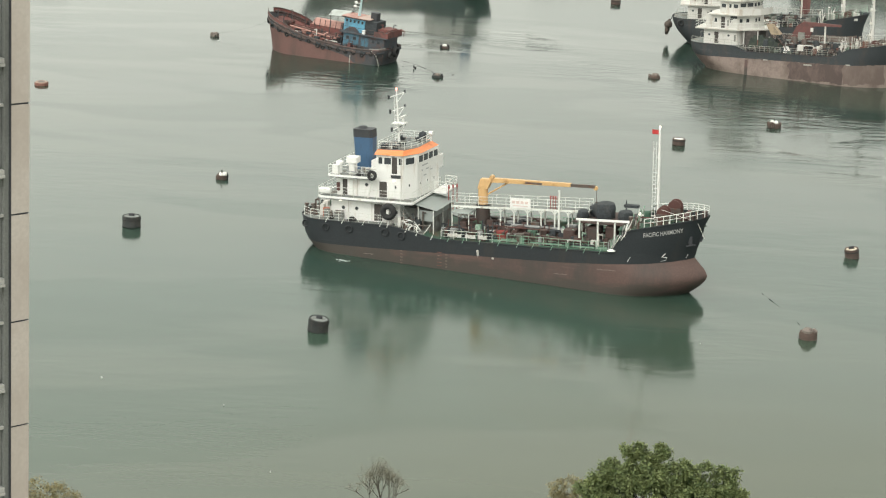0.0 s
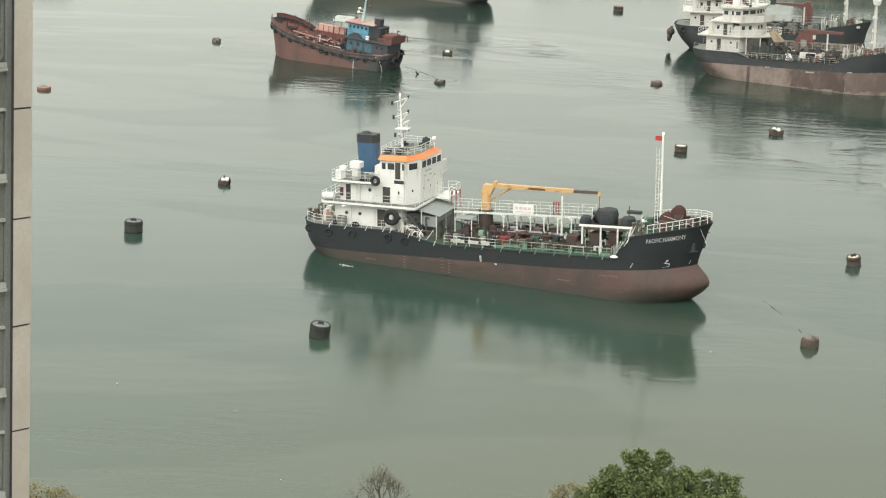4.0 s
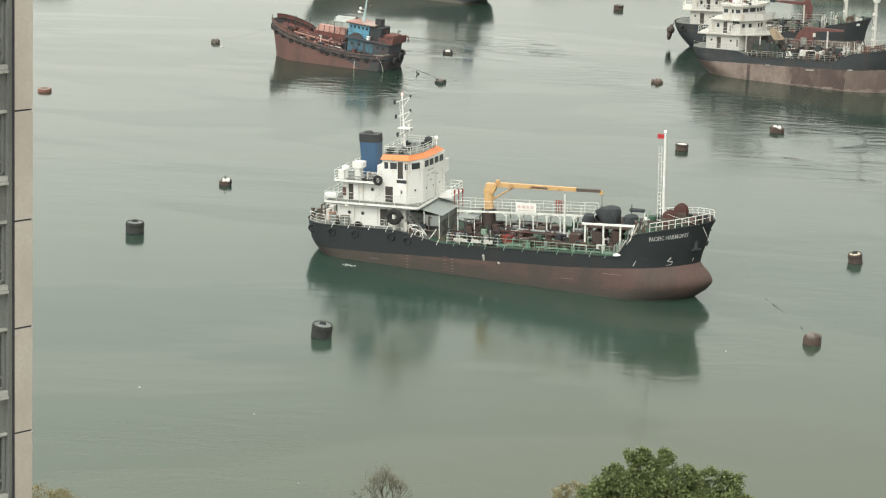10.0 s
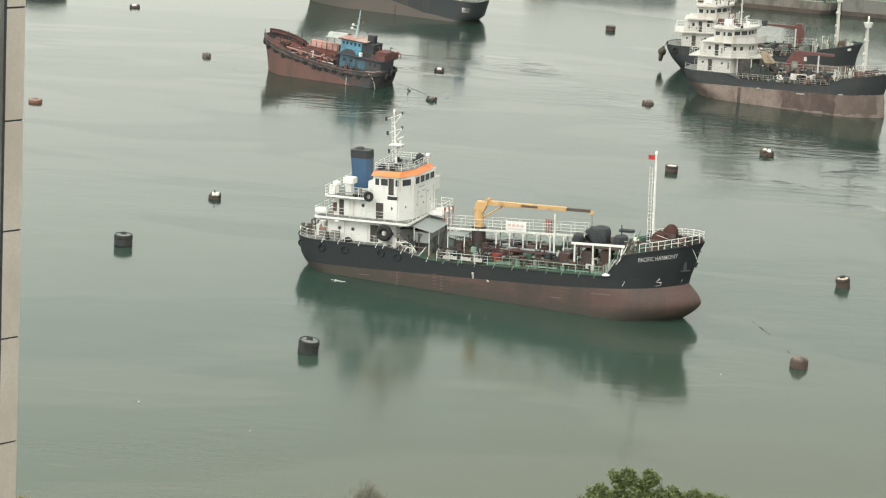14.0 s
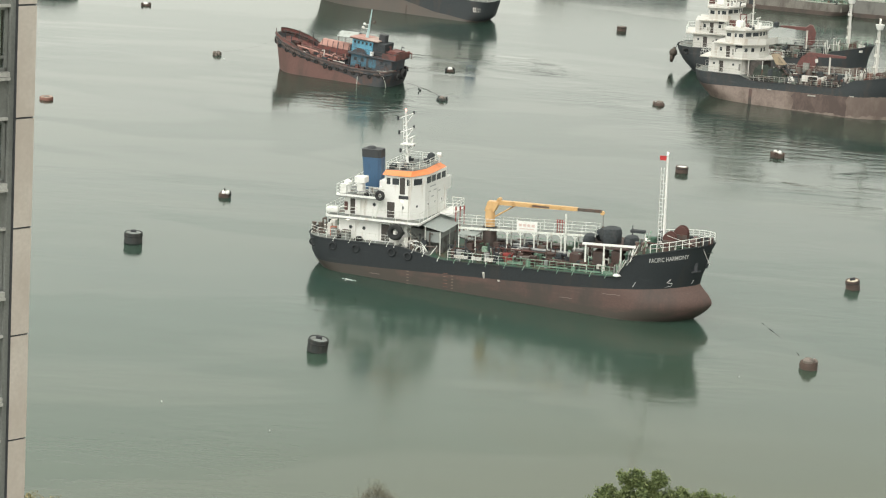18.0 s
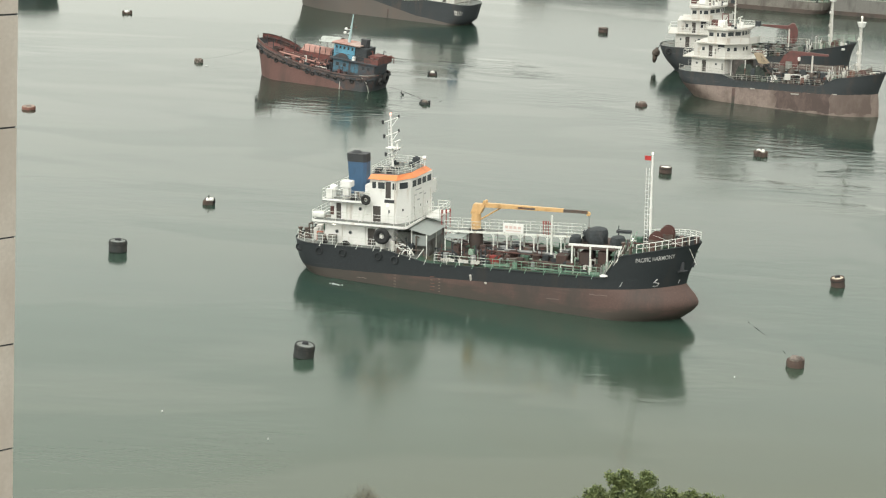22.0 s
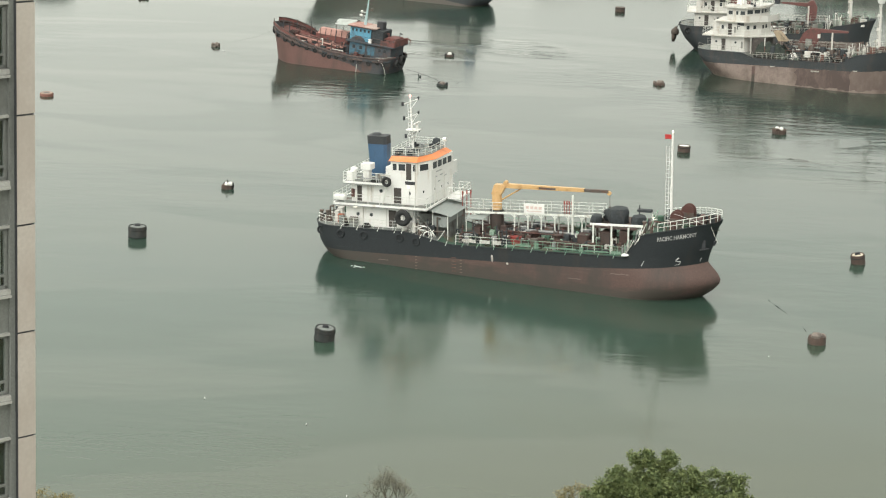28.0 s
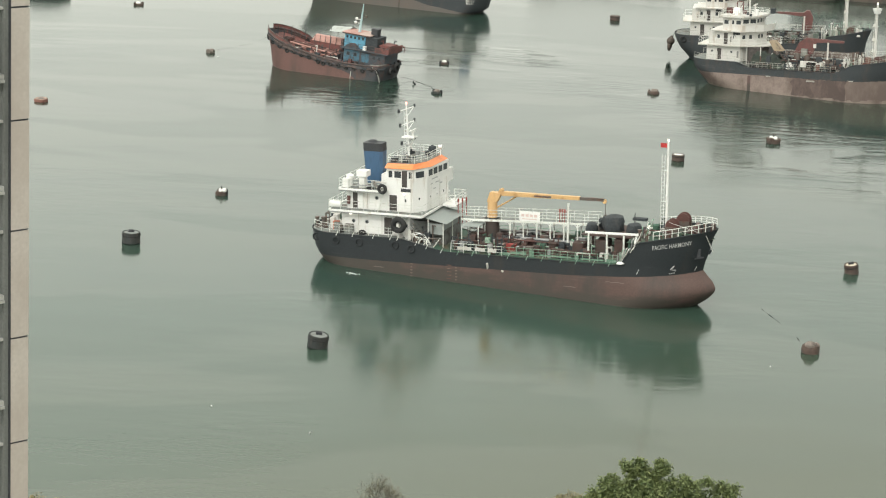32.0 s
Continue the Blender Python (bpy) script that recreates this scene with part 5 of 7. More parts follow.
    deck_clutter(ship, 10.0, 15.6, -2.9, 2.4, 5.65, 60, 83 if near else 84, [dark_steel, old_white, rail_dull, pipe_rust, deck_brown, rail_dull] if near else [dark_steel, old_white, rail_dull, dull_green, gear_grey])
    part("trunk_deck", MB().box(-1.6, 8.8, -2.2, 2.2, 4.2, 4.9, 0.2), deck_grey, ship, "grey tank trunk")
    deck_pipes(ship, hl, -1.4, 8.6, 4.9, 6, 23 if near else 24, [dark_steel, deck_brown, dark_steel, steel_grey, tarp_black], 2.0)
    if near:
        for x, y, a, h in ((1.0, -1.2, 0.55, 1.9), (2.6, -1.0, 0.5, 1.6), (-0.8, -1.6, 0.6, 1.5), (-2.2, -2.4, 0.6, 1.5), (-3.2, -3.0, 0.5, 1.4), (-1.6, -0.6, 0.6, 2.0), (4.4, -0.6, 0.6, 1.4), (7.6, -0.8, 0.5, 1.2)):
            part("pump_casing", MB().lathe([(a, 0), (a, h * 0.7), (a * 0.7, h), (a * 0.2, h + 0.1)], 10, (x, y, 4.85)), rng_mat[int(h * 10) % 3], ship, "", True)
    part("walkway", MB().box(-2.6, 9.4, -0.5, 0.5, 6.0, 6.1), deck_grey, ship, "grating walkway above the tank deck")
    for y in (-0.5, 0.5):
        railing(ship, [(-2.6, y, 6.1), (9.4, y, 6.1)], rail_dull, 0.9, 2, 1.5)
    for i in range(6):
        part("walkway_post", MB().tube((-2.2 + 2.2 * i, -0.45, 4.2), (-2.2 + 2.2 * i, -0.45, 6.0), 0.08, n=6), rail_dull, ship)
    part("derrick_post", MB().tube((6.0, -1.6, 4.3), (6.0, -1.6, 8.8), 0.14, n=8), old_white, ship)
    for x in (0.6, 7.2):
        part("hose_heap", MB().torus((x, -2.0, 4.75), 0.7, 0.2, "z").torus((x, -2.0, 5.05), 0.62, 0.18, "z"), rubber, ship, "coiled black hose", True)
    part("white_cover", MB().prism([(-0.7, -3.4), (1.1, -3.4), (0.8, -2.4), (-0.5, -2.4)], 4.4, 5.4, [(-0.3, -3.1), (0.5, -3.1), (0.4, -2.6), (-0.2, -2.6)]), white, ship, "white canvas heap")
    part("locker", MB().box(7.8, 8.3, -2.9, -2.5, 4.4, 5.0, 0.05), white, ship)
    fm = part("mast", MB().tube((13.2, 0, 5.6), (13.2, 0, 15.2), 0.27, 0.15, 10), old_white, ship, "", True)
    part("mast_lamp", MB().lathe([(0.05, 0), (0.12, 0.05), (0.12, 0.2), (0.04, 0.26)], 10, (13.2, 0, 15.2)), lamp_mat, fm, "lit white masthead lamp", True)
    for z in (7.6, 9.4, 11.6):
        part("mast_bracket", MB().box(13.2 - 0.55, 13.2 + 0.3, -0.3, 0.3, z, z + 0.12).box(13.2 - 0.5, 13.2 - 0.25, -0.15, 0.15, z + 0.12, z + 0.4), old_white, fm)
    part("mast_ladder", MB().tube((12.75, 0, 5.6), (12.9, 0, 13.6), 0.04, n=5).tube((12.95, 0.2, 5.6), (12.98, 0.2, 13.6), 0.03, n=5), old_white, fm)
    part("crow_nest", MB().lathe([(0.5, 0), (0.75, 0.8), (0.7, 0.8), (0.45, 0.1)], 12, (13.2, 0, 13.7)), white, ship, "", True)
    winch(ship, 13.9, -1.2, 6.4, 0.65, 0.5)
    winch(ship, 14.6, 1.0, 6.4, 0.65, 0.5, dark_steel)
    for side in (-1, 1):
        railing(ship, hl.edge(10.4, 17.2, side, 8, 0.12), rail_dull if near else rail_green, 1.0, gap=0.9)
        railing(ship, hl.edge(-5.6, 8.0, side, 8, 0.06), rail_dull, 0.95, gap=1.1, r=0.022)
        railing(ship, hl.edge(-15.6, -6.2, side, 8, 0.15), rail_dull, 0.85, 2, 1.3, 0.022)
    g = MB()
    rng = random.Random(31)
    for i in range(14):
        x, y = rng.uniform(9.0, 12.0), rng.uniform(-3.8, -1.5)
        g.tube((x, y, 4.6), (x + rng.uniform(-0.5, 0.8), y, rng.uniform(6.0, 7.6)), 0.06, n=5)
    part("ladder_frame", g, old_white, ship)
    for x in (() if near else (-14.5, 5.5)):
        z = hl.topz(x) - 0.8
        tyre(ship, x, -hl.half(x, z) - 0.12, z, 0.45, 0.17)
    for x in (-6.2,):
        part("hull_scar", MB().box(x, x + 0.5, -hl.half(x, 1.5) - 0.02, -hl.half(x, 1.5) + 0.05, -0.6, 3.0), hull_red, ship, "dark red vertical patch")
    # ragged patch of primer on the side
    for x0, x1, col, stain in ((1.1, 9.7, (0.088, 0.064, 0.058), (0.16, 0.115, 0.10)), (9.72, 15.8, (0.155, 0.118, 0.104), (0.21, 0.165, 0.145))):
        vs, rng = [], random.Random(9)
        n = 46
        for i in range(n + 1):
            x = x0 + (x1 - x0) * i / n
            lo = 0.35 - 0.03 * (x - 4) + 0.35 * noise.noise(Vector((x * 1.2, 1.5, 0))) + rng.uniform(0, 0.12) + 1.5 * max(0, 0.06 - i / n) * (x0 < 5)
            hi = interp(x, [-6, 8, 16], [3.2, 3.15, 3.3]) + 0.15 * noise.noise(Vector((x * 2.1, 7.5, 0)))
            for k in range(5):
                z = lo + (hi - lo) * k / 4
                # the ends run ragged, not straight
                xr = x + (0.5 * noise.noise(Vector((z * 1.4, x0, 2))) if i in (0, n) else 0)
                vs.append((xr, -hl.half(xr, z) - (0.025 if x0 < 5 else 0.021), z))
        patch = MB().add(vs, [(5 * i + k, 5 * i + 5 + k, 5 * i + 6 + k, 5 * i + k + 1) for i in range(n) for k in range(4)])
        part("primer_patch", patch, M("primer_patch", col, 0.75, stain=stain, amt=0.42, scale=0.5, streak=2, var=0.1), ship, "dark primer patch")
    if near:
        for x, z, w2, h in ((3.4, 2.75, 1.3, 0.22), (-3.2, 3.1, 0.7, 0.14), (9.9, 3.2, 0.9, 0.16)):
            part("scrape", MB().box(x, x + w2, -hl.half(x + w2 / 2, z) - 0.04, -hl.half(x + w2 / 2, z) + 0.05, z, z + h), rail_dull, ship, "pale scrape on the side")
    # gear on the wheelhouse roof and rows of small fittings on the house sides
    rng = random.Random(61 if near else 62)
    for i in range(12):
        x, y, a0, h0 = rng.uniform(-10.8, -5.6), rng.uniform(-2.6, 2.4), rng.uniform(0.1, 0.3), rng.uniform(0.3, 1.0)
        part("roof_fitting", MB().box(x - a0, x + a0, y - a0, y + a0, 12.38, 12.4 + h0, 0.04), rng.choice((white, old_white, red_crane, tarp_black, steel_grey)), ship)
    part("red_frame", MB().tube((-9.6, 0.4, 12.4), (-9.6, 0.4, 14.4), 0.09, n=6).tube((-8.6, 0.4, 12.4), (-8.6, 0.4, 14.4), 0.09, n=6).tube((-9.6, 0.4, 14.3), (-8.6, 0.4, 14.3), 0.08, n=6).tube((-9.6, 0.4, 13.3), (-8.6, 0.4, 13.3), 0.07, n=6).tube((-9.6, 0.4, 12.6), (-8.6, 0.4, 14.2), 0.06, n=6), red_crane, ship, "red frame behind the mast")
    # dull bars along the slab edges draw the shadow line beneath them
    for p, z in ((boat, 7.46), (wing, 9.8), (roof, 12.05)):
        part("deck_shadow_bar", MB().line([(x * 1.0, y * 1.005, z + 0.02) for x, y in p[:4]], 0.07, 4), rail_dull, ship)
    for i in range(9):
        x = -12.9 + 0.55 * i + rng.uniform(-0.1, 0.1)
        z0 = rng.choice((5.2, 7.75))
        part("wall_fitting", MB().box(x, x + rng.uniform(0.08, 0.3), -3.22, -3.05, z0 + rng.uniform(0.1, 0.6), z0 + rng.uniform(0.9, 1.7), 0.02), rng.choice((old_white, gear_grey, rail_dull)), ship)
    if not near:
        mb = MB().lathe([(0.2, -1.6), (0.6, -1.2), (0.72, 0), (0.6, 1.1), (0.2, 1.5)], 14, (-16.9, -0.8, 3.6), "y").torus((-17.1, -1.6, 2.8), 0.6, 0.26, "x").torus((-17.0, 0.4, 2.9), 0.55, 0.24, "x").torus((-16.9, 1.2, 3.6), 0.5, 0.22, "x")
        part("stern_fender", mb, weed_dark, ship, "rust-brown fender hung off the stern", True)
        part("fender_rope", MB().tube((-16.2, -1.0, 5.2), (-17.0, -1.0, 3.4), 0.05, n=5), rubber, ship)
    return ship


R1_POSE = (54.12, 335.6, -0.28, 0.0, -2.5, -22.0)
R2_POSE = (54.05, 363.4, -0.1, 0.0, -2.5, -9.0)
right_tanker = small_tanker(pose(*R1_POSE), "black-hulled tanker with stained white house and pale red bottom", True)
back_tanker = small_tanker(pose(*R2_POSE), "black-hulled tanker with white house, lying behind another", False)


# ---- the rusty workboat ----
T_POSE = (-17.75, 329.7, -0.08, 0.0, -3.3, 157.5)


def workboat():
    ship = thing("workboat", pose(*T_POSE), "rust-red workboat with a sky-blue wheelhouse and tyres along its side", "boat")
    hl = Hull(8.2, ([-2, 0.2, 2, 3.5], [-7.4, -8.7, -9.2, -9.35]), ([-2, 0, 2.5, 4.2, 5.2], [12.1, 12.5, 12.85, 13.2, 13.4]), ([-10, -8.5, -5.3, -2.1, 1.2, 4.5, 8.6, 11, 13], [3.3, 2.95, 2.65, 2.55, 2.7, 3.05, 3.85, 4.55, 5.1]), 1.7, 4.2)
    low = M("rust_red_hull", (0.158, 0.086, 0.076), 0.75, stain=(0.105, 0.068, 0.060), amt=0.42, scale=0.35, streak=4, var=0.22, scuff=(0.215, 0.145, 0.13), scuff_amt=0.36)
    side = M("dark_sheer", (0.058, 0.063, 0.070), 0.8, stain=(0.105, 0.066, 0.056), amt=0.40, scale=0.9, streak=2, var=0.35)
    red_deck = M("red_lead", (0.185, 0.072, 0.064), 0.8, stain=(0.075, 0.052, 0.048), amt=0.48, scale=0.7, var=0.3)
    pink = M("pink_primer", (0.44, 0.25, 0.215), 0.7, stain=(0.28, 0.13, 0.10), amt=0.36, scale=0.9, var=0.14)
    faded = M("faded_primer", (0.47, 0.36, 0.32), 0.7, stain=(0.30, 0.17, 0.13), amt=0.3, scale=0.9, var=0.12)
    blue = M("sky_blue_paint", (0.115, 0.33, 0.47), 0.6, stain=(0.09, 0.15, 0.19), amt=0.40, scale=1.1, streak=3, var=0.14)
    navy = M("slate_blue_paint", (0.064, 0.078, 0.092), 0.7, stain=(0.10, 0.062, 0.054), amt=0.42, scale=0.8, var=0.3)
    teal = M("dull_teal", (0.070, 0.165, 0.23), 0.7, stain=(0.06, 0.07, 0.08), amt=0.48, scale=1.3, var=0.25)
    gun = M("scraped_gunwale", (0.105, 0.080, 0.073), 0.8, stain=(0.055, 0.045, 0.042), amt=0.5, scale=1.0, var=0.35)
    bark_pink = M("scraped_rim", (0.125, 0.085, 0.078), 0.8, stain=(0.055, 0.048, 0.046), amt=0.62, scale=1.4, var=0.3)
    sheer = ([-10, -9, -6.5, -4.5, -3.4, -2.1, 1.2, 4.5, 8.6, 12, 14], [-0.5, -0.3, 0.1, 0.4, 1.0, 1.35, 1.75, 2.15, 2.8, 3.7, 4.2])
    part("hull_bottom", hl.shell(-1.6, sheer, 6), low, ship, "rust-red scarred plating", True)
    part("hull_side", hl.shell(sheer, None, 3), side, ship, "dark scarred sheer strake", True)
    part("deck", hl.deck(-4, 12.3, 0.55), red_deck, ship, "rust-red deck")
    part("aft_deck", hl.deck(-9.1, -4, flat=2.1), navy, ship, "dark slate aft deck")
    rng = random.Random(17)
    for s in (-1, 1):
        part("gunwale", MB().line(hl.edge(-9.0, 13.1, s, 26, 0.10, 0.02), 0.17, 6), bark_pink, ship)
        # battered rubbing timber under the rim, piece by piece
        for i in range(24):
            xa = -8.8 + 0.88 * i
            pts = []
            for k in range(3):
                x = xa + 0.4 * k
                z = hl.topz(x) - 0.42 + rng.uniform(-0.10, 0.10)
                pts.append((x, s * (hl.half(x, z) + 0.02), z))
            part("rubbing_timber", MB().line(pts, rng.uniform(0.14, 0.24), 5), rng.choice((side, gun, tarp_black, gun)), ship)
    deck_clutter(ship, -8.0, 10.0, 2.5, 3.4, 1.95, 46, 94, [side, navy, gun, tarp_black, red_deck, bark_pink])
    # raised bow with a bulwark
    b = MB()
    for s in (-1, 1):
        pts = hl.edge(7.0, 13.2, s, 12, 0.1)
        b.add([p for x, y, z in pts for p in ((x, y, z - 0.2), (x + 0.05, y * 0.97, z + 0.62 * min(1, (x - 6.8) / 1.6)))], [(2 * i, 2 * i + 2, 2 * i + 3, 2 * i + 1) for i in range(12)])
    part("bow_bulwark", b, red_deck, ship)
    for s in (-1, 1):
        part("bulwark_cap", MB().line([(x + 0.05, y * 0.97, z + 0.62 * min(1, (x - 6.8) / 1.6)) for x, y, z in hl.edge(7.0, 13.2, s, 12, 0.1)], 0.07, 5), gun, ship)
        for i in range(5):
            x = 7.6 + 1.0 * i
            h0 = hl.half(x, hl.topz(x)) - 0.2
            part("bulwark_stay", MB().tube((x, s * (h0 - 0.5), hl.topz(x) - 1.0), (x, s * h0, hl.topz(x) + 0.4), 0.06, n=5), red_deck, ship)
    for x, y in ((11.9, 0), (9.8, 1.9), (10.4, -1.9), (8.2, -2.6)):
        part("bow_post", MB().tube((x, y, 3.4), (x, y, 5.75), 0.08), side, ship, "", True)
    part("windlass", MB().box(9.2, 10.2, -0.8, 0.8, 3.0, 4.1, 0.1).tube((9.7, -1.3, 4.1), (9.7, 1.3, 4.1), 0.28), red_deck, ship, "rust-red windlass", True)
    part("windlass_drum", MB().lathe([(0.4, -0.25), (0.25, -0.2), (0.25, 0.2), (0.4, 0.25)], 12, (9.7, 1.2, 4.1), "y"), gun, ship, "", True)
    # tank hatches amidships
    part("hatch_coaming", MB().box(0.8, 6.6, -2.9, -1.0, 1.6, 4.2, 0.15), red_deck, ship)
    part("hatch_coaming", MB().box(1.2, 8.2, -0.7, 1.9, 1.6, 2.9, 0.15), red_deck, ship)
    part("hatch_cover", MB().prism([(0.9, -2.9), (6.3, -2.9), (6.3, -1.2), (0.9, -1.2)], 4.2, 5.1, [(1.0, -2.8), (6.1, -2.7), (6.1, -1.8), (1.0, -1.7)]), pink, ship, "faded pink hatch cover")
    part("hatch_end", MB().prism([(0.55, -2.9), (0.79, -2.9), (0.79, -1.0), (0.55, -1.0)], 3.6, 5.2), tarp_black, ship, "dark end of the hatch cover")
    for i in range(7):
        part("hatch_dog", MB().tube((1.0 + 0.95 * i, -0.95, 4.0), (1.0 + 0.95 * i, -1.1, 5.2), 0.055, n=5), gun if i % 2 else side, ship)
    rng = random.Random(4)
    for i in range(34):
        x, y = rng.uniform(0.2, 9), rng.uniform(-0.6, 2.4)
        z = 2.1 + max(0, (x - 4)) * 0.18
        h = rng.uniform(0.6, 1.6)
        if i % 3:
            part("deck_post", MB().tube((x, y, z - 0.4), (x, y, z + h), 0.08, n=6).lathe([(0.2, 0), (0.2, 0.18)], 8, (x, y, z + h)), rng.choice([red_deck, red_deck, pink, low, gun]), ship, "", True)
        else:
            part("deck_box", MB().box(x - 0.45, x + 0.45, y - 0.3, y + 0.3, z - 0.4, z + h * 0.7, 0.06), rng.choice([red_deck, pink, side, low]), ship)
    deck_clutter(ship, 0.0, 9.5, -1.0, 3.2, 2.3, 84, 91, [red_deck, red_deck, side, low, gun, pink, tarp_black, old_white])
    deck_clutter(ship, -8.8, -6.8, -2.0, 2.2, 2.2, 14, 92, [navy, side, tarp_black, red_deck])
    deck_clutter(ship, -8.6, -6.4, -2.2, 2.2, 4.75, 14, 93, [red_deck, red_deck, side, tarp_black])
    for y in (-0.4, 0.7, 1.9):
        part("deck_pipe", MB().tube((0.2, y, 3.2), (8.6, y, 3.9), 0.13, n=8), rng.choice([red_deck, low, pink]), ship, "", True)
    # house: slate-blue lower storey, sky-blue wheelhouse, pink roof
    part("lower_house", MB().box(-8.4, -1.1, -2.5, 2.4, 1.6, 4.6, 0.12), navy, ship, "slate-blue lower house")
    part("side_panel", MB().box(-3.9, -1.25, 2.4, 2.44, 2.5, 4.5), teal, ship, "scraped teal panel on the lower house")
    part("side_panel", MB().box(-5.6, -4.3, 2.4, 2.43, 2.9, 4.3), teal, ship, "scraped teal panel on the lower house")
    part("upper_deck", MB().box(-9.0, -0.6, -2.8, 2.8, 4.62, 4.8, 0.2), navy, ship)
    wh = part("wheelhouse", MB().box(-4.4, -0.75, -1.7, 1.7, 4.8, 6.95, 0.1), blue, ship, "sky-blue wheelhouse")
    part("aft_house", MB().box(-6.5, -4.4, -1.65, 1.65, 4.8, 6.8, 0.1), tarp_black, ship, "dark aft cabin")
    part("roof", MB().box(-3.2, -0.35, -2.0, 1.95, 6.95, 7.1, 0.2), pink, wh, "salmon pink roof")
    part("roof", MB().box(-5.3, -3.2, -2.0, 1.95, 6.96, 7.12, 0.2), faded, wh, "faded pink roof")
    part("roof_edge", MB().box(-5.3, -0.35, 1.9, 2.0, 6.85, 7.0), gun, wh)
    aw = MB()
    for i in range(8):
        y0, y1 = -3.0 + 0.4 * i, -2.6 + 0.4 * i
        z0, z1 = 7.35 - 0.11 * (i - 4) ** 2 * 0.4, 7.35 - 0.11 * (i - 3) ** 2 * 0.4
        aw.add([(-0.6, y0, z0), (2.7, y0, z0 - 0.25), (2.7, y1, z1 - 0.25), (-0.6, y1, z1)], [(0, 1, 2, 3)])
    can = part("roof_awning", aw, M("pale_awning", (0.42, 0.45, 0.43), 0.7, stain=(0.30, 0.31, 0.29), amt=0.3, scale=0.8, var=0.12), ship, "pale arched awning", True)
    for x, y in ((-0.4, -2.7), (2.5, -2.7), (2.5, 0.0)):
        part("awning_post", MB().tube((x, y, 2.0), (x, y, 6.9), 0.05, n=6), side, can)
    for x in (-4.0, -3.3, -2.6, -1.9, -1.25):
        window(ship, x, 1.7, 6.4, 0.36, 0.42, "p", blue, pane_mat)
    for y in (-1.1, 0, 1.1):
        window(ship, -0.75, y, 6.2, 0.7, 0.6, "f", blue, pane_mat)
    # dark arched tarpaulin and gear along the wheelhouse side
    arch = [(-3.6 + 0.42 * k, 1.95, 4.8 + 0.75 * math.sin(math.pi * k / 6) ** 0.7 if 0 < k < 6 else 4.8) for k in range(7)]
    part("side_hood", MB().add([(x, 1.75, z) for x, y, z in arch] + [(x, 2.5, z - 0.1 if z > 4.8 else z) for x, y, z in arch] , [(i, i + 1, i + 8, i + 7) for i in range(6)] + [tuple(range(7, 14))]), navy, ship, "navy hood beside the wheelhouse")
    door(ship, -4.6, 2.4, 2.3, 0.7, 1.8, False, navy, "p")
    for x in (-2.0, -3.2, -6.5, -7.4):
        window(ship, x, 2.45, 3.9, 0.45, 0.45, "p", navy, pane_mat)
    part("funnel", MB().box(-5.95, -4.65, -0.7, 0.5, 6.7, 8.05, 0.2), soot, ship, "black funnel")
    part("mast", MB().tube((-2.5, 0, 7.05), (-2.75, 0, 11.6), 0.26, 0.08, 8), M("pale_teal", (0.40, 0.54, 0.56)), ship, "pale teal mast", True)
    for x, z in ((-1.95, 9.0), (-1.8, 8.4)):
        part("mast_lamp", MB().lathe([(0.05, 0), (0.24, 0.06), (0.26, 0.3), (0.05, 0.42)], 10, (x, 0.4, z)).tube((x, 0.4, z + 0.1), (-2.55, 0, z + 0.1), 0.05, n=5), white, ship, "white mast light", True)
    part("yard", MB().tube((-2.9, -1.2, 9.3), (-2.4, 0.9, 9.4), 0.05).tube((-2.9, -1.0, 10.3), (-2.5, 0.7, 10.4), 0.05), dark_steel, ship)
    part("yard_lamp", MB().lathe([(0.2, 0), (0.2, 0.35)], 8, (-2.9, -1.1, 9.3)), dark_steel, ship)
    part("upper_rail_screen", MB().box(-8.9, -6.6, 2.55, 2.65, 4.8, 5.6).box(-9.0, -8.9, -2.6, 2.6, 4.8, 5.8), red_deck, ship, "red screen along the upper deck")
    part("aft_locker", MB().box(-8.6, -6.9, -1.6, 1.2, 4.8, 5.9, 0.08), red_deck, ship, "rust-red locker on the upper deck")
    railing(ship, [(-6.6, 2.6, 4.8), (-0.8, 2.6, 4.8)], gun, 0.85, 2)
    part("white_box", MB().box(-4.9, -4.4, 2.0, 2.5, 4.8, 5.4, 0.04), white, ship)
    # stern: pale beam across the bulwark, tyre, hanging hose
    part("stern_beam", MB().line([(-6.6, 3.95, 2.95), (-8.0, 3.8, 3.1), (-8.9, 2.8, 3.3)], 0.08, 6), gear_grey, ship, "pale grey beam along the stern")
    tyre(ship, -9.5, 0.2, 2.55, 0.6, 0.26, "x")
    tyre(ship, -9.45, 2.0, 2.2, 0.42, 0.2, "x")
    rng = random.Random(6)
    for i in range(15):
        x = -8.2 + 1.35 * i + rng.uniform(-0.35, 0.35)
        z = hl.topz(x) - rng.uniform(0.5, 0.9)
        tyre(ship, x, hl.half(x, z) + 0.06, z, 0.25, 0.12, "y", rng.uniform(-14, 14))
    part("hanging_hose", MB().line([(-6.7, 3.9, 2.9), (-7.2, 4.1, 2.7), (-7.9, 4.1, 2.2), (-8.3, 4.0, 1.3), (-8.5, 3.85, 0.4)], 0.07, 6), rail_dull, ship, "pale hose hanging over the side")
    part("hull_streak", MB().box(-3.55, -3.42, hl.half(-3.5, 0.9) - 0.02, hl.half(-3.5, 0.9) + 0.03, 0.3, 1.5), rail_dull, ship, "pale drain streak")
    tyre(ship, 13.2, 0.0, 3.9, 0.55, 0.28, "x")
    return ship


workboat_ship = workboat()


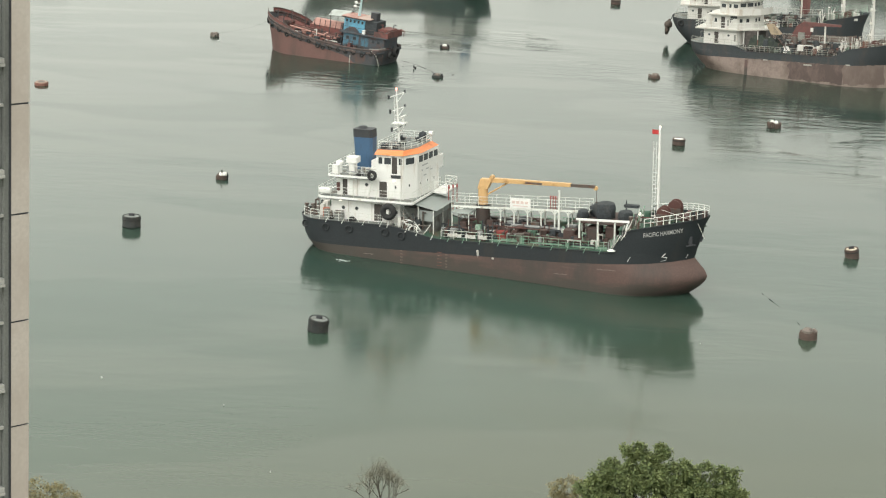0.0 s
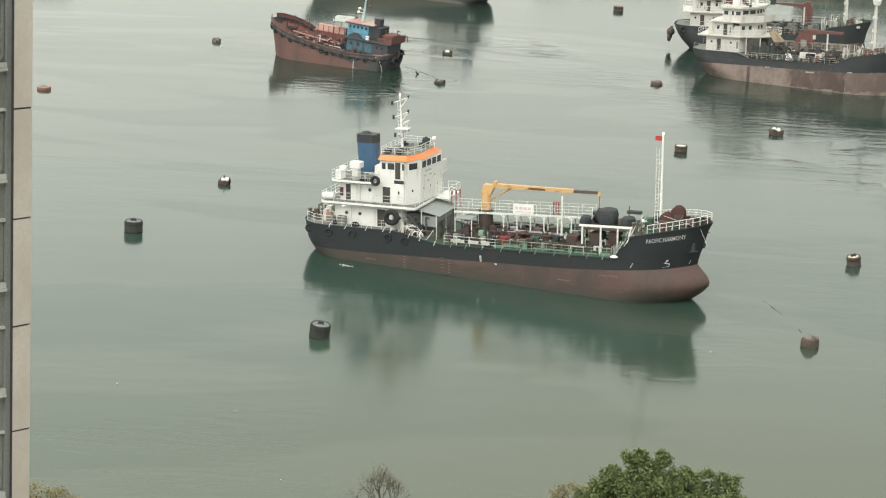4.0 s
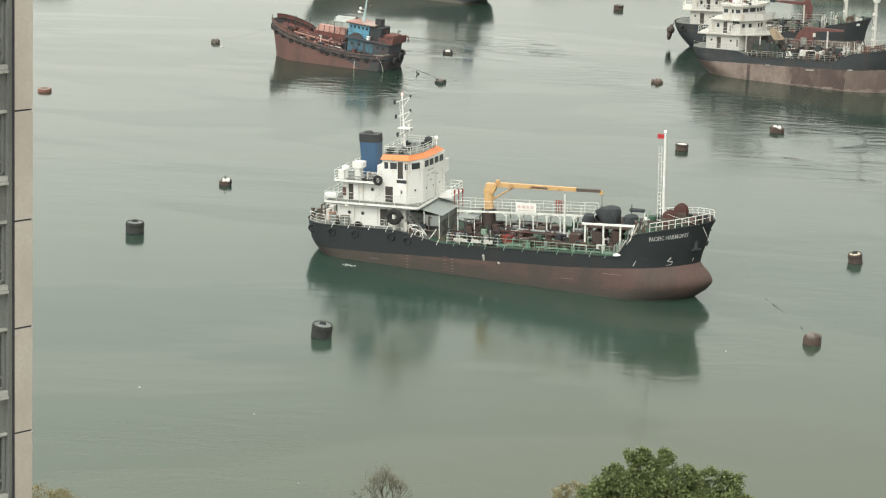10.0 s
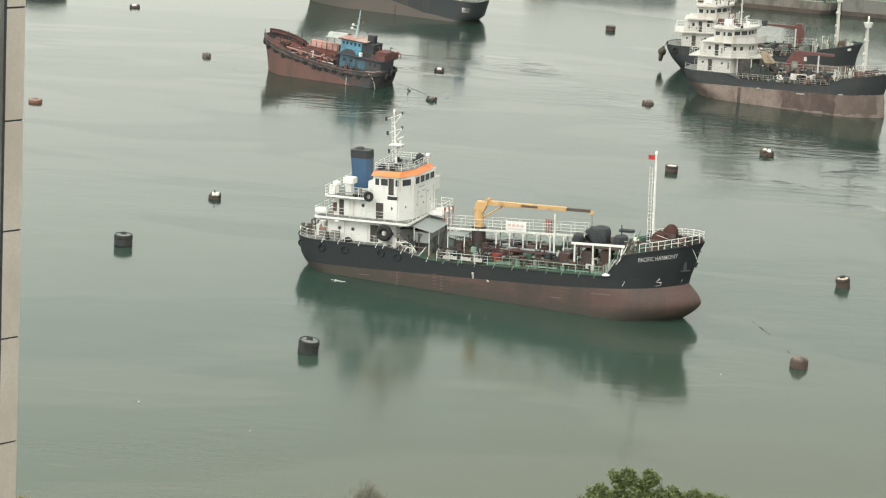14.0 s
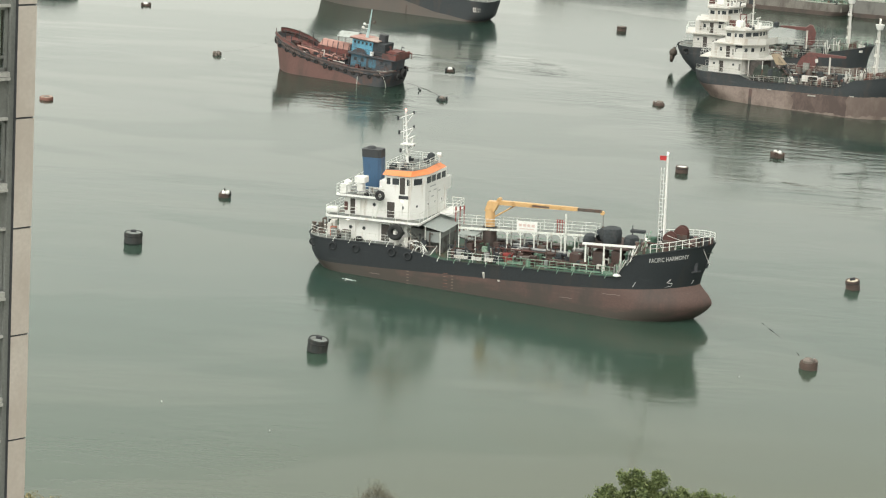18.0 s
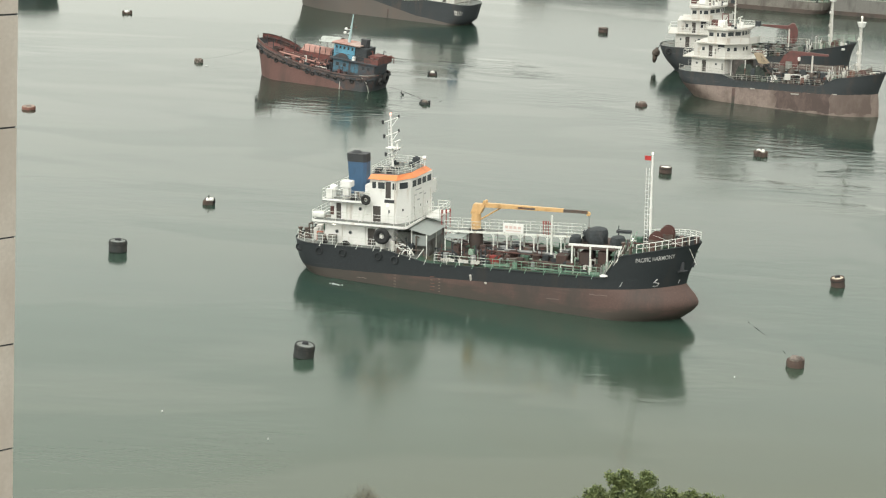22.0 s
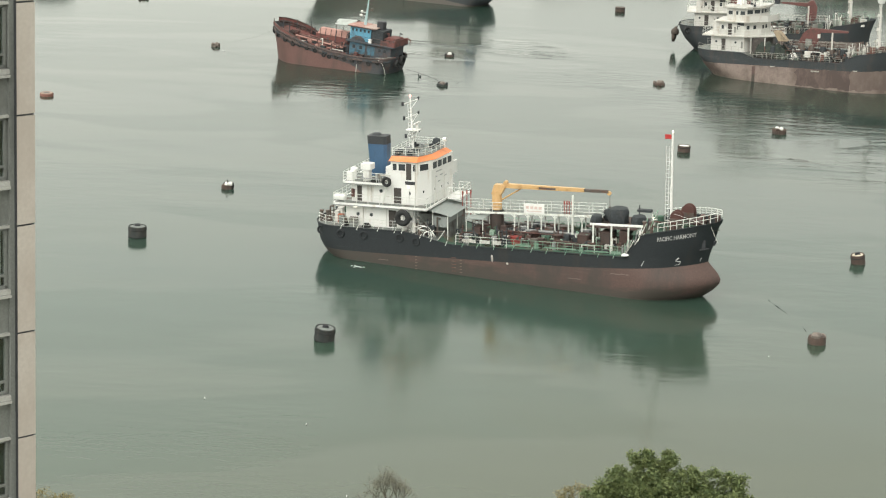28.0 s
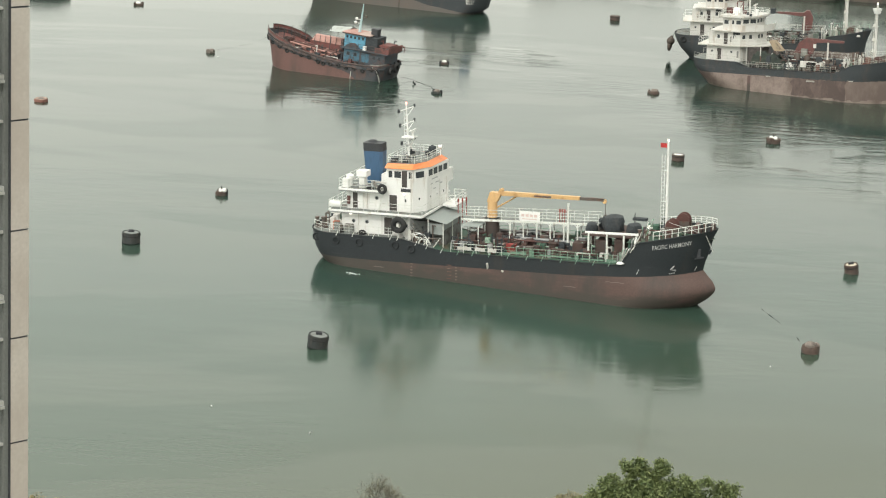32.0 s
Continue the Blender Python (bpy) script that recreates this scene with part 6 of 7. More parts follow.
# ---- ships at the far edge of the view ----
def far_ship():
    ship = thing("cargo_ship", pose(-13.6, 413.8, 0, 0, -3.0, 157.5), "black-hulled ship with a broad pale red boot and white house", "ship")
    hl = Hull(9.6, ([-2, 0.5, 2.0, 5], [-17.5, -19.0, -20.6, -21.2]), ([-2, 2, 5, 8], [16.4, 17.4, 19.0, 20.6]), ([-22, -12, -8, 10, 13, 21], [5.2, 5.0, 4.2, 4.4, 6.6, 7.6]), 3.2, 9.5)
    shell_of(ship, hl, ([-20, -10, 2, 12], [1.2, 1.7, 3.6, 4.2]), hull_worn_hazed, M("hull_chalky", (0.118, 0.105, 0.095), 0.7, stain=(0.14, 0.11, 0.095), amt=0.42, scale=0.2, streak=5, var=0.08, fine=5, scuff=(0.175, 0.160, 0.147), scuff_amt=0.36))
    part("main_deck", hl.deck(-9, 12), deck_green, ship)
    part("poop_deck", hl.deck(-20.6, -9, 0.1), deck_grey, ship)
    part("forecastle_deck", hl.deck(11.6, 19.0, flat=6.2), deck_green, ship)
    superstructure(ship, [(-17.5, -9.0, 3.6, 4.9, 7.3), (-17.0, -9.6, 3.6, 7.5, 9.8), (-15.0, -9.8, 3.4, 10.0, 12.2)], old_white, deck_grey)
    deck_slab(ship, -18.5, -8.0, 4.4, 7.5, old_white, rail_white)
    deck_slab(ship, -18.0, -9.0, 4.2, 10.0, old_white, rail_white)
    deck_slab(ship, -15.4, -9.0, 4.0, 12.4, old_white, rail_white)
    for x in (-16.4, -14.6, -12.8, -11.0):
        porthole(ship, x, 3.6, 6.3, "p", 0.2)
        window(ship, x, 3.6, 8.9, 0.6, 0.6, "p", old_white, pane_mat)
    door(ship, -15.4, 3.6, 5.0, 0.8, 1.8, True, old_white, "p")
    part("funnel", MB().box(-17.2, -15.4, -1.0, 1.0, 10.0, 13.4, 0.3), funnel_blue, ship)
    deck_pipes(ship, hl, -7, 11, 4.2, 6, 41, [pipe_rust, deck_green, dark_steel, old_white], 3.4)
    for s in (-1, 1):
        railing(ship, hl.edge(-7.5, 10.5, s, 8, 0.08), rail_white, 1.0, gap=1.2)
        railing(ship, hl.edge(-20.4, -9, s, 8, 0.15), rail_white, 1.0, gap=1.2)
    lattice_mast(ship, 14.5, 0, 6.2, 15.0, True, old_white)
    for x, z, w2 in ((-19.6, 3.55, 1.5), (-19.5, 3.05, 1.3)):
        mb = MB()
        for i in range(5):
            a = x + w2 * i / 5
            mb.box(a, a + w2 / 7, hl.half(a, z) - 0.05, hl.half(a, z) + 0.05, z, z + 0.4)
        part("stern_lettering", mb, old_white, ship, "white lettering bars")
    part("hull_scar", MB().box(-4.4, -4.1, hl.half(-4.2, 1) - 0.03, hl.half(-4.2, 1) + 0.03, -1.0, 2.0), hull_red, ship, "dark red vertical patch")
    return ship


far_ship()


def barge(m, length, beam, label, hull_mat, rail, seed, height=2.6, boot=hull_pale):
    ship = thing("barge", m, label, "barge", "barges at the far side")
    hl = Hull(beam, ([-2, 0, height], [-length / 2 + 1.6, -length / 2 + 0.6, -length / 2]), ([-2, 0, height], [length / 2 - 2.0, length / 2 - 0.8, length / 2]), ([-length, length], [height, height]), 1.6, 3.0)
    part("hull_bottom", hl.shell(-1.2, 0.9, 3, 30), boot, ship, "", True)
    part("hull_side", hl.shell(0.9, None, 3, 30), hull_mat, ship, "", True)
    part("deck", hl.deck(-length / 2 + 0.2, length / 2 - 0.2), deck_green, ship)
    for s in (-1, 1):
        railing(ship, hl.edge(-length / 2 + 1, length / 2 - 1, s, 10, 0.15), rail, 1.1, gap=1.3, r=0.04)
        part("deck_coaming", MB().line(hl.edge(-length / 2 + 1, length / 2 - 1, s, 10, 0.08, 0.15), 0.1, 6), rail_dull, ship)
    for i in range(int(length / 2.4)):
        x = -length / 2 + 1.5 + 2.4 * i
        part("side_fender", MB().box(x, x + 0.25, -hl.half(x, 1.5) - 0.06, -hl.half(x, 1.5) + 0.05, 0.9, height - 0.2), hull_mat, ship)
    deck_pipes(ship, hl, -length / 2 + 2, length / 2 - 3, height, 5, seed, [pipe_rust, deck_green, old_white, dark_steel], beam / 2 - 1)
    part("deckhouse", MB().box(-length / 2 + 2, -length / 2 + 8, -beam / 2 + 1, beam / 2 - 1, height - 0.1, height + 2.6, 0.15), old_white, ship)
    for x in (-length / 2 + 3, -length / 2 + 5, -length / 2 + 7):
        window(ship, x, -beam / 2 + 1, height + 1.6, 0.7, 0.6, "s", old_white, pane_mat)
    deck_clutter(ship, -length / 2 + 8, length / 2 - 2, -beam / 2 + 0.5, beam / 2 - 0.5, height - 0.06, 90, seed + 100, [old_white, deck_green, dark_steel, rail_green, deck_brown, tarp_black])
    return ship


boot_brown = M("boot_brown", (0.095, 0.072, 0.062), 0.75, stain=(0.05, 0.045, 0.04), amt=0.4, scale=0.5, var=0.2)
barge(pose(69.6, 461.5, 0, 0, 0, -12), 30, 9, "grey-brown tank barge with pale green rails", M("brown_hull", (0.21, 0.195, 0.175), 0.75, stain=(0.10, 0.085, 0.075), amt=0.45, scale=0.4, streak=3), rail_green, 61, 2.6, boot_brown)
barge(pose(98.6, 459.5, 0, 0, 0, -8), 30, 10, "grey-hulled tank barge with pale green rails", M("grey_hull", (0.19, 0.185, 0.172), 0.7, stain=(0.09, 0.085, 0.08), amt=0.4, scale=0.4, streak=3), rail_green, 62, 3.6, boot_brown)
# the next two hulls are added out of view, only for their dark reflections
barge(pose(38.0, 548.0, 0, 0, 0, -6), 40, 11, "dark-hulled barge with white deckhouse, added for its dark reflection", hull_worn_hazed, rail_white, 64, 12.0)
barge(pose(119.0, 545.0, 0, 0, 0, -8), 64, 14, "tall dark hull added out of view to darken the water", hull_worn_hazed, rail_white, 65, 19.0)
barge(pose(-95.0, 421.0, 0, 0, 0, -4), 34, 10, "dark-hulled barge with white deckhouse, added for its dark reflection", hull_worn_hazed, rail_white, 63, 4.6)


# ---- mooring buoys ----
def drum_buoy(x, y, r, h, label, body, top, lean=(0, 0), knob=True, rim=0.17, turn=0):
    b = thing("mooring_buoy", pose(x, y, 0, lean[0], lean[1], turn), label, "buoy", "mooring buoys")
    part("drum", MB().lathe([(r * 0.93, -0.5), (r, -0.42), (r, 0.05), (r * 1.015, 0.07), (r * 1.015, 0.13), (r, 0.15), (r, h - 0.12), (r - 0.02, h - 0.03), (r - 0.05, h), (r - rim + 0.03, h), (r - rim, h - 0.06)], 28), body, b, "", True)
    part("top_plate", MB().lathe([(r - rim, h - 0.10), (r - rim, h - 0.05), (0.1, h + 0.02)], 28), top, b, "", True)
    if knob:
        k = part("mooring_eye", MB().tube((-0.26, 0, h + 0.14), (0.26, 0, h + 0.18), 0.11, n=8).box(-0.3, 0.3, -0.16, 0.16, h, h + 0.1, 0.04), soot, b, "dark mooring eye", True)
    part("fender_strip", MB().torus((0, 0, h * 0.72), r + 0.01, 0.05, "z", 28, 6), rubber, b, "", True)
    return b


def lump_buoy(x, y, r, h, label, mats, seed, tyres=4, lumps=()):
    """A battered buoy hung with old tyres and weed."""
    rng = random.Random(seed)
    b = thing("mooring_buoy", pose(x, y, 0, rng.uniform(-4, 4), rng.uniform(-4, 4), rng.uniform(0, 90)), label, "buoy", "mooring buoys")
    prof = [(r * 0.7, -0.4), (r * 0.98, -0.2), (r, h * 0.4), (r * 0.9, h * 0.8), (r * 0.55, h)]
    mb = MB().lathe(prof, 20)
    mb.v = [(p[0] * (1 + 0.12 * noise.noise(Vector(p) * 1.7)), p[1] * (1 + 0.12 * noise.noise(Vector(p) * 2.1 + Vector((5, 0, 0)))), p[2] * (1 + 0.1 * noise.noise(Vector(p) * 2.3))) for p in mb.v]
    part("drum", mb, mats[0], b, "", True)
    for i in range(tyres):
        a = i * math.pi / 2 + rng.uniform(-0.3, 0.3)
        t2 = part("tyre_fender", MB().torus((0, 0, 0), 0.3, 0.12, "y", 14, 6), mats[1], b, "", True)
        t2.matrix_basis = pose(r * 0.92 * math.cos(a), r * 0.92 * math.sin(a), h * 0.55, 0, rng.uniform(-20, 20), math.degrees(a) + 90)
    for dx, dy in lumps:
        part("crust", MB().lathe([(r * 0.38, -0.12), (r * 0.42, 0.05), (r * 0.26, 0.2), (0.04, 0.24)], 10, (dx * r, dy * r, h * 0.92)), mats[2], b, "", True)
    if lumps:
        part("post", MB().tube((0, 0, h * 0.7), (0.03, 0, h + 0.42), 0.09, n=7), rubber, b, "dark post", True)
        return b
    part("top_lump", MB().lathe([(r * 0.6, -0.12), (r * 0.62, 0.1), (r * 0.4, 0.32), (0.05, 0.38)], 12, (rng.uniform(-0.3, 0.3), rng.uniform(-0.2, 0.2), h * 0.9)), mats[2], b, "", True)
    return b


drum_dark = M("dark_drum", (0.020, 0.025, 0.024), 0.7, stain=(0.07, 0.06, 0.05), amt=0.35, scale=1.2, streak=2, var=0.3, rnd=0.15)
drum_top = M("weathered_top", (0.20, 0.22, 0.21), 0.75, stain=(0.12, 0.11, 0.10), amt=0.4, scale=1.4, var=0.2)
drum_rust = M("rusty_drum", (0.082, 0.056, 0.046), 0.85, stain=(0.05, 0.042, 0.038), amt=0.4, scale=1.3, streak=2, var=0.3, bump=0.4, rnd=0.15)
red_rust = M("red_rust", (0.20, 0.095, 0.075), 0.8, stain=(0.13, 0.06, 0.045), amt=0.35, scale=1.5, var=0.25, bump=0.4)
lime = M("guano_white", (0.74, 0.73, 0.70), 0.85, stain=(0.3, 0.26, 0.22), amt=0.25, scale=1.5, var=0.1)
cream = M("cream_crust", (0.58, 0.52, 0.42), 0.85, stain=(0.3, 0.24, 0.17), amt=0.35, scale=1.8, var=0.15)
weed = M("weedy_grey", (0.20, 0.17, 0.15), 0.85, stain=(0.08, 0.07, 0.06), amt=0.4, scale=2.0, var=0.3, bump=0.6)

drum_buoy(-33.5, 216.3, 0.97, 1.2, "dark drum buoy with a pale flat top", drum_dark, drum_top)
drum_buoy(-11.1, 182.7, 0.94, 1.22, "dark drum buoy with a grey top, leaning a little", drum_dark, drum_top, (4, 5))
buoy_c = lump_buoy(34.9, 189.1, 0.86, 0.85, "rust-brown buoy crusted with weed", (drum_rust, weed, weed), 3, 1)
drum_buoy(44.4, 220.2, 0.76, 1.05, "rusty drum buoy with a mooring eye", drum_rust, cream, (5, -10))
drum_buoy(30.7, 275.4, 0.85, 0.85, "red-brown drum buoy with a white top", drum_rust, lime, knob=False)
lump_buoy(45.7, 291.2, 0.95, 0.75, "rusty buoy half whitened by birds", (drum_rust, drum_rust, lime), 5, 4, ((-0.45, -0.25), (0.5, -0.1), (0.4, 0.35)))
lump_buoy(31.7, 326.3, 0.9, 0.42, "flat rusty buoy crusted with weed", (drum_rust, weed, weed), 21, 2)
lump_buoy(-26.7, 240.7, 0.68, 0.62, "black and cream battered buoy", (drum_rust, rubber, lime), 9, 2, ((-0.1, -0.5), (0.6, 0.1), (0.0, 0.4), (0.45, -0.45)))


def ring_buoy(x, y, r, h, label, body, top):
    """A thick ring that floats flat, its hollow middle drawn by a dark disc."""
    b = thing("mooring_buoy", pose(x, y, 0, 2, -2, 20), label, "buoy", "mooring buoys")
    part("ring", MB().lathe([(r * 0.92, -0.3), (r, -0.1), (r, h * 0.8), (r * 0.93, h)], 26), body, b, "", True)
    part("rim", MB().lathe([(r * 0.93, h - 0.02), (r * 0.86, h + 0.05), (r * 0.5, h + 0.05), (r * 0.46, h - 0.02)], 26), top, b, "pale worn rim", True)
    # flat dark disc level with the rim stands for the shaded hollow
    part("hollow", MB().lathe([(r * 0.47, h - 0.10), (r * 0.46, h + 0.052), (r * 0.40, h + 0.054), (0.02, h + 0.054)], 20), dark_steel, b, "dark disc for the shade of the hollow", True)
    return b


ring_buoy(-58.4, 292.3, 0.98, 0.42, "red ring-shaped buoy with a worn pale rim", red_rust, M("worn_rim", (0.36, 0.27, 0.22), 0.85, stain=(0.16, 0.09, 0.07), amt=0.45, scale=2.2, var=0.2))
lump_buoy(-2.5, 316.0, 0.8, 0.34, "flat dark buoy, low in the water", (drum_dark, rubber, weed), 43, 2)
lump_buoy(-1.7, 343.3, 0.68, 0.38, "rusty battered buoy half whitened", (drum_rust, rubber, lime), 41, 3)
buoy_l = lump_buoy(-40.3, 341.8, 0.6, 0.38, "small brown weedy buoy", (weed, weed, weed), 12)
drum_buoy(30.8, 406.7, 0.95, 0.9, "square-looking brown drum buoy", drum_rust, weed, knob=False)
lump_buoy(-60.0, 392.0, 0.85, 0.36, "low rusty buoy with a pale side", (drum_rust, drum_rust, lime), 47, 3)
lump_buoy(-6.0, 322.8, 0.16, 0.22, "small dark rubber float beside a rope", (rubber, rubber, rubber), 15, 0)


def floating_line(pts, r, label):
    mb = MB()
    dense = []
    for a, b in zip(pts, pts[1:]):
        a, b = Vector(a), Vector(b)
        dense += [a.lerp(b, i / 14) for i in range(14)]
    dense = [p + Vector((0, 0, 0.16 * noise.noise(p * 0.55) - 0.005)) for p in dense]
    mb.line(dense, r, 5)
    return tagged(new("mooring_rope", mb.mesh("mooring_rope", rubber)), label, "rope")


floating_line([(32.4, 203.6, 0.0), (33.3, 200.0, -0.01), (34.4, 196.2, -0.03), (34.8, 190.4, -0.02)], 0.028, "dark mooring rope lying on the water")
floating_line([(-8.3, 326.0, 0.5), (-7.0, 326.4, 0.1), (-5.3, 324.6, 0.02), (-3.4, 321.0, 0.0), (-2.6, 316.6, 0.1)], 0.022, "dark mooring rope by the workboat")
floating_line([(-2.2, 316.0, 0.02), (-0.6, 317.6, 0.0), (0.8, 321.7, 0.0)], 0.02, "dark rope trailing from a buoy")
tagged(new("mooring_rope", MB().line([(-29.9, 334.8, 4.5), (-33, 338.5, 2.6), (-37, 342, 1.0), (-40.2, 342, 0.4)], 0.008, 5).mesh("mooring_rope", rubber)), "thin mooring rope from the workboat's bow", "rope")


# ---- flecks of foam that drift with the current ----
def fleck(x, y, r, seed):
    rng = random.Random(seed)
    f = thing("foam_fleck", pose(x, y, 0), "small white fleck drifting on the water", "foam", "drifting flecks")
    mb = MB()
    for i in range(4):
        mb.lathe([(r * 0.9, -0.02), (r, 0.03), (r * 0.6, 0.09), (0.02, 0.11)], 9, (rng.uniform(-r, r), rng.uniform(-r, r), 0))
    part("bubbles", mb, foam_white, f, "", True)
    return f


fleck_a = fleck(-22.4, 165.1, 0.045, 1)
fleck_b = fleck(-12.9, 159.9, 0.03, 2)
fleck_c = fleck(-8.4, 145.0, 0.028, 3)
fleck_d = fleck(28.0, 184.5, 0.03, 4)
fleck(-38.6, 338.0, 0.12, 5)

splash = thing("cooling_water_splash", pose(0, 0, 0), "white splash of cooling water beside the hull", "foam")
rng = random.Random(77)
for i in range(26):
    a = rng.uniform(0, 6.28)
    d = abs(rng.gauss(0, 0.36))
    r = rng.uniform(0.03, 0.10)
    drop = MB().lathe([(r, -0.03), (r, 0.01), (r * 0.6, 0.025), (0.02, 0.03)], 8, (1.6 * d * math.cos(a), 0.5 * d * math.sin(a), 0))
    part("spray", drop, foam_white, splash, "", True)

# ---- trees on the shore ----
def tree(name, x, y, height, crown, trunk_r, seed, leaves, leaf, mat, label, bare=False, lobes=()):
    """A tapered trunk with forking limbs, and a crown of leaf clumps round the limb ends."""
    rng = random.Random(seed)
    t = thing(name, pose(x, y, LAND_Z), label, "tree", "shore trees")
    limbs, ends = MB(), []

    def grow(p, d, length, r, depth):
        q = p + d * length
        limbs.tube(p, q, r, r * 0.68, 7 if depth < 2 else 4)
        if depth >= (6 if bare else 4):
            ends.append(q)
            return
        for i in range(rng.choice((2, 3)) + (1 if depth == 0 else 0)):
            side = Vector((rng.gauss(0, 1), rng.gauss(0, 1), rng.gauss(0, 0.35)))
            nd = (d * 0.9 + side * (0.60 if bare else 0.55) + Vector((0, 0, 0.22))).normalized()
            grow(q, nd, length * rng.uniform(0.62, 0.88), r * 0.6, depth + 1)
        if depth >= 2:
            ends.append(q)

    grow(Vector((0, 0, 0)), Vector((0, 0, 1)), height * 0.30, trunk_r, 0)
    top = max(e.z for e in ends)
    wide = max(max(abs(e.x), abs(e.y)) for e in ends)
    k, kx = height * 0.95 / top, crown / wide

    def fit(p):
        s = min(1, p[2] / (top * 0.25))
        return Vector((p[0] * (1 + (kx - 1) * s), p[1] * (1 + (kx - 1) * s), p[2] * k))

    limbs.v = [tuple(fit(p)) for p in limbs.v]
    part("trunk", limbs, twig if bare else bark, t, "", True)
    ends = [fit(e) for e in ends]
    if lobes:
        ends = [e for e in ends if e.z < height * 0.7]
        for lx, ly, top_z, r in lobes:
            for i in range(max(7, int(40 * r * r))):
                d = Vector((rng.gauss(0, 1), rng.gauss(0, 1), rng.gauss(0, 1))).normalized()
                d.z = abs(d.z) * 1.0 if rng.random() < 0.8 else d.z
                k2 = r * rng.uniform(0.70, 1.0) * (0.95 + 0.3 * noise.noise(d * 2.4 + Vector((lx, ly, 3))))
                ends.append(Vector((lx + d.x * k2, ly + d.y * k2, top_z - r + d.z * k2)))
    mb = MB()
    vs, fs = mb.v, mb.f
    per = max(1, leaves // len(ends))
    for e in ends:
        # a rosette of leaves that spread and droop from the twig's end
        size = rng.uniform(0.6, 1.25) * (0.3 if bare else 0.38)
        for i in range(per):
            d = Vector((rng.gauss(0, 1), rng.gauss(0, 1), rng.gauss(0.35, 0.7))).normalized()
            c = e + d * size * rng.uniform(0.25, 1.0)
            u = (d + Vector((rng.gauss(0, 0.5), rng.gauss(0, 0.5), rng.gauss(-0.25, 0.4)))).normalized()
            w2 = u.cross(Vector((rng.gauss(0, 0.5), rng.gauss(0, 0.5), 1))).normalized()
            s = leaf * rng.uniform(0.6, 1.3)
            o = len(vs)
            vs += [tuple(c - u * s), tuple(c + w2 * s * 0.5), tuple(c + u * s), tuple(c - w2 * s * 0.5)]
            fs.append((o, o + 1, o + 2, o + 3))
    me = bpy.data.meshes.new("crown")
    me.from_pydata(vs, [], fs)
    me.materials.append(mat)
    ob = new("crown", me)
    ob.parent = t
    return t


BIG_CROWN = [(-3.3, 0, 8.5, 0.7), (-2.6, 0.2, 9.1, 0.8), (-1.9, 0, 9.9, 0.8), (-1.1, 0.2, 10.8, 0.4), (-1.0, 0, 10.4, 0.5), (-0.35, 0, 11.05, 0.38), (-0.3, 0, 10.6, 0.5), (0.3, 0.3, 10.2, 0.7), (0.95, 0, 11.0, 0.38), (1.0, 0, 10.6, 0.5), (1.45, 0.2, 10.65, 0.4), (2.3, 0, 10.15, 0.7), (3.05, 0.3, 9.7, 0.8), (3.6, 0, 9.95, 0.4), (4.6, 0.2, 9.6, 0.65), (5.4, 0, 9.6, 0.4), (5.1, 0, 9.2, 0.5), (5.5, -0.4, 8.7, 0.8)]
BIG_CROWN += [(-2.6, -0.5, 8.55, 1.2), (-1.2, -0.5, 9.75, 1.3), (0.3, -0.5, 10.0, 1.4), (1.2, -0.4, 9.85, 1.1), (2.3, -0.5, 9.4, 1.4), (3.8, -0.5, 9.1, 1.3), (5.0, -0.5, 8.85, 1.0), (-1.6, -2.2, 8.0, 1.6), (0.6, -2.4, 8.5, 1.7), (2.8, -2.4, 7.8, 1.7), (0.3, 1.2, 9.3, 1.6), (3.0, 1.3, 8.6, 1.5), (-1.8, 1.2, 8.4, 1.4), (4.9, -1.8, 7.6, 1.4), (-3.4, -1.6, 7.2, 1.3)]
tree("broadleaf_tree", 12.75, 118.0, 9.6, 4.4, 0.34, 11, 98000, 0.10, leaf_green, "dense green broadleaf tree on the shore", lobes=BIG_CROWN)
tree("broadleaf_shrub", 8.7, 121.0, 6.4, 1.5, 0.16, 5, 9000, 0.06, leaf_olive, "olive-brown shrub beside a tree", lobes=[(-0.9, 0, 7.25, 0.6), (-0.1, 0, 7.6, 0.6), (0.8, 0, 7.3, 0.8), (-0.9, -0.3, 6.6, 0.8), (0.3, -0.5, 6.8, 1.1), (1.6, 0, 6.8, 0.9)])
tree("bare_tree", -2.65, 121.0, 8.3, 2.7, 0.19, 8, 4500, 0.034, leaf_dry, "nearly bare twiggy tree", True)
tree("shore_shrub", -23.6, 121.5, 4.9, 1.7, 0.13, 14, 7000, 0.06, leaf_olive, "yellow-green shrub on the shore", lobes=[(-0.95, 0, 5.2, 0.5), (-0.3, 0, 4.85, 0.8), (0.6, 0, 4.95, 0.7), (1.3, 0, 4.5, 0.7), (-1.5, 0, 4.4, 0.8), (0.2, -0.6, 4.2, 1.1)])

# ---- the residential tower close by ----
B_POSE = (-10.42, 50.7, 0.0, 0, 0, 43.0)
FLOOR = 2.80
JOINT0 = 46.62


# thin window glass: mostly clear, with a faint sheen
clear_pane = bpy.data.materials.new("clear_glass")
clear_pane.use_nodes = True
cn, cl = clear_pane.node_tree.nodes, clear_pane.node_tree.links
cn.clear()
see, sheen, both, done = cn.new("ShaderNodeBsdfTransparent"), cn.new("ShaderNodeBsdfGlossy"), cn.new("ShaderNodeMixShader"), cn.new("ShaderNodeOutputMaterial")
see.inputs[0].default_value = (0.80, 0.84, 0.83, 1)
sheen.inputs["Roughness"].default_value = 0.05
both.inputs[0].default_value = 0.10
cl.new(see.outputs[0], both.inputs[1])
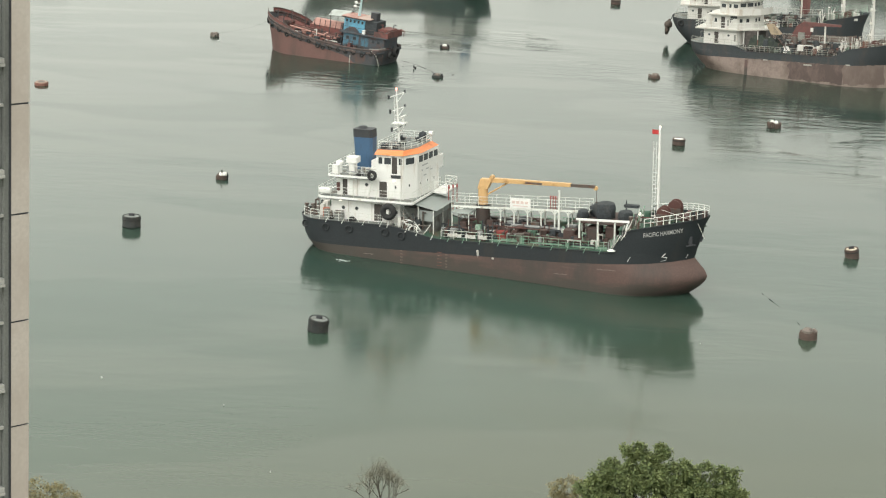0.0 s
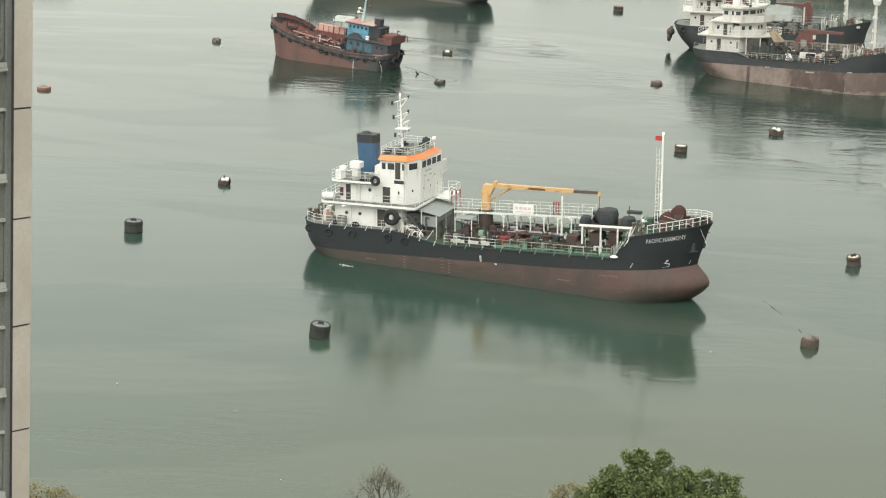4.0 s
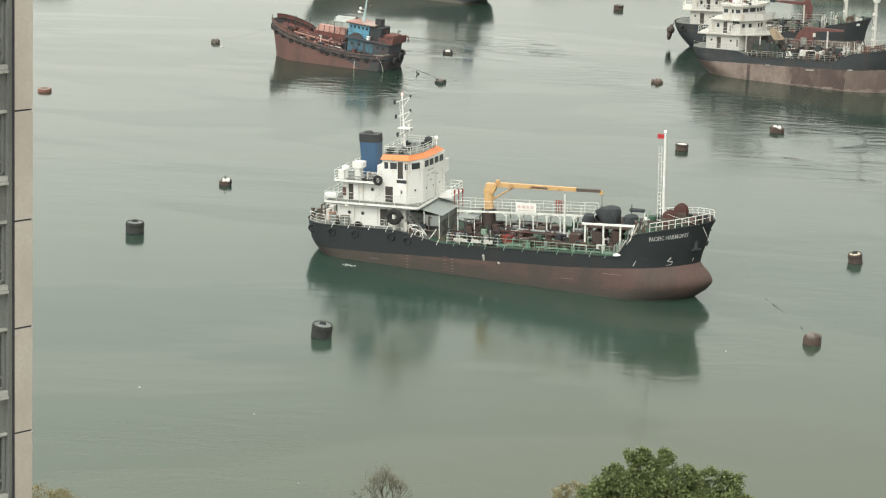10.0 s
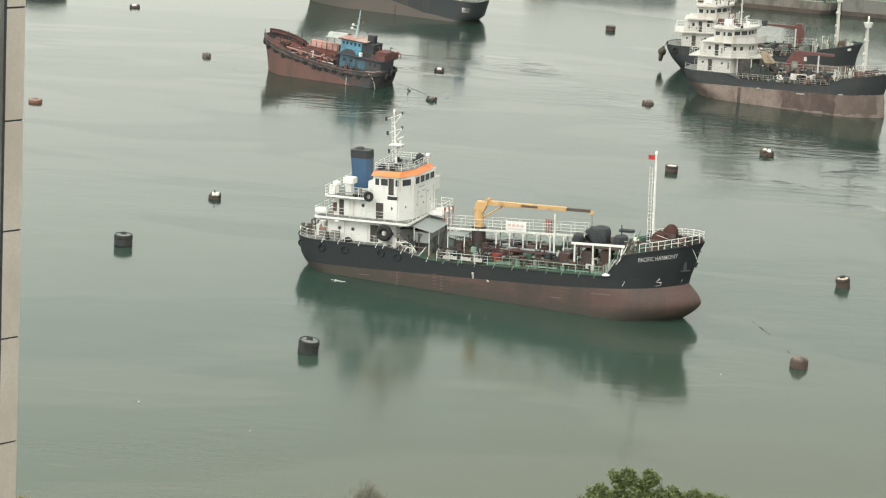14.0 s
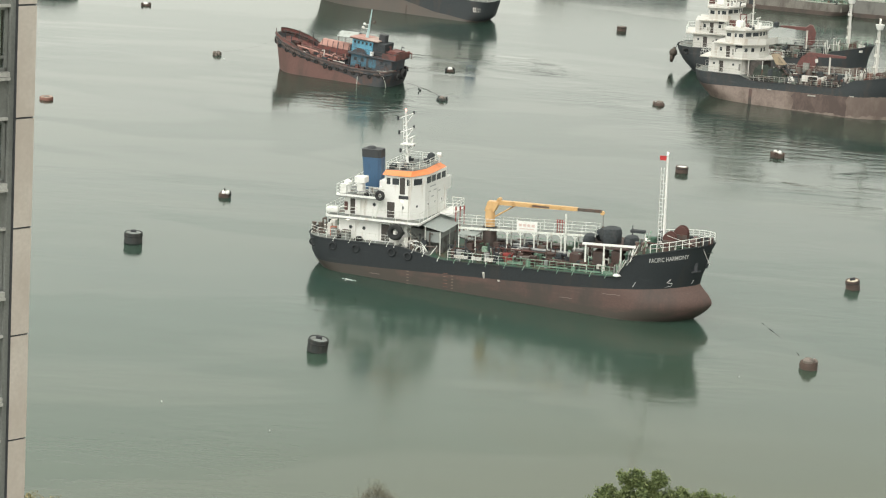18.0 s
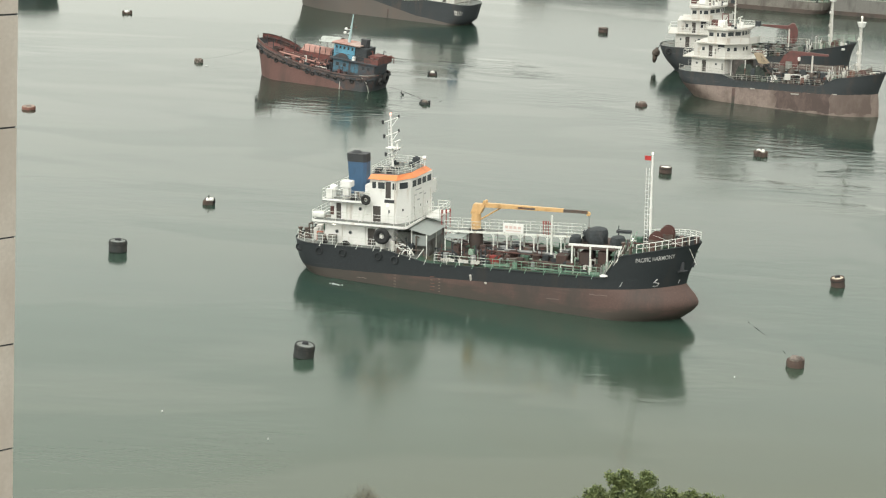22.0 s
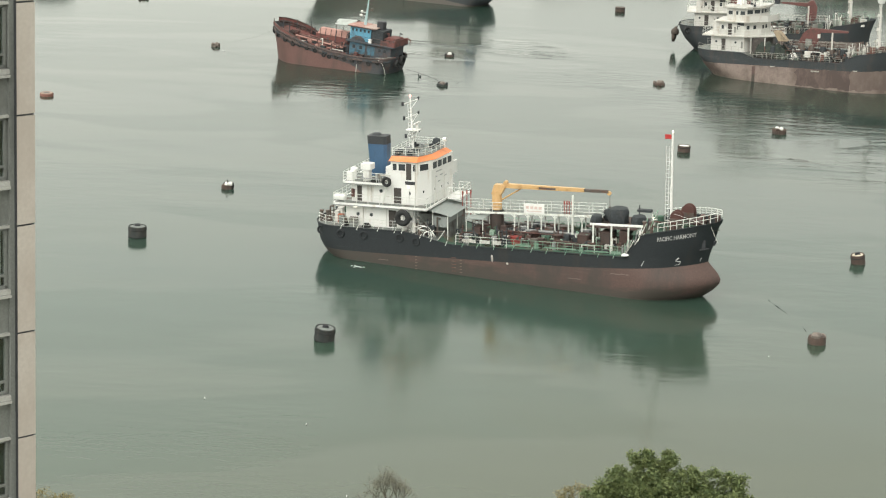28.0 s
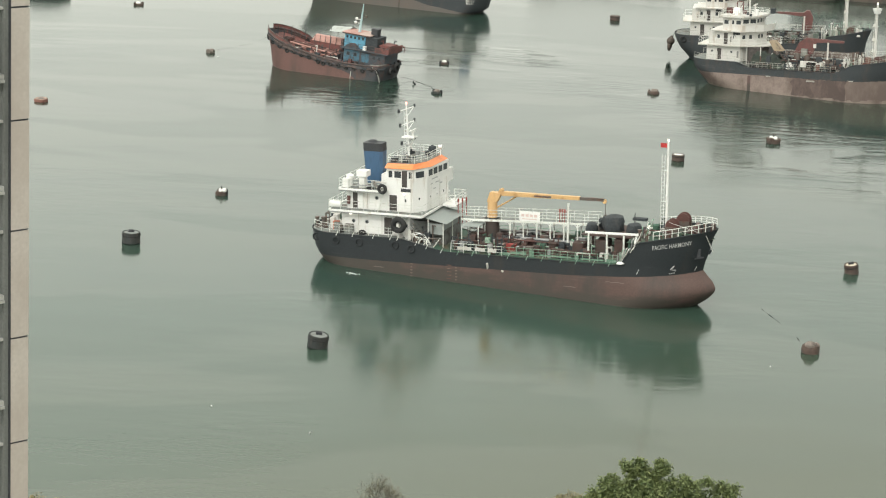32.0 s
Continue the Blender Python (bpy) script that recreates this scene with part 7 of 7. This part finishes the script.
cl.new(sheen.outputs[0], both.inputs[2])
cl.new(both.outputs[0], done.inputs["Surface"])


def tower():
    """Its front runs along local -x from the corner at the origin; local -y faces the view."""
    t = thing("apartment_tower", pose(*B_POSE), "beige and grey apartment tower with recessed windows", "building")
    z0, z1 = LAND_Z, 76.0
    part("core_wall", MB().box(-14, -0.02, 0.45, 12, z0, z1), beige, t)
    n0 = int((z0 - JOINT0) / FLOOR)
    n1 = int((z1 - JOINT0) / FLOOR)
    for i in range(n0, n1):
        za, zb = JOINT0 + FLOOR * i, JOINT0 + FLOOR * (i + 1)
        # the corner pier, panel by panel, with an open joint between the panels
        part("pier_panel", MB().box(-0.52, 0.0, 0.0, 0.47, za + 0.05, zb, 0.0), beige, t)
        part("joint", MB().box(-0.50, -0.02, 0.03, 0.45, za - 0.0, za + 0.05), soot, t)
        part("spandrel", MB().box(-3.6, -0.52, 0.2, 0.44, za, za + 1.12), grey_wall, t)
        part("reveal", MB().box(-0.66, -0.52, 0.1, 0.45, za, zb), grey_wall, t)
        part("ledge", MB().box(-3.6, -0.66, 0.12, 0.24, za - 0.03, za + 0.04), sill_mat, t)
        part("joint_line", MB().box(-0.53, -0.517, -0.003, 0.1, za, zb), soot, t)
        part("sill_lip", MB().box(-3.6, -0.66, 0.04, 0.20, za + 0.98, za + 1.05), sill_mat, t)
        part("sill", MB().box(-3.6, -0.66, 0.08, 0.30, za + 1.06, za + 1.18), sill_mat, t)
        wd = part("window", MB().box(-0.76, -0.68, 0.2, 0.3, za + 1.2, zb - 0.04).box(-3.5, -0.68, 0.2, 0.3, zb - 0.1, zb - 0.04).box(-3.5, -0.68, 0.2, 0.3, za + 1.2, za + 1.27).box(-3.5, -0.68, 0.21, 0.29, za + 1.5, za + 1.56).box(-2.2, -2.12, 0.2, 0.3, za + 1.2, zb - 0.04), grey_wall, t)
        part("pane", MB().box(-3.5, -0.76, 0.25, 0.262, za + 1.56, zb - 0.1), clear_pane, wd).visible_shadow = False
        part("pane", MB().box(-3.5, -0.76, 0.25, 0.262, za + 1.27, za + 1.5), clear_pane, wd).visible_shadow = False
        part("room_back", MB().box(-3.58, -0.68, 0.40, 0.449, za + 1.2, zb), pane_soft, t)
        if i > -3 or i < -4:
            # drawn curtain behind the glass, in folds
            cur = MB()
            for k in range(22 if i % 2 else 26):
                cur.box(-0.80 - 0.1 * k - 0.085, -0.80 - 0.1 * k, 0.32 + 0.02 * (k % 2), 0.35 + 0.02 * (k % 2), za + 1.25, zb - 0.12)
            part("curtain", cur, curtain, wd, "pale drawn curtain")
        elif i == -3:
            for k in range(9):
                part("window_bar", MB().box(-0.9 - 0.16 * k - 0.03, -0.9 - 0.16 * k, 0.31, 0.34, za + 1.6, zb - 0.15), curtain, wd)
            for k in range(14):
                part("window_bar", MB().tube((-0.8 - 0.12 * k, 0.33, za + 1.28), (-0.92 - 0.12 * k, 0.33, za + 1.48), 0.012, n=4).tube((-0.92 - 0.12 * k, 0.33, za + 1.28), (-0.8 - 0.12 * k, 0.33, za + 1.48), 0.012, n=4), curtain, wd)
        else:
            cloth = MB()
            for k in range(6):
                cloth.prism([(-0.86 - 0.1 * k, 0.31), (-0.95 - 0.1 * k, 0.33), (-0.95 - 0.1 * k, 0.36), (-0.86 - 0.1 * k, 0.34)], za + 1.62 + 0.03 * (k % 3), zb - 0.14, [(-0.92 - 0.07 * k, 0.31), (-0.98 - 0.07 * k, 0.33), (-0.98 - 0.07 * k, 0.36), (-0.92 - 0.07 * k, 0.34)])
            part("hanging_cloth", cloth, curtain, wd, "white cloth hanging inside the window")
    part("side_wall", MB().box(-14, -3.6, 0.1, 0.45, z0, z1), beige, t)
    return t


tower()


# ---- what moves ----
def motions():
    drift = [(0, -0.54, -0.85), (3, -0.46, -0.66), (6, -0.38, -0.50), (9, -0.31, -0.40), (12, -0.22, -0.26), (15, -0.13, -0.15), (19, 0, 0), (22, 0.12, 0.2), (25, 0.23, 0.34), (28, 0.33, 0.46), (32, 0.49, 0.58)]
    x, y, z, a, b, c = S_POSE
    walk(tanker, [(t, pose(x + dx, y + dy, z, a, b, c)) for t, dx, dy in drift])
    walk(splash, [(t, pose(-9.9 + dx * 0.95, 208.2 + dy * 0.95, 0, 0, 0, c)) for t, dx, dy in drift])
    x, y, z, a, b, c = R1_POSE
    sway = [(0, 0.06, 0), (6, 0.0, 0), (12, -0.05, 0), (19, 0.0, 0), (25, 0.3, 0.1), (28, 0.44, -0.1), (32, 0.6, -0.3)]
    walk(right_tanker, [(t, pose(x + dx, y + dy, z, a, b, c)) for t, dx, dy in sway])
    x, y, z, a, b, c = R2_POSE
    walk(back_tanker, [(t, pose(x + dx, y + dy, z, a, b, c)) for t, dx, dy in sway])
    x, y, z, a, b, c = T_POSE
    turn = [(0, -0.3, 0, 0.7), (3, -0.2, 0, 0.5), (6, -0.16, 0, 0.35), (12, -0.07, 0, 0.15), (19, 0, 0, 0), (25, -0.04, 0, 0), (32, -0.17, 0.1, 0.1)]
    walk(workboat_ship, [(t, pose(x + dx, y + dy, z, a, b, c - da)) for t, dx, dy, da in turn])
    for ob, px, py, vx, vy in ((fleck_a, -22.4, 165.1, 0.294, -0.05), (fleck_b, -12.9, 159.9, 0.225, -0.05), (fleck_c, -8.4, 145.0, 0.19, -0.08), (fleck_d, 28.0, 184.5, 0.2, -0.03)):
        walk(ob, [(t, pose(px + vx * (t - 19), py + vy * (t - 19), 0)) for t in (0, 8, 16, 24, 32)])
    for ob, px, py, p0, p1 in ((buoy_c, 34.9, 189.1, (-0.15, -0.25), (0.2, 0.38)), (buoy_l, -40.3, 341.8, (0.48, 0.9), (-0.07, 0.3))):
        base = ob.matrix_basis.to_euler()
        rz = [math.degrees(v) for v in base]
        walk(ob, [(0, pose(px + p0[0], py + p0[1], 0, *rz)), (19, pose(px, py, 0, *rz)), (32, pose(px + p1[0], py + p1[1], 0, *rz))])


motions()
